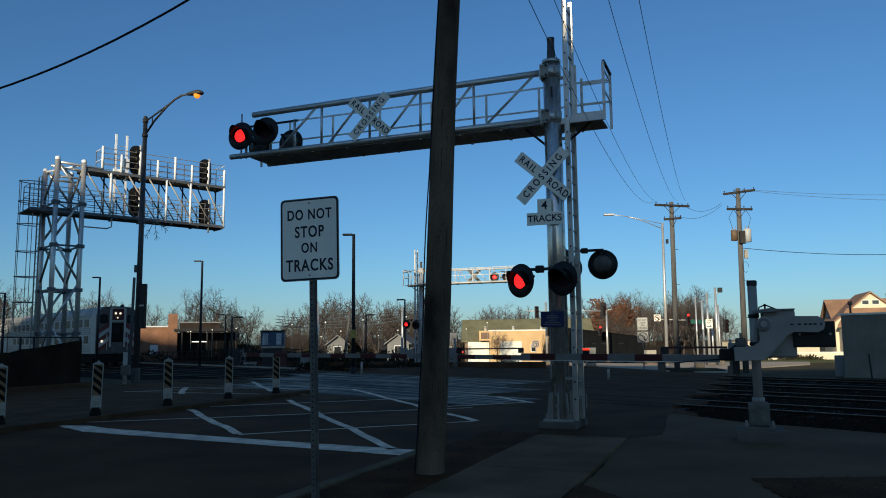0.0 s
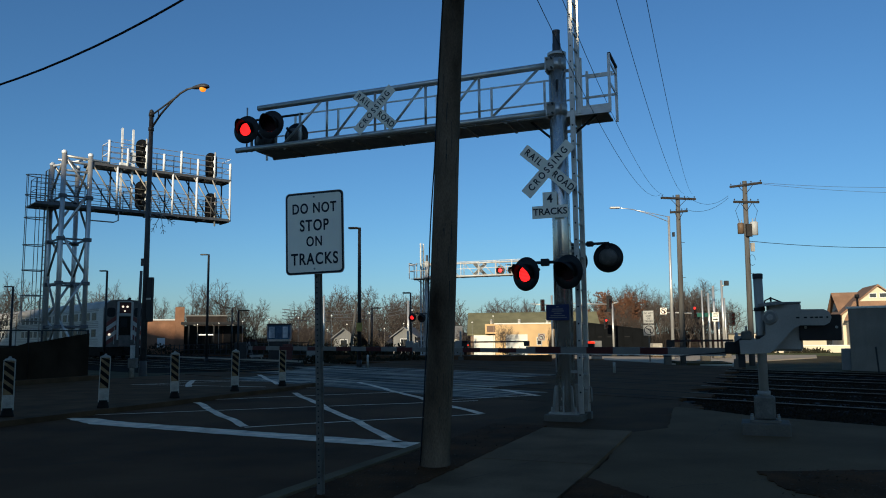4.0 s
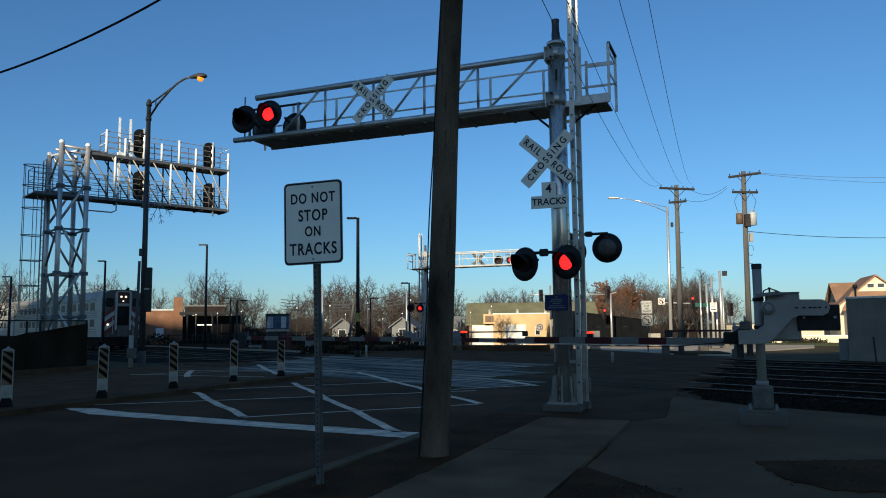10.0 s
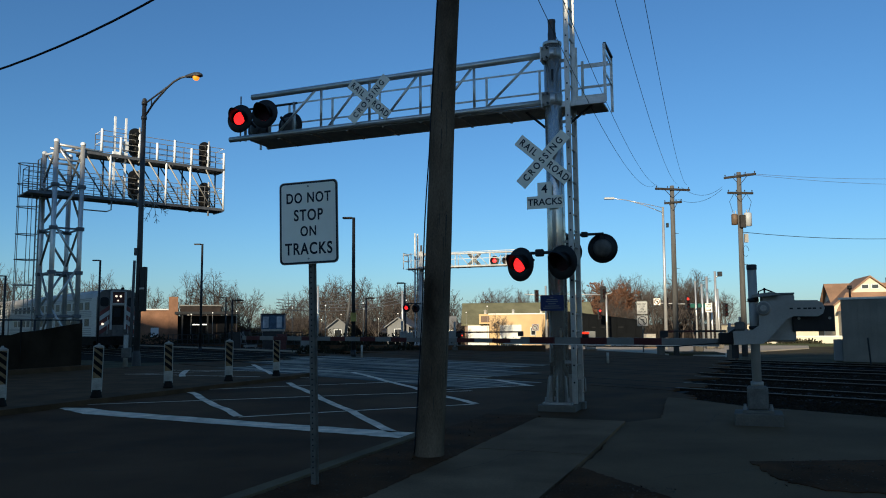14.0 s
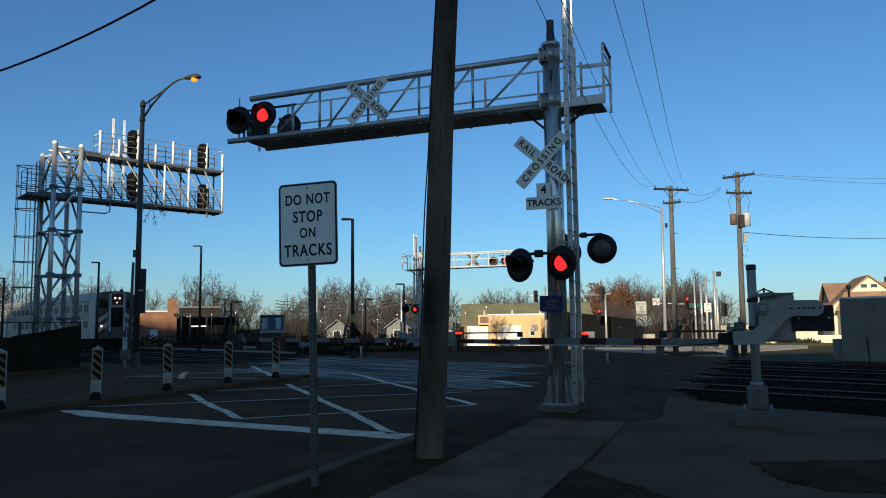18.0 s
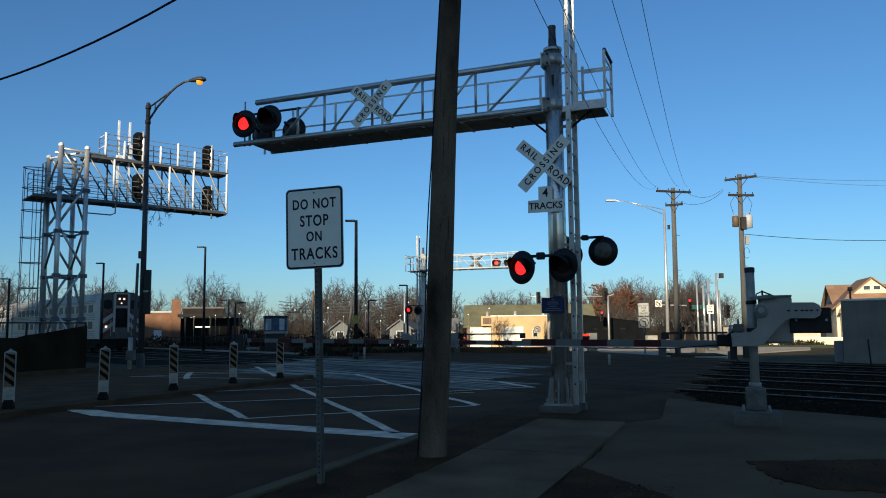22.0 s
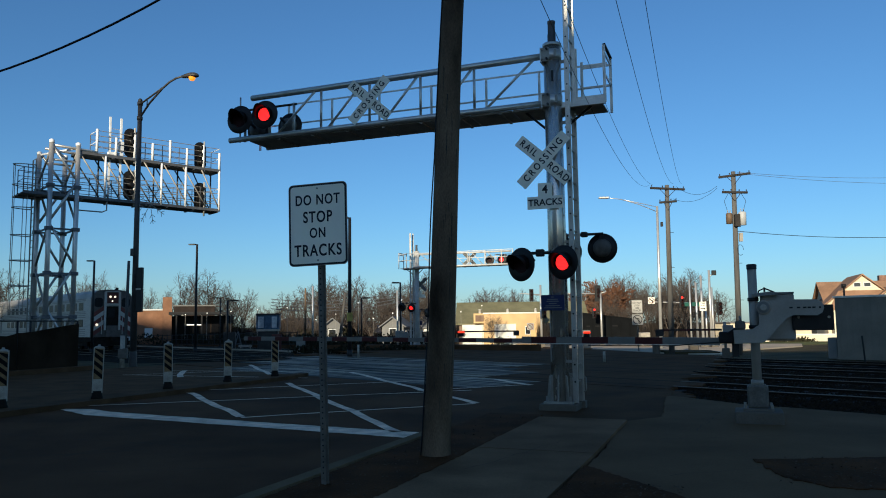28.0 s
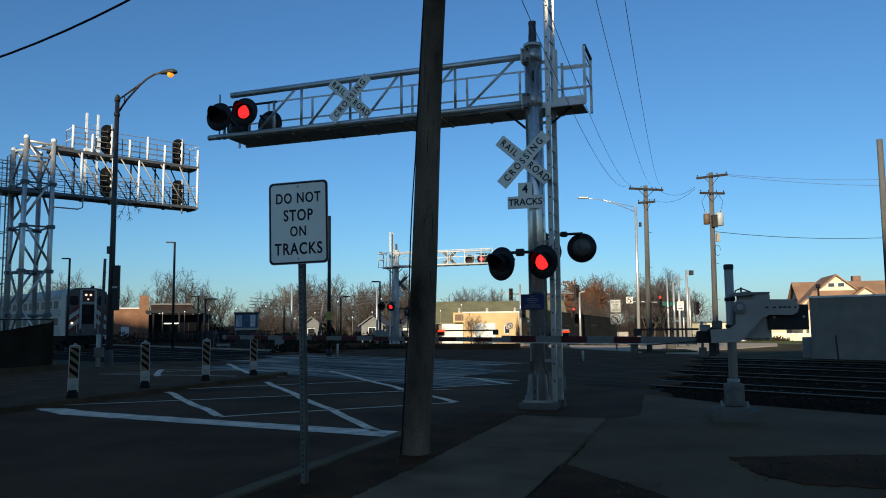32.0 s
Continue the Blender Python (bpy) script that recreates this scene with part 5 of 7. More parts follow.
def rail_car(w0, n0, cab):
    base = rail(w0, n0, tz(60) + 0.026)
    # x: back along the train, y: to the side away from the road, z: up
    m = Matrix(((W.x, -N.x, 0, base.x), (W.y, -N.y, 0, base.y), (0, 0, 1, base.z), (0, 0, 0, 1)))
    t = thing("passenger_car", m, "two-level stainless steel commuter car" + (" with a striped cab end" if cab else ""), "train car", "train cars")
    L = 27.9
    prof = [(-1.52, 1.0), (1.52, 1.0), (1.52, 3.95), (1.40, 4.35), (1.05, 4.58), (0.5, 4.66), (-0.5, 4.66), (-1.05, 4.58), (-1.40, 4.35), (-1.52, 3.95)]
    stand = Matrix(((0, 0, 1, 0), (1, 0, 0, 0), (0, 1, 0, 0), (0, 0, 0, 1)))
    part("body", prism(B(), prof[:3] + prof[-1:], 0.25, L, stand), STAINLESS, t)
    part("roof", prism(B(), prof[2:], 0.25, L, stand), TRAIN_ROOF, t, "grey ribbed roof")
    for i in range(9):
        part("roof_rib", bx(B(), (2.4 + i * 2.6, 0, 4.675), (0.06, 1.6, 0.03)), TRAIN_ROOF, t)
    for s in (-1, 1):
        y = s * 1.528
        for z in (1.15, 1.3, 1.45, 1.6, 2.53, 2.68, 2.83, 2.96, 3.83, 3.95):
            part("corrugation", bx(B(), (L / 2 + 0.6, y, z), (L - 1.6, 0.018, 0.06)), TRAIN_GROOVE, t, "dark ribbed side band")
        for i in range(15):
            x = 2.5 + i * 1.62
            part("window", bx(B(), (x, y, 3.38), (1.05, 0.02, 0.60)), TRAIN_WINDOW, t)
            if i not in (6, 7):
                part("window", bx(B(), (x, y, 2.08), (1.05, 0.02, 0.58)), TRAIN_WINDOW, t)
        part("door", bx(B(), (12.8, y, 2.0), (2.4, 0.024, 2.0)), STAINLESS, t, "closed side door")
        for i in range(2):
            part("door_window", bx(B(), (12.25 + i * 1.1, y * 1.012, 2.3), (0.6, 0.01, 0.9)), WINDOW_DARK, t)
    part("underframe", bx(B(), (L / 2, 0, 0.82), (L - 1.0, 2.6, 0.4)), TRAIN_DARK, t)
    for x in (3.4, L - 3.4):
        part("bogie", bx(B(), (x, 0, 0.5), (3.0, 2.3, 0.42)), TRAIN_DARK, t)
        for dx in (-1.15, 1.15):
            for s in (-1, 1):
                part("wheel", disc(B(), (x + dx, s * 0.75, 0.46), (0, 1, 0), 0.46, 0.13, 18), RAIL_STEEL, t)
    if cab:
        f = part("cab_front", prism(B(), [(yy * 0.985, zz - 0.01) for yy, zz in prof], 0.0, 0.26, stand), CAB_GREY, t, "weathered cab end")
        part("end_door", bx(B(), (-0.005, 0, 2.45), (0.03, 0.92, 1.75)), TRAIN_DARK, f)
        part("door_pane", bx(B(), (-0.024, 0.05, 2.85), (0.01, 0.5, 0.7)), TRAIN_WINDOW, f)
        for s in (-1, 1):
            part("cab_window", prism(B(), rounded(0.62, 0.72, 0.2), -0.02, 0.02, Matrix(((0, 0, 1, 0), (1, 0, 0, s * 1.02), (0, 1, 0, 3.66), (0, 0, 0, 1)))), TRAIN_WINDOW, f)
            for k in range(5):
                z = 1.02 + k * 0.36
                lo = [(0.62, z + 0.60), (1.46, z), (1.46, z + 0.34), (0.62, z + 0.94)]
                part("chevron", prism(B(), [(s * yy, zz) for yy, zz in lo], -0.010, -0.004, stand), TRAIN_RED if k % 2 == 0 else TRAIN_WHITE, f)
            part("ditch_lamp", disc(B(), (-0.03, s * 1.12, 1.95), (1, 0, 0), 0.09, 0.05, 12), LED_WHITE, f, "lit ditch lamp")
            part("corner_post", bx(B(), (0.02, s * 1.46, 2.6), (0.10, 0.10, 3.1)), CAB_GREY, f)
            part("collision_post", bx(B(), (-0.07, s * 0.54, 3.0), (0.16, 0.13, 2.95)), TRAIN_WHITE, f, "pale end post")
            part("grab_rail", tb(B(), (-0.08, s * 0.78, 1.2), (-0.08, s * 0.78, 2.5), 0.025, seg=6), TRAIN_WHITE, f)
        part("headlight_panel", bx(B(), (-0.02, 0, 3.98), (0.08, 0.92, 0.86)), TRAIN_PANEL, f, "dark red lamp panel")
        for yy, zz, sy, sz in ((-0.49, 4.0, 0.07, 1.0), (0.49, 4.0, 0.07, 1.0), (0, 4.50, 1.05, 0.07), (0, 3.54, 1.05, 0.07)):
            part("panel_frame", bx(B(), (-0.07, yy, zz), (0.18, sy, sz)), TRAIN_WHITE, f, "pale lamp box frame")
        part("door_header", bx(B(), (-0.04, 0, 3.46), (0.10, 0.95, 0.12)), TRAIN_WHITE, f)
        for y, z, r_ in ((-0.17, 4.10, 0.085), (0.17, 4.10, 0.085), (0.02, 3.76, 0.06)):
            part("headlight", disc(B(), (-0.08, y, z), (1, 0, 0), r_, 0.04, 14), LED_WHITE, f, "lit headlight")
        part("gate_panel", bx(B(), (-0.12, 0, 1.45), (0.05, 0.85, 0.85)), CAB_GREY, f)
        part("coupler", bx(B(), (-0.25, 0, 0.85), (0.6, 0.3, 0.3)), TRAIN_DARK, f)
        part("pilot", bx(B(), (-0.02, 0, 0.62), (0.12, 2.6, 0.6)), TRAIN_DARK, f)
        part("antenna", tb(B(), (1.6, 0, 4.65), (1.6, 0, 4.95), 0.02, seg=5), TRAIN_DARK, t)
        part("horn", tb(B(), (0.9, -0.5, 4.72), (0.4, -0.5, 4.75), 0.05, 0.10, seg=8), TRAIN_DARK, t)
    return t


rail_car(61.15, 20.6, True)
rail_car(89.35, 20.6, False)
rail_car(117.55, 20.6, False)


# ---- unseen blocks added behind the camera to lay shade over the crossing ----
SHADE_BLOCK_PALE = material("pale_shade_block", (0.74, 0.67, 0.55), 0.9, vary=0.12, scale=0.3, grain=14, bump=0.2)
BRICK_PLAIN = material("brown_brick", (0.20, 0.11, 0.075), 0.9, vary=0.25, scale=1.5, grain=14, bump=0.4)
up_m = Matrix(((1, 0, 0, 0), (0, 0, -1, 0), (0, 1, 0, 0), (0, 0, 0, 1)))
# Each roofline is stepped to set where sun and shade fall.
for line in (((-107.05, 48.3), (-126, 47.6), (-190, 47.6)), ((-68.05, 44.5), (-79, 46.5), (-96, 48.0), (-107, 48.3)), ((-38.55, 37.8), (-46.5, 38.8), (-51.6, 39.4), (-52.9, 39.6), (-53.0, 43.2), (-57.0, 43.2), (-57.1, 40.8), (-58.3, 40.8), (-62.1, 41.5), (-68, 44.5)), ((-4, 34.8), (-36.5, 35.0), (-38.5, 37.8))):
    bl = thing("apartment_block", Matrix(), "tall pale unseen block added to shade the crossing", "building", "blocks behind the road")
    x0, x1 = line[-1][0], line[0][0]
    part("wall", prism(B(), [(x0, 0), (x1, 0)] + list(line), 90, 94, up_m), SHADE_BLOCK_PALE, bl)
    part("rear_wing", prism(B(), [(x0, 0), (x1, 0)] + [(x, h - 10) for x, h in line], 94.02, 108, up_m), SHADE_BLOCK_PALE, bl)
    part("roof", prism(B(), [(x, h + 0.01) for x, h in line[::-1]] + [(x, h + 0.12) for x, h in line], 90.1, 93.9, up_m), DARK_METAL, bl)

# ---- utility poles and wires beyond the tracks ----
PORCELAIN = material("grey_porcelain", (0.25, 0.25, 0.26), 0.3, vary=0.1)
TAN_BOX = material("tank_grey", (0.42, 0.42, 0.41), 0.5, vary=0.1, scale=5)


ARM_WOOD = material("dark_crossarm_wood", (0.030, 0.026, 0.023), 0.9, vary=0.4, scale=5, grain=30, bump=0.4)


def far_pole(x, y, h, lean, label, arms, transformers=False):
    t = thing("utility_pole", pose(x, y, gz(y), 0, lean, 0), label, "utility pole", "poles beyond the tracks")
    part("pole_shaft", tb(B(), (0, 0, 0), (0, 0, h), 0.135, 0.10, 12), POLE_WOOD_TAN, t)
    for z, half, rz in arms:
        d = Vector((math.cos(radians(rz)), math.sin(radians(rz)), 0))
        a = part("crossarm", bx(B(), (0, 0, 0), (2 * half, 0.09, 0.10), pose(0, -0.12, z, 0, 0, rz)), ARM_WOOD, t, "dark wooden crossarm")
        for k in (-0.93, -0.3, 0.35, 0.93):
            part("insulator", lathe(B(), [(0.010, 0.04), (0.010, 0.08), (0.032, 0.09), (0.026, 0.13), (0.012, 0.15), (0, 0.15)], Matrix.Translation(d * half * k + Vector((0, -0.12, z))), 8), ARM_WOOD, a)
        for s in (-1, 1):
            part("brace", tb(B(), (0, -0.1, z - 0.42), Vector((0, -0.12, z)) + d * half * 0.5 * s, 0.015, seg=5), ARM_WOOD, t)
    for k in range(3):
        part("pole_step", tb(B(), (0, -0.05, 2.5 + 1.7 * k), (0.25, -0.05, 2.5 + 1.7 * k), 0.012, seg=5), ARM_WOOD, t)
    if transformers:
        for dx, mat, hh, rr in ((-0.28, RUST_TANK, 0.25, 0.14), (0.33, TAN_BOX, 0.31, 0.17)):
            tr_ = part("transformer", lathe(B(), [(0, -hh), (rr, -hh), (rr * 1.03, hh * 0.85), (rr * 0.8, hh), (0, hh * 1.02)], pose(dx, -0.05, h - 2.22), 12), mat, t, "small pole transformer")
            for k in (-0.06, 0.06):
                part("bushing", tb(B(), (dx + k, -0.05, h - 2.22 + hh), (dx + k, -0.05, h - 2.07 + hh), 0.02, seg=6), PORCELAIN, tr_)
        part("control_cabinet", bx(B(), (0.03, -0.2, h - 2.33), (0.24, 0.2, 0.58)), ARM_WOOD, t, "", 0.01)
        for s in (-1, 1):
            part("jumper", path_tube(B(), [(0.36 * s, -0.1, h - 1.9), (0.5 * s, -0.1, h - 1.4), (0.3 * s, -0.1, h - 1.05)], 0.010, 4), CABLE, t)
        part("cable_loop", path_tube(B(), [(0.15 + 0.14 * math.cos(k * 0.6), -0.15, h - 3.7 + 0.25 * math.sin(k * 0.6)) for k in range(10)], 0.010, 4), CABLE, t)
        part("switch_box", bx(B(), (0.2, -0.12, h - 3.1), (0.16, 0.12, 0.4)), GALV_DULL, t)
    return t


RUST_TANK = material("brown_tank", (0.14, 0.09, 0.055), 0.6, vary=0.2, scale=5)
far_pole(10.4, 36.87, 8.25, 0.6, "tall wooden utility pole with two crossarms", ((8.05, 0.92, 14), (7.4, 0.42, -30)))
far_pole(13.0, 35.1, 8.5, 0.7, "wooden utility pole with transformers and crossarms", ((8.3, 0.74, -42), (7.5, 0.60, 5)), True)
far_pole(-24.55, 56.4, 6.9, 1.0, "thin weathered wooden pole behind the street lamp", ())
# a pole by the equipment house
far_pole(15.42, 25.4, 7.7, 0.0, "plain wooden pole beside the equipment house", ())


def cable(p, q, sag, r=0.008, mat=None, seg=20):
    p, q = Vector(p), Vector(q)
    pts = []
    for i in range(seg + 1):
        k = i / seg
        pts.append(p.lerp(q, k) - Vector((0, 0, 4 * sag * k * (1 - k))))
    return single("overhead_cable", path_tube(B(), pts, r, 5), mat or CABLE, "thin dark overhead cable", "cable", group="overhead cables")


cable((-19.3, 15.4, 8.7), (0.3, 9.05, 8.7), 3.2, 0.018, seg=40)
for a, b, sag in (((9.6, 36.65, 8.2), (-9.2, -25, 11), 4.0), ((9.75, 36.65, 8.2), (-9.2, -25, 11), 3.4), ((10.75, 36.75, 8.25), (-8.8, -25, 11), 3.4), ((11.2, 36.85, 8.25), (-8.4, -25, 11), 3.4)):
    cable(a, b, sag, 0.005, seg=40)
cable((10.7, 36.7, 7.5), (12.3, 35.05, 7.7), 0.35, 0.008)
cable((10.9, 36.7, 8.1), (12.3, 35.05, 7.8), 0.4, 0.008)
cable((13.1, 34.6, 8.35), (34, 43.0, 10.2), 0.5, 0.008, CABLE_PALE)
cable((13.2, 34.6, 8.3), (34, 43.0, 9.6), 0.5, 0.008, CABLE_PALE)
cable((13.1, 34.9, 5.65), (34, 44.0, 7.1), 0.6, 0.014)
for k in range(4):
    cable((-16.0, 66, 3.9 - 0.28 * k), (-4.9, 70, 4.6 - 0.3 * k), 0.5, 0.03, CABLE_PALE)


# ---- lamps and posts beyond the tracks ----
def lot_lamp(x, y, top, label, arm=0.5, r=0.09, turn=180, mat=None):
    z0 = gz(y)
    t = thing("lamp_post", pose(x, y, z0, 0, 0, turn), label, "lamp post", "lamp posts")
    h = top - z0
    part("pole", tb(B(), (0, 0, 0), (0, 0, h), r, r * 0.75, 10), mat or DARK_METAL, t)
    part("arm", bx(B(), (arm / 2, 0, h - 0.03), (arm, 0.06, 0.06)), mat or DARK_METAL, t)
    part("lamp_head", bx(B(), (arm, 0, h - 0.02), (0.50, 0.26, 0.09)), mat or DARK_METAL, t, "flat lamp head", 0.02)
    part("base", tb(B(), (0, 0, 0), (0, 0, 0.4), 0.13, seg=10), mat or DARK_METAL, t)
    return t


for x, y, top, arm, turn in ((-18.69, 54.6, 7.55, 0.35, 180), (-26.7, 55.7, 6.55, 0.3, 180), (-34.1, 56.2, 5.5, 0.4, 180), (-5.2, 37.4, 6.9, 0.3, 180), (-14.3, 47.6, 3.2, 0.45, 0), (-6.7, 54.4, 3.5, 0.4, 0), (-20.6, 66.6, 4.1, 0.4, 180), (-3.7, 51.5, 4.4, 0.3, 180)):
    lp = lot_lamp(x, y, top, "dark metal lot lamp on a tall pole", arm, 0.10 if top > 5 else 0.07, turn)
    if x == -5.2:
        part("notice", bx(B(), (-0.02, 0.14, 2.0), (0.28, 0.03, 0.42)), NOTICE_YELLOW, lp, "yellow notice")
# tall galvanised street light with a long mast arm
sl2 = thing("street_lamp", pose(14.2, 53.0, gz(53)), "tall pale galvanised street light with a long arm", "street lamp")
part("pole", tb(B(), (0, 0, 0), (0.1, 0, 9.9), 0.12, 0.08, 12), GALV, sl2)
part("arm", path_tube(B(), [(0.1, 0, 9.5), (-1.3, -0.4, 10.0), (-2.6, -0.8, 10.3), (-3.6, -1.1, 10.37)], 0.026, 6), GALV, sl2)
part("arm", path_tube(B(), [(0.1, 0, 9.85), (-1.0, -0.3, 10.05), (-2.4, -0.7, 10.28)], 0.022, 6), GALV, sl2)
part("lamp_head", bx(B(), (-3.85, -1.2, 10.36), (0.7, 0.3, 0.12)), ALUMINIUM, sl2, "", 0.03)
part("camera_box", bx(B(), (0.35, -0.1, 8.6), (0.14, 0.2, 0.3)), DARK_METAL, sl2)

# ---- traffic signals at the far street ----
SIG_YELLOW = material("dark_signal_case", (0.02, 0.02, 0.02), 0.5, vary=0.2)


def traffic_signal(parent, x, y, z, lit=None, s=1.0):
    h = part("signal_head", bx(B(), (x, y, z), (0.32 * s, 0.22, 0.95 * s)), SIG_YELLOW, parent, "black three-lens traffic signal", 0.02)
    for k in range(3):
        part("signal_lens", disc(B(), (x, y - 0.13, z + (0.29 - 0.29 * k) * s), (0, 1, 0), 0.11 * s, 0.03, 12), LED_DIM if lit == k else LENS_OFF, h)
        part("visor", tb(B(), (x, y - 0.12, z + (0.29 - 0.29 * k) * s), (x, y - 0.34, z + (0.29 - 0.29 * k) * s), 0.125 * s, 0.125 * s, seg=10, caps=False), SIG_YELLOW, h)
    return h


def signal_pole(x, y, h, label, arms=(), heads=(), r=0.10, mat=None):
    t = thing("traffic_signal", pose(x, y, gz(y)), label, "traffic signal", "traffic signals")
    part("pole", tb(B(), (0, 0, 0), (0, 0, h), r, r * 0.8, 10), mat or GALV, t)
    part("base", bx(B(), (0, 0, 0.25), (0.45, 0.45, 0.4)), FOUNDATION, t)
    for xa, ya, za in arms:
        part("mast_arm", tb(B(), (0, 0, za - 0.15), (xa, ya, za), 0.06, 0.035, 8), mat or GALV, t)
    for hx, hy, hz, lit in heads:
        traffic_signal(t, hx, hy, hz, lit)
    return t


ts = signal_pole(18.6, 58.9, 4.9, "traffic signal with mast arm and green street sign", ((-3.3, 0.3, 3.45),), ((-2.75, 0.1, 3.45, None), (-1.12, 0.05, 3.45, 0)))
part("street_sign", bx(B(), (-0.35, -0.05, 3.22), (1.15, 0.03, 0.30)), SIGN_GREEN, ts, "green street sign")
part("turn_sign", bx(B(), (-3.42, 0.1, 3.55), (0.50, 0.03, 0.50)), SIGN_WHITE, ts, "white no-left-turn sign")
part("turn_ring", path_tube(B(), [Vector((-3.42 + 0.20 * math.cos(k * math.pi / 8), 0.08, 3.55 + 0.20 * math.sin(k * math.pi / 8))) for k in range(17)], 0.026, 5), TRAIN_RED, ts)
part("turn_ban", bx(B(), (0, 0, 0), (0.44, 0.012, 0.06), pose(-3.42, 0.08, 3.55, 0, 45, 0)), TRAIN_RED, ts)
part("turn_arrow", path_tube(B(), [(-3.36, 0.078, 3.40), (-3.36, 0.078, 3.57), (-3.53, 0.078, 3.60)], 0.045, 5), SIGN_BLACK, ts)
ts2 = signal_pole(17.15, 53.1, 5.0, "pale steel signal pole with a one-way sign", (), ())
m1 = Matrix.Translation((0.02, -0.16, 2.85)) @ Matrix.Rotation(radians(90), 4, "X")
ow = part("one_way_sign", prism(B(), rounded(0.46, 0.62, 0.03), 0, 0.006, m1), SIGN_WHITE, ts2, "white one-way sign with a black arrow")
lettering("ONE", 0.15, SIGN_BLACK, ow, m1 @ pose(0, 0.2, 0.009))
lettering("WAY", 0.15, SIGN_BLACK, ow, m1 @ pose(0, 0.05, 0.009))
part("arrow", prism(B(), [(-0.18, -0.2), (0.06, -0.2), (0.06, -0.25), (0.18, -0.17), (0.06, -0.09), (0.06, -0.14), (-0.18, -0.14)], 0.007, 0.009, m1), SIGN_BLACK, ow)
signal_pole(18.3, 54.8, 5.5, "slim pale signal pole with a flood lamp", ((0.25, 0, 5.2),), ((0.6, -0.1, 2.75, None),))
fl = [o for o in scene.objects if o.name.startswith("traffic_signal")][-1]
part("flood_lamp", bx(B(), (0.32, -0.1, 5.3), (0.30, 0.2, 0.35)), DARK_METAL, fl, "dark flood lamp", 0.02)
signal_pole(17.6, 57.2, 5.0, "slim pale signal pole", r=0.07)
signal_pole(18.0, 54.9, 3.3, "short pale signal pole", r=0.07)
signal_pole(18.15, 53.9, 4.2, "slim pale signal pole", r=0.07)
t4 = signal_pole(13.05, 68.3, 4.6, "traffic signal with dark back plate on a mast arm", ((-4.2, 0.5, 4.75), (0.5, -0.1, 4.8)), ((-0.25, 0.0, 4.7, None),))
part("back_plate", bx(B(), (-0.25, 0.05, 4.65), (0.5, 0.12, 1.45)), BLACK_PAINT, t4)
traffic_signal(t4, -0.62, 0, 2.9, 0, 1.0)
signal_pole(6.9, 61.2, 5.0, "traffic signal on a pale pole beside the shop", ((-1.7, 0, 4.35),), ((-0.75, -0.1, 4.2, None), (0.25, -0.1, 2.8, None)))
signal_pole(-5.0, 66.0, 5.0, "plain pale steel pole", r=0.09)
far_pole(-10.25, 67.0, 4.9, 7.0, "short leaning wooden pole by the platform", ())
signal_pole(-12.45, 66.5, 5.5, "plain pale steel pole by the platform", r=0.10)
signal_pole(-13.0, 66.0, 5.3, "plain wooden post with lamp arms", r=0.09, mat=POLE_WOOD)

# ---- small sign group across the tracks ----
# Both plates here are greyed to read as shaded.
rs = reg_sign(pose(10.62, 44.5, gz(44.5), 0, 0, -14), 0.61, 0.765,
              (("DO NOT", 0.215, 0.14), ("STOP", 0.06, 0.14), ("ON", -0.09, 0.14), ("TRACKS", -0.235, 0.14)),
              "DO NOT STOP ON TRACKS sign greyed as in shade, over a no-left-turn sign", 2.95, face=SIGN_DIMMED)
m2 = Matrix.Translation((0, -0.01, 1.83)) @ Matrix.Rotation(radians(90), 4, "X")
nl = part("turn_plate", prism(B(), rounded(0.61, 0.61, 0.04), 0, 0.006, m2), SIGN_DIMMED, rs, "white no-left-turn plate")
ring = [Vector((0.25 * math.cos(k * math.pi / 10), -0.012, 1.83 + 0.25 * math.sin(k * math.pi / 10))) for k in range(21)]
part("ring", path_tube(B(), ring, 0.022, 5), SIGN_BLACK, nl)
part("turn_arrow", path_tube(B(), [(0.08, -0.012, 1.66), (0.08, -0.012, 1.88), (-0.14, -0.012, 1.93)], 0.03, 5), SIGN_BLACK, nl)
part("ban_bar", path_tube(B(), [(-0.17, -0.014, 2.0), (0.17, -0.014, 1.66)], 0.02, 5), SIGN_BLACK, nl)
n5 = thing("turn_sign", pose(6.04, 61.5, gz(62)), "small white no-left-turn sign on a thin post", "road sign")
part("post", tb(B(), (0, 0, 0), (0, 0, 1.9), 0.03, seg=6), GALV_DULL, n5)
part("plate", prism(B(), rounded(0.56, 0.56, 0.05), 0, 0.01, Matrix.Translation((0, -0.04, 1.7)) @ Matrix.Rotation(radians(90), 4, "X")), SIGN_DIMMED, n5)
part("ring", path_tube(B(), [Vector((0.22 * math.cos(k * math.pi / 8), -0.06, 1.7 + 0.22 * math.sin(k * math.pi / 8))) for k in range(17)], 0.03, 5), TRAIN_RED, n5)
part("turn_arrow", path_tube(B(), [(0.06, -0.06, 1.56), (0.06, -0.06, 1.74), (-0.11, -0.06, 1.78)], 0.03, 5), SIGN_BLACK, n5)

# ---- equipment house by the tracks ----
CORR = material("corrugated_grey_steel", (0.215, 0.185, 0.140), 0.6, 0.1, vary=0.15, scale=1.5, grain=25, bump=0.1)
eh = thing("equipment_house", pose(15.05, 30.25, -0.02, 0, 0, -47), "grey corrugated steel railway equipment house", "equipment house")
part("wall", bx(B(), (1.75, 1.1, 1.22), (3.5, 2.2, 2.36)), CORR, eh)
part("roof", bx(B(), (1.75, 1.1, 2.44), (3.62, 2.32, 0.08)), ALUMINIUM, eh, "pale steel roof")
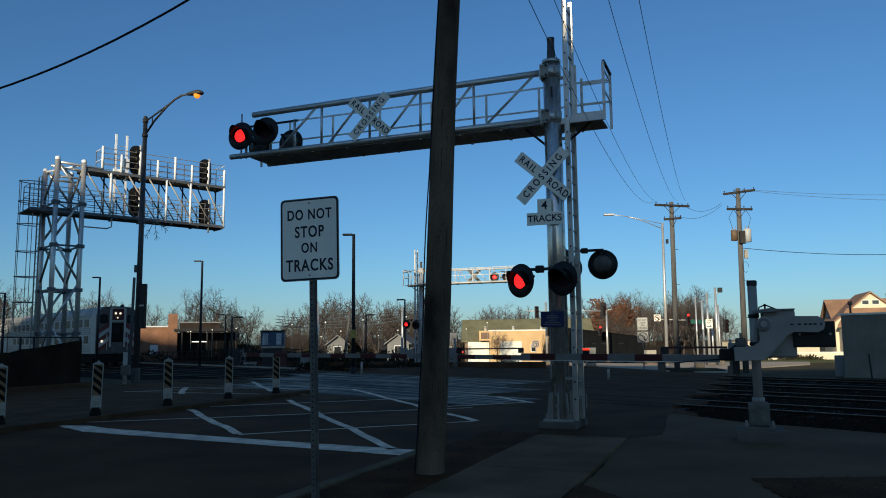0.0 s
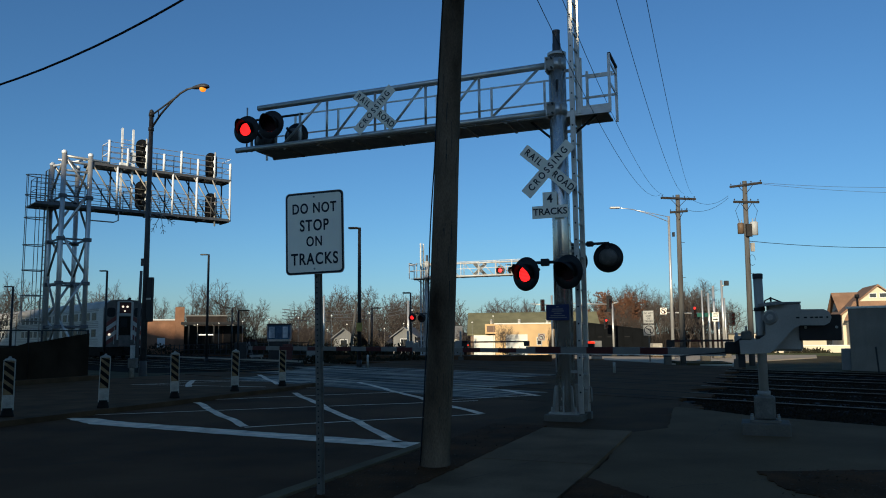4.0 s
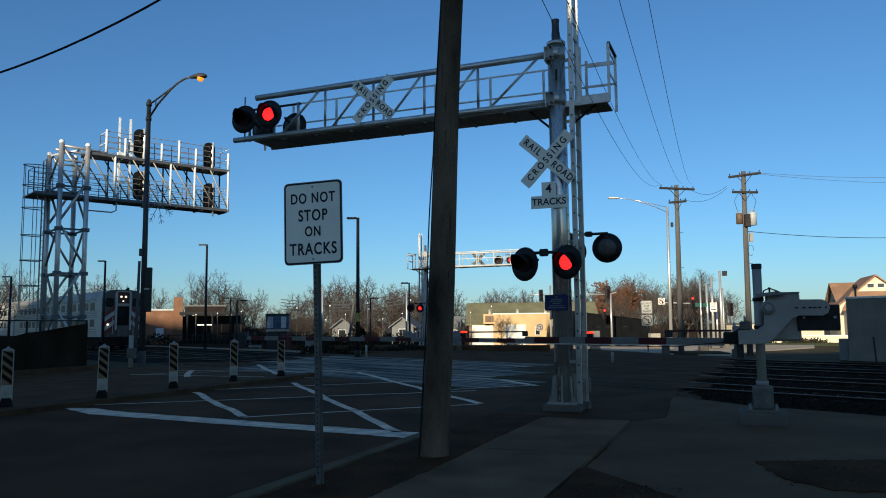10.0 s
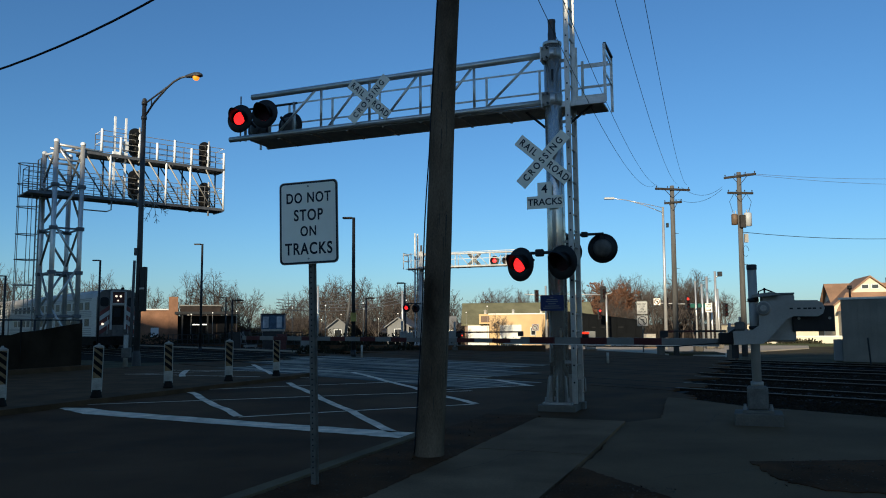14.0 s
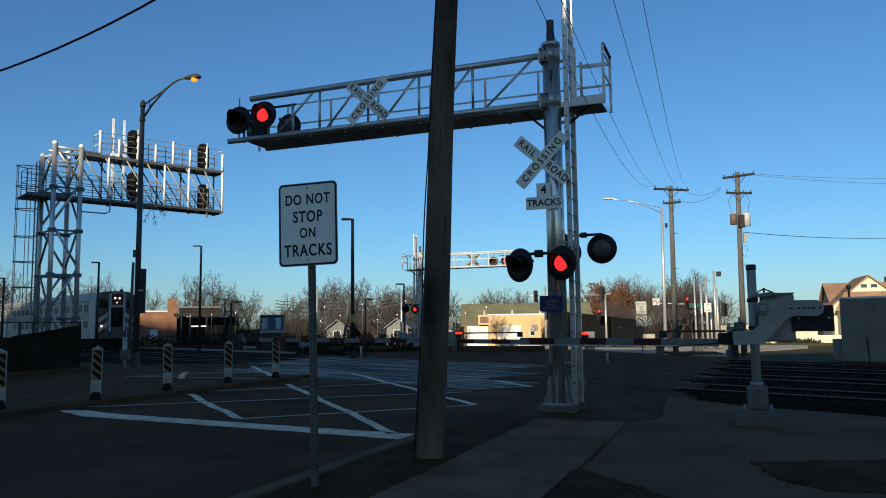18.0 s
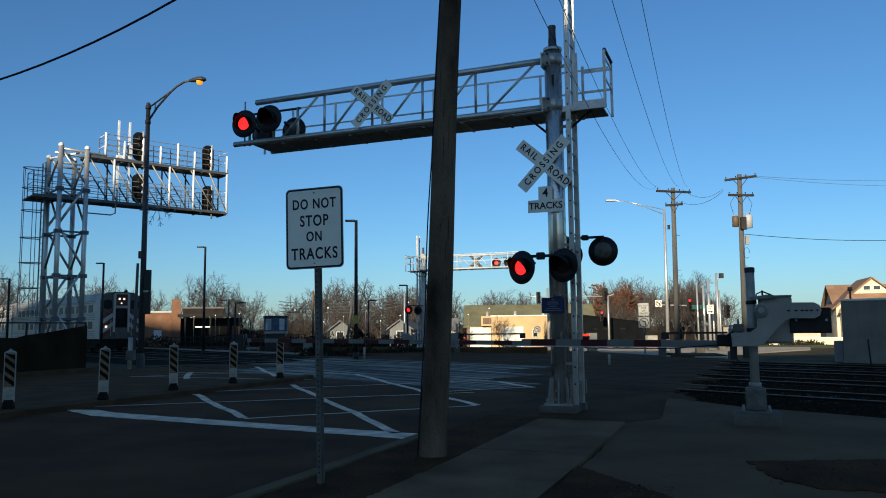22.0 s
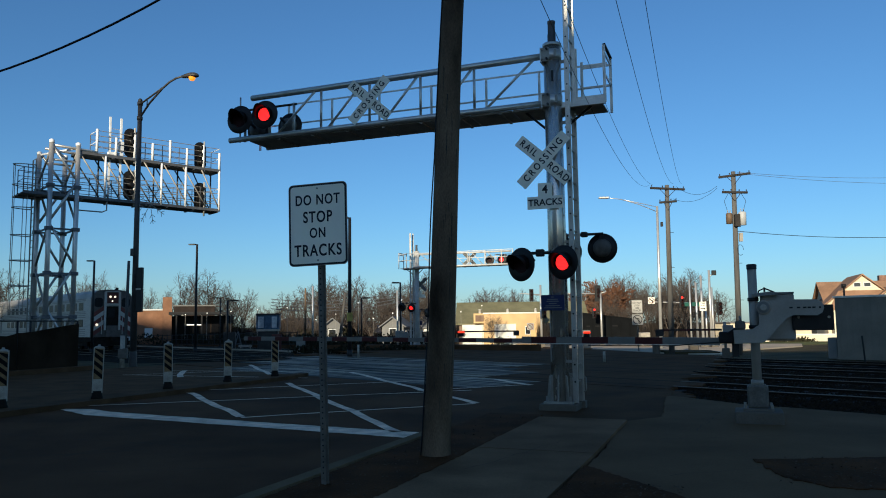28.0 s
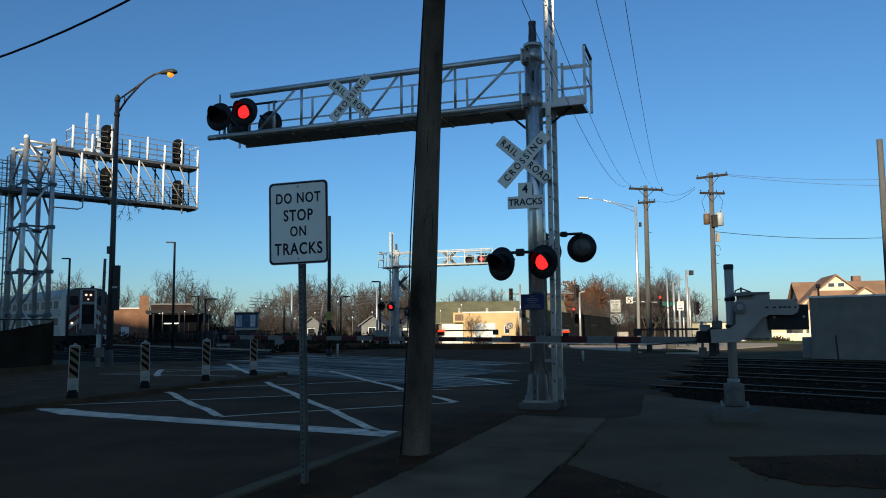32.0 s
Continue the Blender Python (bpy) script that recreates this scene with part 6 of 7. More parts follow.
for k in range(15):
    part("wall_rib", bx(B(), (0.12 + k * 0.232, -0.004, 1.22), (0.05, 0.012, 2.3)), CORR, eh)
for k in range(9):
    part("wall_rib", bx(B(), (-0.012, 0.15 + k * 0.235, 1.22), (0.025, 0.03, 2.3)), CORR, eh)
part("side_cabinet", bx(B(), (-0.28, 0.5, 0.42), (0.36, 0.5, 0.84)), GREY_PAINT, eh, "low grey cabinet", 0.02)
part("roof_pipe", tb(B(), (0.3, 0.2, 2.4), (0.3, 0.2, 2.85), 0.04, seg=8), DARK_METAL, eh)
part("pipe_cap", tb(B(), (0.3, 0.2, 2.80), (0.3, 0.2, 2.95), 0.09, seg=8), DARK_METAL, eh)
part("sill", bx(B(), (1.75, 1.1, 0.03), (3.56, 2.26, 0.08)), CORR, eh)
single("marker_stake", tb(B(), (0, 0, 0), (-0.06, 0, 0.95), 0.03, seg=6), DARK_METAL, "dark leaning marker stake beside the tracks", "stake", pose(14.6, 27.4, 0))

# ---- dark roll-off container ----
# Dark grey steel, lowered to near black to hold the trailer's shade.
CONT = material("shade_dark_container", (0.007, 0.0075, 0.008), 0.7, vary=0.2, scale=1.2, grain=20, spec=0.04)
ct = thing("steel_container", pose(9.75, 69.8, gz(70), 0, 0, 4), "long dark grey steel trailer across the tracks", "trailer")
side = Matrix(((1, 0, 0, 0), (0, 0, -1, 0), (0, 1, 0, 0), (0, 0, 0, 1)))
part("body", prism(B(), [(0, 0.75), (7.1, 0.75), (7.1, 2.29), (0, 3.16)], -2.4, 0.0, side), CONT, ct)
part("top_rim", prism(B(), [(-0.05, 3.11), (7.15, 2.23), (7.15, 2.35), (-0.05, 3.23)], 0.0, 0.06, side), CONT, ct)
part("sill", bx(B(), (3.55, -0.03, 0.80), (7.15, 0.06, 0.16)), CONT, ct)
for k in range(8):
    x = 0.25 + k * 0.86
    part("side_post", bx(B(), (x, -0.02, (0.85 + 3.08 - x * 0.123) / 2), (0.07, 0.04, 3.08 - x * 0.123 - 0.85)), CONT, ct)
for x, w_ in ((2.4, 0.35), (3.5, 0.9), (4.9, 0.5)):
    part("marking", bx(B(), (x, -0.045, 1.75), (w_, 0.008, 0.10)), BLACK_PAINT, ct)
for x in (0.6, 1.7, 5.3):
    part("wheel", disc(B(), (x, 0.25, 0.45), (0, 1, 0), 0.45, 0.25, 16), RUBBER, ct)
part("landing_leg", bx(B(), (4.4, 0.3, 0.4), (0.12, 0.12, 0.8)), CONT, ct)

# ---- houses and shops ----
SHOP_TAN = material("tan_stucco", (0.60, 0.39, 0.19), 0.9, vary=0.12, scale=0.6, grain=20, bump=0.2)
SHOP_CREAM = material("cream_panel", (0.76, 0.71, 0.60), 0.8, vary=0.1, scale=0.8, grain=20)
SHOP_BROWN = material("brown_brick_front", (0.20, 0.13, 0.09), 0.9, vary=0.2, scale=1, grain=12)
SHINGLE_GREEN = material("weathered_green_shingle", (0.17, 0.155, 0.085), 0.9, vary=0.22, scale=0.8, grain=9, bump=0.4)
SHINGLE_TAN = material("brown_shingle", (0.30, 0.17, 0.10), 0.9, vary=0.2, scale=0.8, grain=9, bump=0.4)
SHINGLE_GREY = material("grey_shingle", (0.17, 0.165, 0.16), 0.9, vary=0.2, scale=0.8, grain=9, bump=0.4)
CREAM_SIDING = material("cream_siding", (0.66, 0.56, 0.40), 0.8, vary=0.08, scale=0.7, grain=20)
WHITE_SIDING = material("white_siding", (0.68, 0.66, 0.62), 0.8, vary=0.08, scale=0.7, grain=20)
DEPOT_BRICK = material("orange_brick", (0.25, 0.125, 0.070), 0.9, vary=0.22, scale=1.2, grain=14, bump=0.3)


def gable(bm, x0, x1, y0, y1, z0, z1, over=0.35, th=0.14):
    """A ridge roof along x: two slopes with thickness."""
    ym = (y0 + y1) / 2
    for ya, yb in ((y0 - over, ym), (y1 + over, ym)):
        k = (z1 - z0) / (ym - y0)
        za = z0 - over * k
        vs = [bm.verts.new(p) for p in ((x0 - over, ya, za), (x1 + over, ya, za), (x1 + over, yb, z1), (x0 - over, yb, z1), (x0 - over, ya, za + th), (x1 + over, ya, za + th), (x1 + over, yb, z1 + th), (x0 - over, yb, z1 + th))]
        for f in ((0, 1, 2, 3), (7, 6, 5, 4), (0, 4, 5, 1), (1, 5, 6, 2), (2, 6, 7, 3), (3, 7, 4, 0)):
            bm.faces.new([vs[i] for i in f])
    return bm


def gable_wall(bm, x0, x1, y0, y1, z0, z1, z2):
    """A house body with gable ends at x0 and x1."""
    ym = (y0 + y1) / 2
    a = [bm.verts.new((x0, y, z)) for y, z in ((y0, z0), (y1, z0), (y1, z1), (ym, z2), (y0, z1))]
    b = [bm.verts.new((x1, y, z)) for y, z in ((y0, z0), (y1, z0), (y1, z1), (ym, z2), (y0, z1))]
    bm.faces.new(a), bm.faces.new(b[::-1])
    for i in range(5):
        bm.faces.new((a[i], b[i], b[(i + 1) % 5], a[(i + 1) % 5]))
    return bm


def window(parent, x, y, z, w, h, axis="y", mat=None):
    s = (w, 0.08, h) if axis == "y" else (0.08, w, h)
    f = part("window", bx(B(), (x, y, z), s), WHITE_SIDING, parent, "white window frame")
    o = (0, -0.045, 0) if axis == "y" else (-0.045, 0, 0)
    part("pane", bx(B(), (x + o[0], y + o[1], z), (w - 0.14, 0.01, h - 0.14) if axis == "y" else (0.01, w - 0.14, h - 0.14)), mat or WINDOW_DARK, f)
    return f


def house(m, w, d, eave, ridge, wall, roof, label):
    t = thing("house", m, label, "house", "houses beyond the tracks")
    part("wall", gable_wall(B(), -w / 2, w / 2, -d / 2, d / 2, -0.4, eave, ridge), wall, t)
    part("roof", gable(B(), -w / 2, w / 2, -d / 2, d / 2, eave, ridge), roof, t)
    for x in (-w * 0.3, 0.0, w * 0.3):
        window(t, x, -d / 2 - 0.02, eave - 1.1, 0.9, 1.2)
    window(t, -w / 2 - 0.02, 0, eave - 0.9, 0.9, 1.2, "x")
    return t


# the tan shop under a long green roof
shop = thing("shop_building", pose(8.0, 92.0, gz(90), 0, 0, -2), "tan stucco shop with a long weathered green roof", "shop")
part("wall", gable_wall(B(), -7.4, 7.2, -4.0, 5.0, 0, 2.5, 4.85), SHOP_BROWN, shop)
part("roof", gable(B(), -7.4, 7.2, -4.0, 5.0, 2.5, 4.85, 0.4), SHINGLE_GREEN, shop, "weathered green shingle roof")
part("front_block", bx(B(), (-1.3, -5.2, 1.75), (6.5, 3.4, 3.5)), SHOP_TAN, shop, "flat-roofed tan front")
part("parapet", bx(B(), (-1.3, -5.2, 3.55), (6.7, 3.6, 0.14)), SHOP_CREAM, shop)
part("side_block", bx(B(), (-5.8, -4.6, 1.15), (2.4, 2.2, 2.3)), SHOP_CREAM, shop, "low cream annex")
part("sign_panel", bx(B(), (-4.9, -5.2, 3.0), (1.6, 2.4, 1.1)), SHOP_TAN, shop)
part("sign_board", bx(B(), (-4.9, -6.43, 3.0), (1.2, 0.05, 0.7)), SHOP_BROWN, shop, "brown sign board")
part("garage_door", bx(B(), (-2.2, -6.93, 1.2), (2.4, 0.06, 2.3)), SHOP_CREAM, shop, "white roll-up door")
part("entrance", bx(B(), (3.3, -5.2, 1.2), (2.4, 3.0, 2.4)), WINDOW_DARK, shop, "dark glass entrance")
window(shop, 0.3, -6.93, 1.6, 0.6, 0.9)
for k in range(3):
    part("roof_vent", lathe(B(), [(0.15, 0), (0.15, 0.4), (0.22, 0.42), (0, 0.5)], pose(-5 + 3.2 * k, -4.2, 3.6), 8), ALUMINIUM, shop)

# brown-roofed cream house by the equipment house
hs = thing("house", pose(42.2, 82.6, gz(82), 0, 0, -16), "cream house with brown shingle roofs and twin gables", "house", "houses beyond the tracks")
part("wall", gable_wall(B(), -2.5, 14.0, -4.0, 4.0, 0, 3.8, 6.2), CREAM_SIDING, hs)
part("roof", gable(B(), -2.5, 14.0, -4.0, 4.0, 3.8, 6.2, 0.45), SHINGLE_TAN, hs, "brown shingle roof")
q = Matrix.Rotation(-math.pi / 2, 4, "Z")
for cx, wid, ez, rz_, out in ((0.2, 6.6, 3.9, 6.65, 6.4), (2.5, 4.6, 3.6, 5.3, 7.6)):
    bm = gable_wall(B(), 0.0, out, -wid / 2, wid / 2, 0, ez, rz_)
    bm.transform(Matrix.Translation((cx, 0, 0)) @ q)
    part("gable_wing", bm, CREAM_SIDING, hs)
    bm = gable(B(), 0.0, out, -wid / 2, wid / 2, ez, rz_, 0.4)
    bm.transform(Matrix.Translation((cx, 0, 0)) @ q)
    part("gable_roof", bm, SHINGLE_TAN, hs)
    for k in (-0.45, 0.45):
        window(hs, cx + k, -out - 0.03, rz_ - 0.95 if out < 7 else 3.9, 0.7, 0.5)
part("chimney", bx(B(), (3.6, 0.3, 6.4), (0.8, 0.8, 1.0)), BRICK_PLAIN, hs)
for k in range(3):
    window(hs, -2.82, -2.4 + 2.2 * k, 2.6, 0.9, 1.3, "x")
bm = B()
vs = [bm.verts.new(p) for p in ((-3.2, -8.2, 3.4), (4.2, -8.2, 3.4), (3.0, -6.5, 5.15), (-2.0, -6.5, 5.15), (-3.2, -8.2, 3.25), (4.2, -8.2, 3.25), (3.0, -6.5, 5.0), (-2.0, -6.5, 5.0))]
for f in ((0, 1, 2, 3), (7, 6, 5, 4), (0, 4, 5, 1), (1, 5, 6, 2), (2, 6, 7, 3), (3, 7, 4, 0)):
    bm.faces.new([vs[i] for i in f])
part("pent_roof", bm, SHINGLE_TAN, hs)
part("front_room", bx(B(), (0.5, -7.2, 1.65), (6.6, 1.6, 3.3)), CREAM_SIDING, hs)
part("porch_roof", bx(B(), (-0.6, -5.2, 2.7), (4.0, 2.2, 0.15)), SHINGLE_TAN, hs)
for k in range(3):
    part("porch_post", bx(B(), (-2.4 + 1.8 * k, -6.1, 1.35), (0.15, 0.15, 2.7)), CREAM_SIDING, hs)
ws = thing("low_building", pose(32, 80, gz(80), 0, 0, 10), "low white sunlit building beyond the street", "building")
part("wall", bx(B(), (0, 0, 1.0), (9.0, 3, 2.0)), CREAM_SIDING, ws)
part("roof", bx(B(), (0, 0, 2.06), (9.3, 3.3, 0.12)), SHINGLE_GREY, ws)

GREY_SIDING = material("grey_siding", (0.17, 0.165, 0.155), 0.8, vary=0.2, scale=0.7, grain=20)
HOUSES = ((-14.8, 91.6, 5.0, 2.3, 2.3, 3.2, GREY_SIDING, SHINGLE_GREY, 100), (-6.75, 89.3, 5.0, 2.5, 2.3, 3.2, GREY_SIDING, SHINGLE_GREY, 82), (-13.3, 114, 7, 5, 1.8, 3.3, GREY_SIDING, SHINGLE_GREY, 80), (-23.2, 112.4, 8, 5, 2.2, 3.8, SHOP_BROWN, SHINGLE_GREY, 75), (-1.5, 118, 7, 6, 1.9, 3.5, GREY_SIDING, SHINGLE_GREY, 85), (-2.6, 95, 3.5, 4, 2.2, 3.4, SHOP_CREAM, SHINGLE_GREY, 0))
for x, y, w, d, e, r, wall, roof, rz in HOUSES:
    house(pose(x, y, gz(y), 0, 0, rz), w, d, e, r, wall, roof, "small pale house with a grey shingle roof")

# ---- depot and station on the left ----
UNLIT_GLASS = material("unlit_station_glass", (0.006, 0.006, 0.007), 0.3, vary=0.2, bump=0.0, spec=0.08)
DARK_BRICK = material("dark_brown_brick", (0.028, 0.019, 0.015), 0.9, vary=0.3, scale=1.4, grain=16, bump=0.3)
dp = thing("station_building", pose(-32.2, 86.0, gz(86), 0, 0, 20), "orange brick station with chimney and long dark canopy", "station")
part("wall", bx(B(), (-2.7, -1, 2.1), (4.6, 6, 4.2)), DEPOT_BRICK, dp, "orange brick wing")
part("coping", bx(B(), (-2.7, -1, 4.26), (4.8, 6.2, 0.14)), WHITE_SIDING, dp)
part("chimney", bx(B(), (-0.35, -4.2, 2.8), (0.95, 0.9, 5.6)), DEPOT_BRICK, dp, "tall brick chimney")
part("long_wing", bx(B(), (3.2, 0.5, 1.8), (6.6, 5, 3.6)), DARK_BRICK, dp, "dark brown brick wing")
part("rear_hall", bx(B(), (2.6, 6.0, 2.45), (4.6, 4.5, 4.9)), DARK_BRICK, dp, "dark brick hall behind")
part("hall_coping", bx(B(), (2.6, 6.0, 4.9), (4.8, 4.7, 0.14)), GREY_PAINT, dp)
part("canopy", bx(B(), (3.2, -3.2, 3.85), (6.8, 3.8, 0.3)), DARK_METAL, dp, "dark flat canopy")
for k in range(3):
    part("canopy_post", bx(B(), (0.6 + 2.6 * k, -4.8, 2.0), (0.16, 0.16, 4.0)), DARK_METAL, dp)
    part("canopy_lamp", disc(B(), (1.2 + 2.0 * k, -4.2, 3.66), (0, 0, 1), 0.10, 0.05, 10), LED_WHITE, dp, "lit canopy lamp")
for k in range(3):
    part("window", bx(B(), (1.1 + 2.1 * k, -2.03, 1.95), (1.95, 0.06, 3.2)), UNLIT_GLASS, dp)
part("lit_window", bx(B(), (2.4, -4.9, 2.6), (1.5, 0.06, 0.12)), GLOBE_WHITE, dp, "lit white sign strip")
window(dp, -4.4, -4.02, 2.2, 0.9, 2.4, mat=WHITE_SIDING)
window(dp, -2.2, -4.02, 1.8, 0.8, 1.0, mat=WHITE_SIDING)
# platform with lamps
single("station_platform", strip(B(), -120, -30, 31.5, 35.0, -0.1, 0.45, RAIL_M, 10), ASPHALT, "long low concrete station platform", "platform", kind="structure")
for k in range(10):
    p = rail(42 + 5.2 * k, 34.0)
    t = thing("platform_lamp", pose(p.x, p.y, gz(p.y) + 0.5), "slim platform lamp with a lit white globe", "lamp post", "platform lamps")
    part("pole", tb(B(), (0, 0, 0), (0, 0, 3.0), 0.022, seg=6), GALV_DULL, t)
    part("globe", lathe(B(), [(0, -0.06), (0.04, -0.04), (0.06, 0), (0.04, 0.04), (0, 0.06)], pose(0, 0, 3.1), 8), GLOBE_WHITE, t, "lit globe")
for i in range(9):
    x, y = -14 + i * 2.05 + random.uniform(-0.5, 0.5), 74 + random.uniform(-3, 3)
    t = thing("string_lamp", pose(x, y, gz(y)), "thin post with a small lit lamp", "lamp post", "small lamps by the platform")
    part("pole", tb(B(), (0, 0, 0), (0, 0, 2.7 + 0.5 * (i % 3)), 0.014, seg=5), GALV_DULL, t)
    part("globe", lathe(B(), [(0, -0.06), (0.06, 0), (0, 0.06)], pose(0, 0, 2.8 + 0.5 * (i % 3)), 8), GLOBE_WHITE, t, "lit globe")
# blue mural shelter
BLUE_PANEL = material("blue_mural_panel", (0.05, 0.07, 0.10), 0.5, vary=0.4, scale=2.2, grain=8, bump=0.02, tint=(0.06, 0.10, 0.15))
KIOSK_PALE = material("pale_mural", (0.34, 0.36, 0.38), 0.5, vary=0.3, scale=2, tint=(0.52, 0.50, 0.47), bump=0.02)
ks = thing("shelter_kiosk", pose(-14.25, 58.0, gz(58) + 0.32, 0, 0, 8), "blue and white mural kiosk beside the platform", "kiosk")
part("wall", prism(B(), rounded(1.75, 1.4, 0.25), 1.38, 2.42), BLUE_PANEL, ks)
part("roof", prism(B(), rounded(1.85, 1.5, 0.28), 2.42, 2.55), DARK_METAL, ks)
for x, w_ in ((-0.50, 0.42), (0.02, 0.40), (0.50, 0.38)):
    part("panel", bx(B(), (x, -0.715, 1.90), (w_, 0.03, 0.84)), BLUE_PANEL if x == 0.02 else KIOSK_PALE, ks, "blue mural panel" if x == 0.02 else "pale mural panel")
part("skirt", prism(B(), rounded(1.70, 1.35, 0.25), 1.22, 1.38), WHITE_PLASTIC, ks, "white skirt band")
part("base", prism(B(), rounded(1.5, 1.2, 0.2), -0.40, 1.22), DARK_METAL, ks)

# fence of the platform, thin dark pickets
pf = thing("platform_fence", Matrix(), "dark metal railing along the platform", "fence")
for k in range(45):
    p = rail(52 + 1.2 * k, 31.6)
    part("fence_post", bx(B(), (p.x, p.y, gz(p.y) + 0.75), (0.07, 0.07, 1.5)), DARK_METAL, pf)
for z in (0.5, 0.95, 1.4):
    part("rail_bar", strip(B(), -106, -52, 31.57, 31.63, z, z + 0.06, RAIL_M, 8), DARK_METAL, pf)
# hedges
LEAF_DARK = material("dark_hedge", (0.032, 0.030, 0.018), 0.9, vary=0.5, scale=6, grain=20, bump=0.8, spec=0.05)


def hedge(p, q, h, dpt, label):
    rng = random.Random(int(p[0] * 31 + q[1]))
    p, q = Vector((*p, 0)), Vector((*q, 0))
    bm = B()
    L = (q - p).length
    for i in range(int(L * 150)):
        k = rng.random()
        c = p.lerp(q, k) + Vector((rng.uniform(-dpt, dpt), rng.uniform(-dpt, dpt), 0))
        c.z = gz(c.y) + rng.uniform(0.05, h * (0.75 + 0.25 * math.sin(k * 19)))
        s = rng.uniform(0.04, 0.11)
        e = Euler((rng.uniform(0, 3), rng.uniform(0, 3), rng.uniform(0, 3))).to_matrix()
        vs = [bm.verts.new(c + e @ Vector(v) * s) for v in ((-1, -0.6, 0), (1, -0.6, 0), (1, 0.6, 0.2), (-1, 0.6, 0.2))]
        bm.faces.new(vs)
    return single("hedge", bm, LEAF_DARK, label, "hedge")


hedge((-12, 60), (-1, 56), 1.1, 0.6, "low dark evergreen hedge by the platform")
hedge((-20, 69), (-10, 64), 1.2, 0.6, "low dark evergreen hedge by the platform")
# Added dark strip that stands in for shade on the lower station wall.
hedge((-37.5, 78.0), (-24.0, 80.5), 1.7, 0.6, "dark hedge added for the shade low on the station")
hedge((-24.0, 80.0), (-17.5, 79.0), 2.6, 0.8, "tall dark evergreen shrubs beside the station")
hedge((-17.2, 84.0), (-10.5, 84.0), 2.1, 0.7, "dark evergreen shrubs before the pale houses")
hedge((30.5, 74.2), (34.0, 73.3), 0.55, 0.35, "clipped low hedge in front of the white building")
hedge((-9.6, 45.8), (-1.4, 46.8), 0.55, 0.5, "low dark planting bed by the far kerb")
hedge((3.9, 82.5), (6.0, 82.4), 0.9, 0.5, "small clipped bush by the shop")

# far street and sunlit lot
# Sunlight is put into this pale colour, and the patch follows the sunlit ground.
SUNNY_CONC = material("sunlit_street_concrete", (0.46, 0.37, 0.27), 0.85, vary=0.15, scale=0.4, grain=30, spec=0.02)
bm = B()
edge = ((12.2, 35.4), (10.5, 42.2), (9.0, 54.0), (6.2, 80.0), (16.0, 79.0), (29.2, 65.0), (24.6, 54.6), (14.4, 42.0), (13.2, 37.0))
lo = [bm.verts.new((x, y, gz(y) - 0.1)) for x, y in edge]
hi = [bm.verts.new((x, y, gz(y) + 0.02)) for x, y in edge]
bm.faces.new(hi), bm.faces.new(lo[::-1])
for i in range(len(edge)):
    j = (i + 1) % len(edge)
    bm.faces.new((lo[i], lo[j], hi[j], hi[i]))
bmesh.ops.recalc_face_normals(bm, faces=bm.faces)
single("far_street", bm, SUNNY_CONC, "concrete street beyond the tracks, paled where sun falls", "road", kind="structure")
single("far_lawn", prism(B(), [(10.9, 38.2), (13.0, 37.7), (13.4, 40.6), (11.0, 41.4)], -0.3, gz(38) + 0.08), GRASS_GROUND, "small grass verge by the far street", "lawn", kind="structure")
# concrete bollard and block near the far poles
single("bollard", lathe(B(), [(0.19, 0), (0.19, 0.5), (0.14, 0.7), (0.0, 0.78)], seg=12), FOUNDATION, "squat concrete bollard beside a utility pole", "bollard", pose(9.75, 37.2, -0.05))
single("concrete_block", bx(B(), (0, 0, 0.35), (0.45, 0.45, 0.75)), FOUNDATION, "square concrete block beside the tracks", "block", pose(12.9, 41.6, -0.12), bevel=0.05)
# small white stake by the crossing
single("marker_stake", tb(B(), (0, 0, 0), (0, 0, 0.42), 0.05, seg=8), WHITE_PLASTIC, "short white marker stake in the road", "stake", pose(5.72, 29.44, 0.0))
single("marker_stake", tb(B(), (0, 0, 0), (0, 0, 0.62), 0.05, seg=8), WHITE_PLASTIC, "short white marker stake in the road", "stake", pose(-4.6, 36.0, 0.0))


# ---- foot gates and far gate beyond the tracks ----
def foot_gate(x, y, turn, length, label, arm_z=1.05, mast=1.6):
    t = thing("foot_gate", pose(x, y, gz(y), 0, 0, turn), label, "crossing gate", "far crossing gates")
    part("base", bx(B(), (0, 0, 0.2), (0.3, 0.3, 0.42)), FOUNDATION, t, "", 0.02)
    part("mast", tb(B(), (0, 0, 0.4), (0, 0, mast), 0.06, seg=10), GALV_DULL, t)
    part("machine_housing", bx(B(), (-0.12, 0.0, 1.05), (0.42, 0.36, 0.62)), GREY_PAINT, t, "grey gate machine", 0.03)
    part("counterweight", bx(B(), (-0.52, 0.0, 1.1), (0.42, 0.3, 0.30)), GREY_PAINT, t, "", 0.02)
    x_, i = 0.12, 0
    while x_ < length - 0.01:
        x1 = min(x_ + 0.42, length)
        part("arm_segment", bx(B(), ((x_ + x1) / 2, 0, arm_z), (x1 - x_, 0.04, 0.085)), ARM_RED if i % 2 else DARK_METAL, t)
        x_, i = x1, i + 1
    part("arm_tip", bx(B(), (length - 0.12, 0, arm_z - 0.12), (0.34, 0.05, 0.3)), DARK_METAL, t)
    return t


foot_gate(-0.29, 45.76, -2, 4.05, "small grey gate with a lowered dark arm beside the far walk", 1.26, 1.9)
foot_gate(11.25, 31.9, 163, 2.75, "small grey gate with a lowered dark arm beside the tracks", 1.17, 1.5)
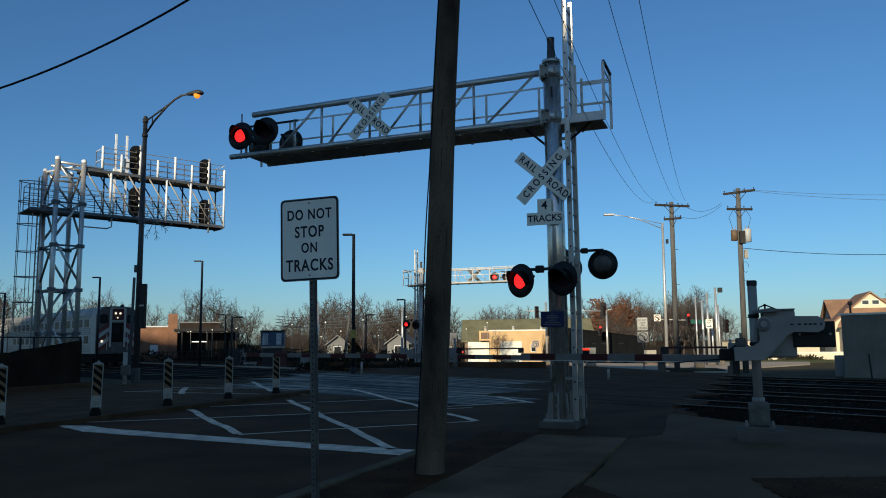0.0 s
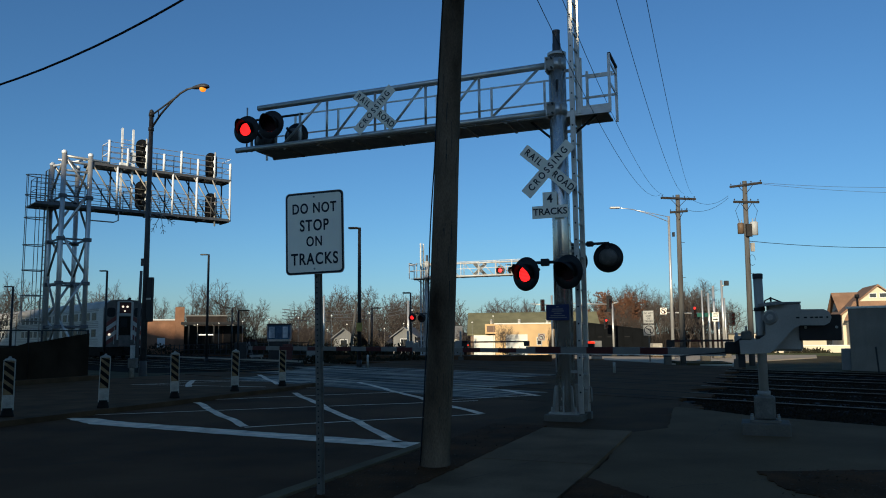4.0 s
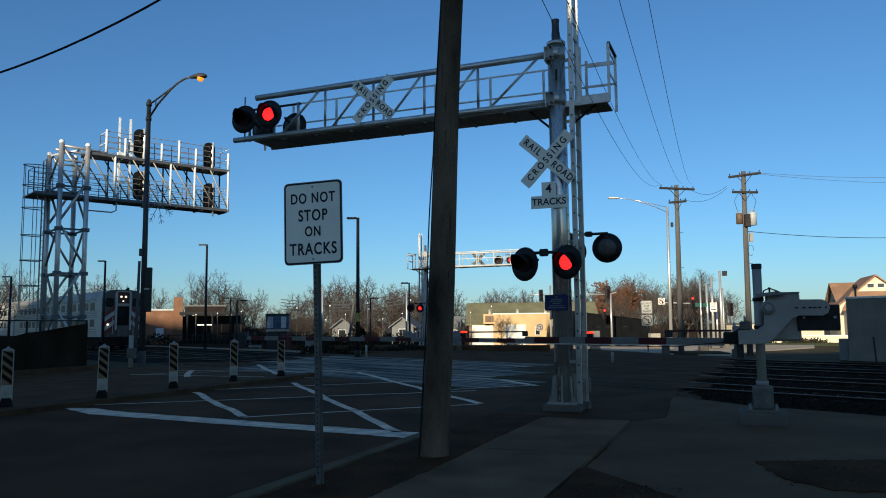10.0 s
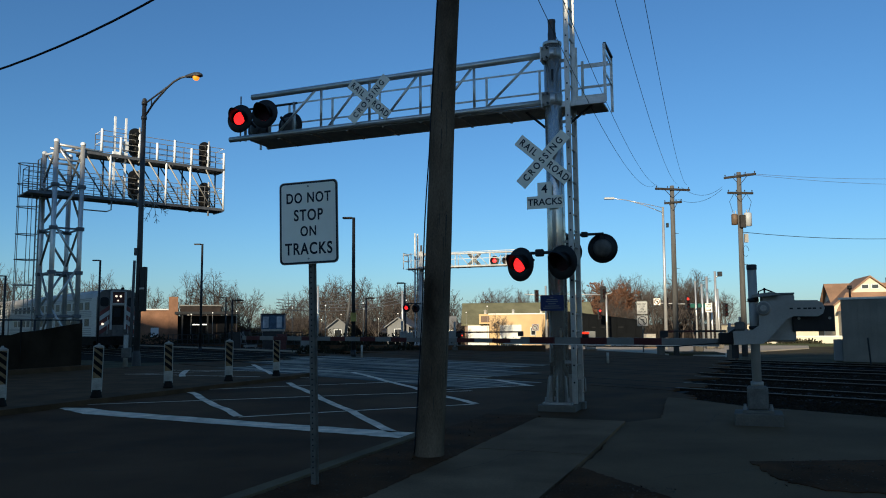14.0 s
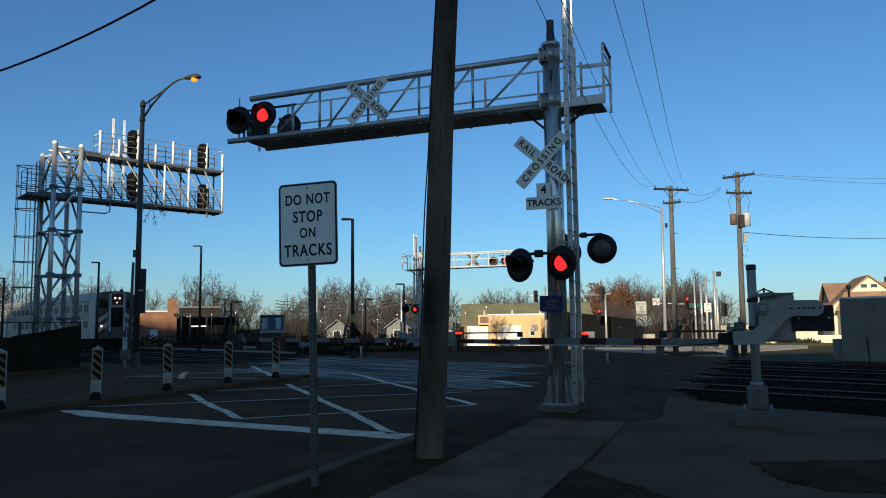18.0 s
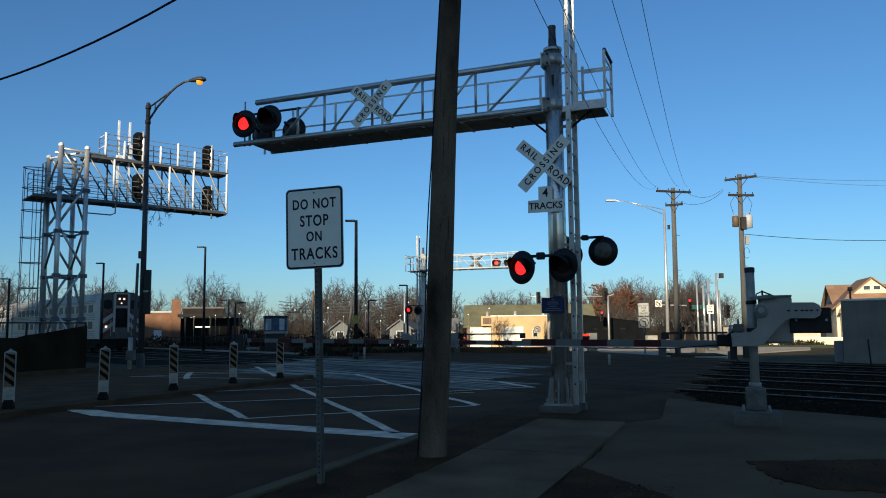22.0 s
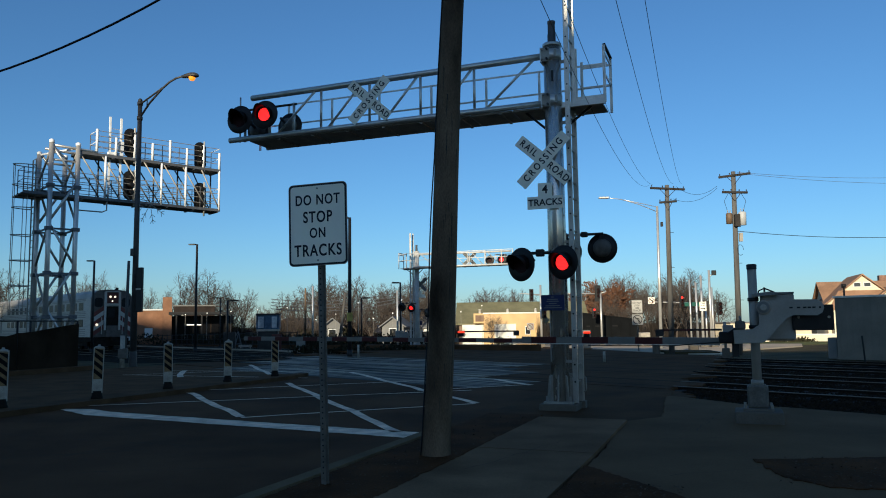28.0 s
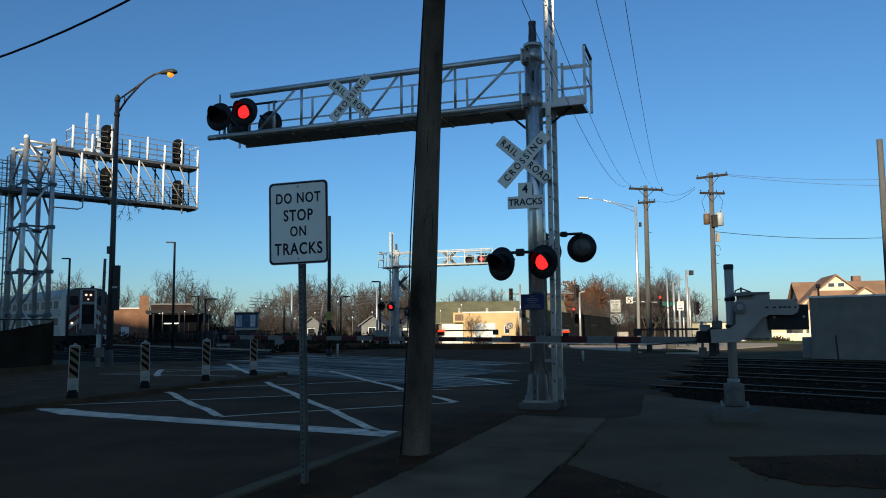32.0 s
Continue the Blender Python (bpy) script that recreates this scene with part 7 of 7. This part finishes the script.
foot_gate(-3.6, 47.6, 160, 7.6, "grey far gate with a lowered striped arm", 1.0, 2.0)

# folding barricade and clutter beyond the tracks
bc = thing("barricade", pose(-16.65, 60.4, gz(60.4), 0, 0, 10), "low white folding barricade beside the far kerb", "barricade")
for k in (-0.42, 0.42):
    for d in (-1, 1):
        part("leg", bx(B(), (0, 0, 0.26), (0.07, 0.05, 0.54), pose(k, 0.0, 0, 18 * d, 10 if k < 0 else -10, 0)), WHITE_PLASTIC, bc)
part("board", bx(B(), (0, -0.12, 0.42), (1.05, 0.03, 0.18)), SIGN_DIMMED, bc, "pale board")
sd = thing("folded_stand", pose(-17.3, 60.6, gz(60.6), 0, 0, 6), "grey folded tube stand beside the barricade", "stand")
for x0, x1 in ((-0.75, -0.05), (-0.30, 0.02), (0.42, -0.02)):
    part("leg", tb(B(), (x0, -0.1, 0), (x1, 0.1, 1.55), 0.035, seg=6), LAMP_GREY, sd)
part("brace", tb(B(), (-0.5, -0.05, 0.55), (0.28, -0.05, 0.62), 0.025, seg=6), LAMP_GREY, sd)
SIDING_DARK = material("dark_red_cabinet", (0.09, 0.03, 0.025), 0.7, vary=0.3)
for x, y, w_, h, mat, lb in ((-13.2, 56.2, 0.7, 1.3, SIDING_DARK, "dark red cabinet by the platform"), (-17.4, 58.6, 0.9, 1.5, DARK_METAL, "dark metal cabinet by the platform"), (-10.2, 50.2, 0.6, 0.9, GREY_PAINT, "small grey cabinet by the tracks"), (8.9, 52.5, 0.6, 1.3, GREY_PAINT, "small grey cabinet by the far street"), (14.9, 60.5, 0.8, 1.1, WHITE_PLASTIC, "small white cabinet by the far street"), (-0.7, 62.0, 0.9, 1.2, GREY_PAINT, "small grey cabinet by the far street")):
    c = thing("cabinet", pose(x, y, gz(y), 0, 0, 12), lb, "cabinet", "cabinets beyond the tracks")
    part("body", bx(B(), (0, 0, h / 2), (w_, 0.5, h)), mat, c, "", 0.02)
    part("door", bx(B(), (0, -0.262, h / 2), (w_ * 0.8, 0.02, h * 0.8)), mat, c)
    part("plinth", bx(B(), (0, 0, 0.03), (w_ + 0.15, 0.65, 0.1)), CONCRETE, c)
lw = thing("low_wall", pose(31.4, 75.0, gz(75), 0, 0, -16), "low cream garden wall before the house", "wall")
part("wall", bx(B(), (0, 0, 0.35), (10.5, 0.3, 0.8)), CREAM_SIDING, lw)
part("coping", bx(B(), (0, 0, 0.78), (10.6, 0.4, 0.08)), WHITE_SIDING, lw)
hedge((25.8, 74.0), (29.2, 73.2), 0.6, 0.3, "clipped low hedge before the garden wall")
LAWN = material("dry_lawn", (0.12, 0.125, 0.05), 0.95, vary=0.35, scale=1.2, grain=40, bump=0.8, spec=0.05)
single("front_lawn", prism(B(), [(20, 67.5), (44, 61.5), (45.5, 71.5), (21.5, 76)], -1.2, gz(70) + 0.03), LAWN, "dry green lawn before the house", "lawn", kind="structure")

hedge((-26.5, 77.0), (-16.2, 66.4), 1.55, 0.5, "long dark brush before the station")
hedge((-16.0, 66.2), (-10.2, 60.0), 1.35, 0.5, "long dark brush before the station")
hedge((-12.0, 57.0), (-2.8, 58.0), 1.35, 0.5, "long dark hedge before the pale houses")
# loose stones on the ballast beside the crossing
rng = random.Random(21)
bm = B()
for i in range(11000):
    n_ = 13.15 + 11.0 * rng.random() ** 1.5
    p = rail(rng.uniform(1.5, edge_w(n_) - 0.05), n_, -0.035)
    s_ = rng.uniform(0.016, 0.04)
    e = Euler((rng.uniform(0, 3), rng.uniform(0, 3), rng.uniform(0, 6))).to_matrix()
    v = [bm.verts.new(p + e @ Vector(c) * s_) for c in ((1.2, 0, 0), (-1.1, 0.1, 0), (0, 0.9, 0.1), (0, -1, 0), (0.1, 0, 0.8), (0, 0.1, -0.8))]
    for f in ((0, 2, 4), (2, 1, 4), (1, 3, 4), (3, 0, 4), (2, 0, 5), (1, 2, 5), (3, 1, 5), (0, 3, 5)):
        bm.faces.new([v[k] for k in f])
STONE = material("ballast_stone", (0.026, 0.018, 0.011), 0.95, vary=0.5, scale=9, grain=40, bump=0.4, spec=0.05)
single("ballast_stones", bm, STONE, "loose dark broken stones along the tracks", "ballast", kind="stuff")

# ---- bare winter trees ----
BARK = material("grey_bark", (0.080, 0.062, 0.050), 0.95, vary=0.3, scale=3, grain=20, bump=0.5)
TWIG = material("bare_twigs", (0.080, 0.064, 0.055), 0.95, vary=0.3, scale=2, grain=10, bump=0.0)
TWIG_RUST = material("rusty_leaves", (0.143, 0.066, 0.036), 0.9, vary=0.4, scale=2, grain=10, bump=0.0)


def bare_tree(seed, h, spread, rust=False):
    """A short trunk, limbs that sweep outwards and up, branches along them and fine twigs at their ends."""
    rng = random.Random(seed)
    trunk, limbs, fine = B(), B(), []
    up = Vector((0, 0, 1))

    def sweep(p, d, length, steps, lift, wander):
        pts = [p]
        for i in range(steps):
            d = (d + up * lift + Vector((rng.gauss(0, wander), rng.gauss(0, wander), rng.gauss(0, wander * 0.6)))).normalized()
            p = p + d * length / steps
            pts.append(p)
        return pts

    def skin(bm, pts, r, r2, seg):
        for i, (a, b) in enumerate(zip(pts, pts[1:])):
            n_ = len(pts) - 1
            tb(bm, a, b, r + (r2 - r) * i / n_, r + (r2 - r) * (i + 1) / n_, seg, caps=False)

    def aside(d, angle, turn):
        side = d.orthogonal().normalized()
        side.rotate(Matrix.Rotation(turn, 3, d))
        return (d * math.cos(angle) + side * math.sin(angle)).normalized()

    def branch(p, d, length, r, depth):
        pts = sweep(p, d, length, 5 if depth == 1 else 4, 0.10 if depth == 1 else 0.05, 0.13 if depth < 3 else 0.17)
        if depth < 3:
            skin(limbs, pts, r, r * 0.35, 5)
        else:
            fine.append((pts, r))
        if depth == 4:
            return
        count = (0, 9, 7, 5)[depth]
        turn = rng.uniform(0, 6)
        for k in range(count):
            f = 0.28 + 0.70 * (k + rng.random() * 0.8) / count
            i = min(int(f * (len(pts) - 1)), len(pts) - 2)
            q = pts[i].lerp(pts[i + 1], f * (len(pts) - 1) - i)
            turn += 2.4
            branch(q, aside((pts[i + 1] - pts[i]).normalized(), rng.uniform(0.45, 0.95) * spread, turn), length * rng.uniform(0.34, 0.56) * (1.15 - 0.45 * f), r * 0.46, depth + 1)

    core = sweep(Vector((0, 0, -0.1)), Vector((rng.uniform(-0.05, 0.05), 0, 1)).normalized(), h * 0.42, 5, 0.05, 0.05)
    skin(trunk, core, h * 0.018, h * 0.010, 9)
    for k in range(7):
        f = 0.42 + 0.58 * k / 6
        i = min(int(f * 5), 4)
        q = core[i].lerp(core[i + 1], f * 5 - i)
        branch(q, aside(up, rng.uniform(0.55, 0.95) * spread * (1.15 - 0.6 * f), k * 2.4 + rng.random()), h * rng.uniform(0.42, 0.55), h * 0.0078, 1)
    top = max(pts[-1].z for pts, r in fine)
    t = thing("tree", Matrix(), "bare winter tree with fine spreading twigs" if not rust else "tree holding rust-brown winter leaves", "tree", "trees beyond the tracks")
    bm = B()
    for pts, r in fine:
        d = (pts[-1] - pts[0]).normalized()
        v0 = d.orthogonal().normalized()
        for v in (v0, d.cross(v0)):
            row = [(bm.verts.new(p - v * w_), bm.verts.new(p + v * w_)) for p, w_ in ((pts[0], max(0.011, r)), (pts[len(pts) // 2], max(0.008, r * 0.6)), (pts[-1], 0.003))]
            for a, b in zip(row, row[1:]):
                bm.faces.new((a[0], a[1], b[1], b[0]))
        if rust and rng.random() < 0.8:
            for k in range(3):
                c = pts[0].lerp(pts[-1], rng.random())
                e = Euler((rng.uniform(0, 3), rng.uniform(0, 3), 0)).to_matrix()
                bm.faces.new([bm.verts.new(c + e @ Vector(x) * 0.06) for x in ((-1, -0.6, 0), (1, -0.6, 0), (1, 0.6, 0), (-1, 0.6, 0))])
    fit = Matrix.Scale(h / top, 4)
    for b in (trunk, limbs, bm):
        b.transform(fit)
    part("trunk", trunk, BARK, t)
    part("limb", limbs, BARK, t)
    tw = part("twig_mass", bm, TWIG_RUST if rust else TWIG, t, "rust-brown leaves" if rust else "fine bare twigs")
    tw["kind"] = "stuff"
    return t


protos = [bare_tree(11 + i, 9.0, 0.95 + 0.12 * (i % 3)) for i in range(5)]
rusty = bare_tree(40, 8.0, 0.95, True)
# x, y, height, which
spots = [(-58, 98.8, 13, 0), (-52, 102, 11, 2), (-40.5, 85.6, 10, 3), (-33.5, 94, 10.6, 1), (-30.9, 95, 11.2, 2), (-63, 95, 13.5, 1), (-39.5, 84, 7.5, 4), (-44, 82, 8.5, 0), (-41, 100, 9, 1), (-50, 90, 8, 2), (-33, 112, 9, 3), (-30, 100, 9.0, 4), (-27.5, 98, 9.5, 0), (-24, 110, 8.5, 1), (-20, 108, 10.5, 2), (-17.5, 104, 11, 3), (-15.5, 110, 11.5, 0), (-13, 103, 10.5, 4),
         (-11, 112, 10, 1), (-8.2, 104, 9.5, 2), (-6.0, 108, 11, 3), (-3.8, 106, 11.5, 4), (-1.8, 112, 10, 0), (3.5, 135, 10, 1), (6.5, 132, 11, 2), (10.0, 135, 10.5, 3), (1.0, 140, 8, 4), (12.5, 128, 10, 0), (16, 125, 10.0, 1),
         (19.5, 112, 10.5, 3), (22, 105, 10.5, 4), (24.2, 102, 10.5, 0), (26, 106, 9.0, 1), (21.2, 76, 8.2, 2), (23.0, 80, 8.0, 3), (28, 100, 9.5, 4), (30.5, 104, 9.0, 0), (34, 112, 8, 1), (25.5, 90, 8.0, 2), (28, 92, 7.5, 3), (23.7, 78, 8.7, 4), (25.2, 83, 8.2, 2), (21.4, 84, 8.0, 0),
         (-38, 120, 9, 4), (-60, 95, 8, 0), (-66, 110, 9, 1), (-55, 120, 9, 2), (4.7, 128, 9, 0), (-22.5, 120, 10, 3), (14.2, 140, 9, 4), (17.2, 100, 7.5, 2), (20.6, 95, 7.5, 0), (29.5, 86, 6.5, 4), (8.2, 140, 9.5, 1), (18.4, 120, 10, 0),
         (-18.8, 112, 10, 4), (-14.3, 100, 9, 1), (-9.6, 108, 10, 3), (-7.0, 115, 11, 0), (-5.0, 100, 9, 2), (-26, 116, 9, 2), (-36, 104, 8.5, 3), (-47, 76, 8.5, 4), (5.4, 138, 11, 4), (11.2, 130, 10, 1), (20.4, 104, 10, 1), (23.1, 110, 11, 2), (27, 112, 10, 3), (32, 98, 8, 2)]
used = {}
for i, (x, y, h, k) in enumerate(spots):
    src = protos[k]
    s = h / 9.0 * 0.86
    m = pose(x, y, gz(y), 0, 0, (i * 67) % 360) 
    o = src if k not in used else copy_thing(src, m)
    used[k] = 1
    o.matrix_basis = m @ Matrix.Diagonal((s * 1.0, s * 1.0, s * 1.05, 1))
for i, (x, y, h) in enumerate(((18.4, 97, 8.0), (20.4, 96, 7.2), (17.2, 100, 6.6))):
    m = pose(x, y, gz(y), 0, 0, 80 * i)
    o = rusty if i == 0 else copy_thing(rusty, m)
    o.matrix_basis = m @ Matrix.Diagonal((h / 8, h / 8, h / 8, 1))
for x, y, h in ((4.0, 83.0, 3.6), (-0.6, 84.0, 3.0)):
    copy_thing(protos[2], Matrix()).matrix_basis = pose(x, y, gz(y), 0, 0, 40) @ Matrix.Diagonal((h / 9, h / 9, h / 9, 1))
rng = random.Random(77)
for i in range(26):
    x, y, h = -25 + i * 1.0 + rng.uniform(-0.6, 0.6), rng.uniform(91, 101), rng.uniform(3.6, 6.8)
    copy_thing(protos[i % 5], Matrix()).matrix_basis = pose(x, y, gz(y), 0, 0, rng.uniform(0, 360)) @ Matrix.Diagonal((h / 9, h / 9, h / 9, 1))
for i in range(8):
    x, y, h = 17 + i * 1.9 + rng.uniform(-0.6, 0.6), rng.uniform(84, 95), rng.uniform(4.0, 6.5)
    copy_thing(protos[(i + 2) % 5], Matrix()).matrix_basis = pose(x, y, gz(y), 0, 0, rng.uniform(0, 360)) @ Matrix.Diagonal((h / 9, h / 9, h / 9, 1))
# thin undergrowth closing the gaps low behind the lots
rng = random.Random(5)
bm = B()
for i in range(9000):
    x = rng.uniform(-75, 45)
    y = 128 + rng.uniform(-6, 12)
    h = rng.uniform(0.8, 3.6) * (0.7 + 0.3 * math.sin(x * 0.35))
    z = gz(y)
    dx = rng.uniform(-0.5, 0.5)
    w_ = rng.uniform(0.02, 0.06)
    bm.faces.new([bm.verts.new(p) for p in ((x - w_, y, z), (x + w_, y, z), (x + dx, y, z + h))])
for i in range(16000):
    x = rng.uniform(-40, 4)
    y = 98 + rng.uniform(-3, 5) - 0.05 * x
    h = rng.uniform(0.7, 4.4) * (0.7 + 0.3 * math.sin(x * 0.8))
    z = gz(y)
    dx, w_ = rng.uniform(-0.5, 0.5), rng.uniform(0.02, 0.05)
    bm.faces.new([bm.verts.new(p) for p in ((x - w_, y, z), (x + w_, y, z), (x + dx, y, z + h))])
for i in range(9000):
    x = rng.uniform(9, 31)
    y = 84 + rng.uniform(-2, 5) - 0.25 * (x - 15)
    h = rng.uniform(0.8, 3.8) * (0.7 + 0.3 * math.sin(x * 0.9))
    if 24 < x:
        h *= 0.5
    z = gz(y)
    dx, w_ = rng.uniform(-0.5, 0.5), rng.uniform(0.02, 0.05)
    bm.faces.new([bm.verts.new(p) for p in ((x - w_, y, z), (x + w_, y, z), (x + dx, y, z + h))])
BRUSH = material("brown_brush", (0.020, 0.015, 0.012), 0.95, vary=0.4, scale=1, grain=10, bump=0.0)
single("undergrowth", bm, BRUSH, "dense bare brush behind the houses", "brush", kind="stuff")


# ---- what moves: the alternating lamps ----
PERIOD, FIRST = 1.0977, 0.087


def motions():
    """The right-hand lamps light for the first half of each period, the left-hand lamps for the second."""
    for ob in [o for o in scene.objects if "phase" in o.keys()]:
        back = ob.matrix_basis.copy()
        ahead = back @ (Matrix.Translation((0, 0, 0.055)) if "lift" in ob.keys() else Matrix.Translation((0, 0.075, 0)))
        first = FIRST if ob["phase"] == 1 else FIRST - PERIOD / 2
        rows = []
        t = first
        lit = ob["phase"] == 0
        rows.append((0.0, ahead if lit else back))
        while t < 31.95:
            for s, on in ((t, True), (t + PERIOD / 2, False)):
                if 0.03 < s < 31.95:
                    rows.append((s - 0.018, back if on else ahead))
                    rows.append((s + 0.018, ahead if on else back))
            t += PERIOD
        rows.append((32.0, rows[-1][1]))
        walk(ob, rows)


motions()
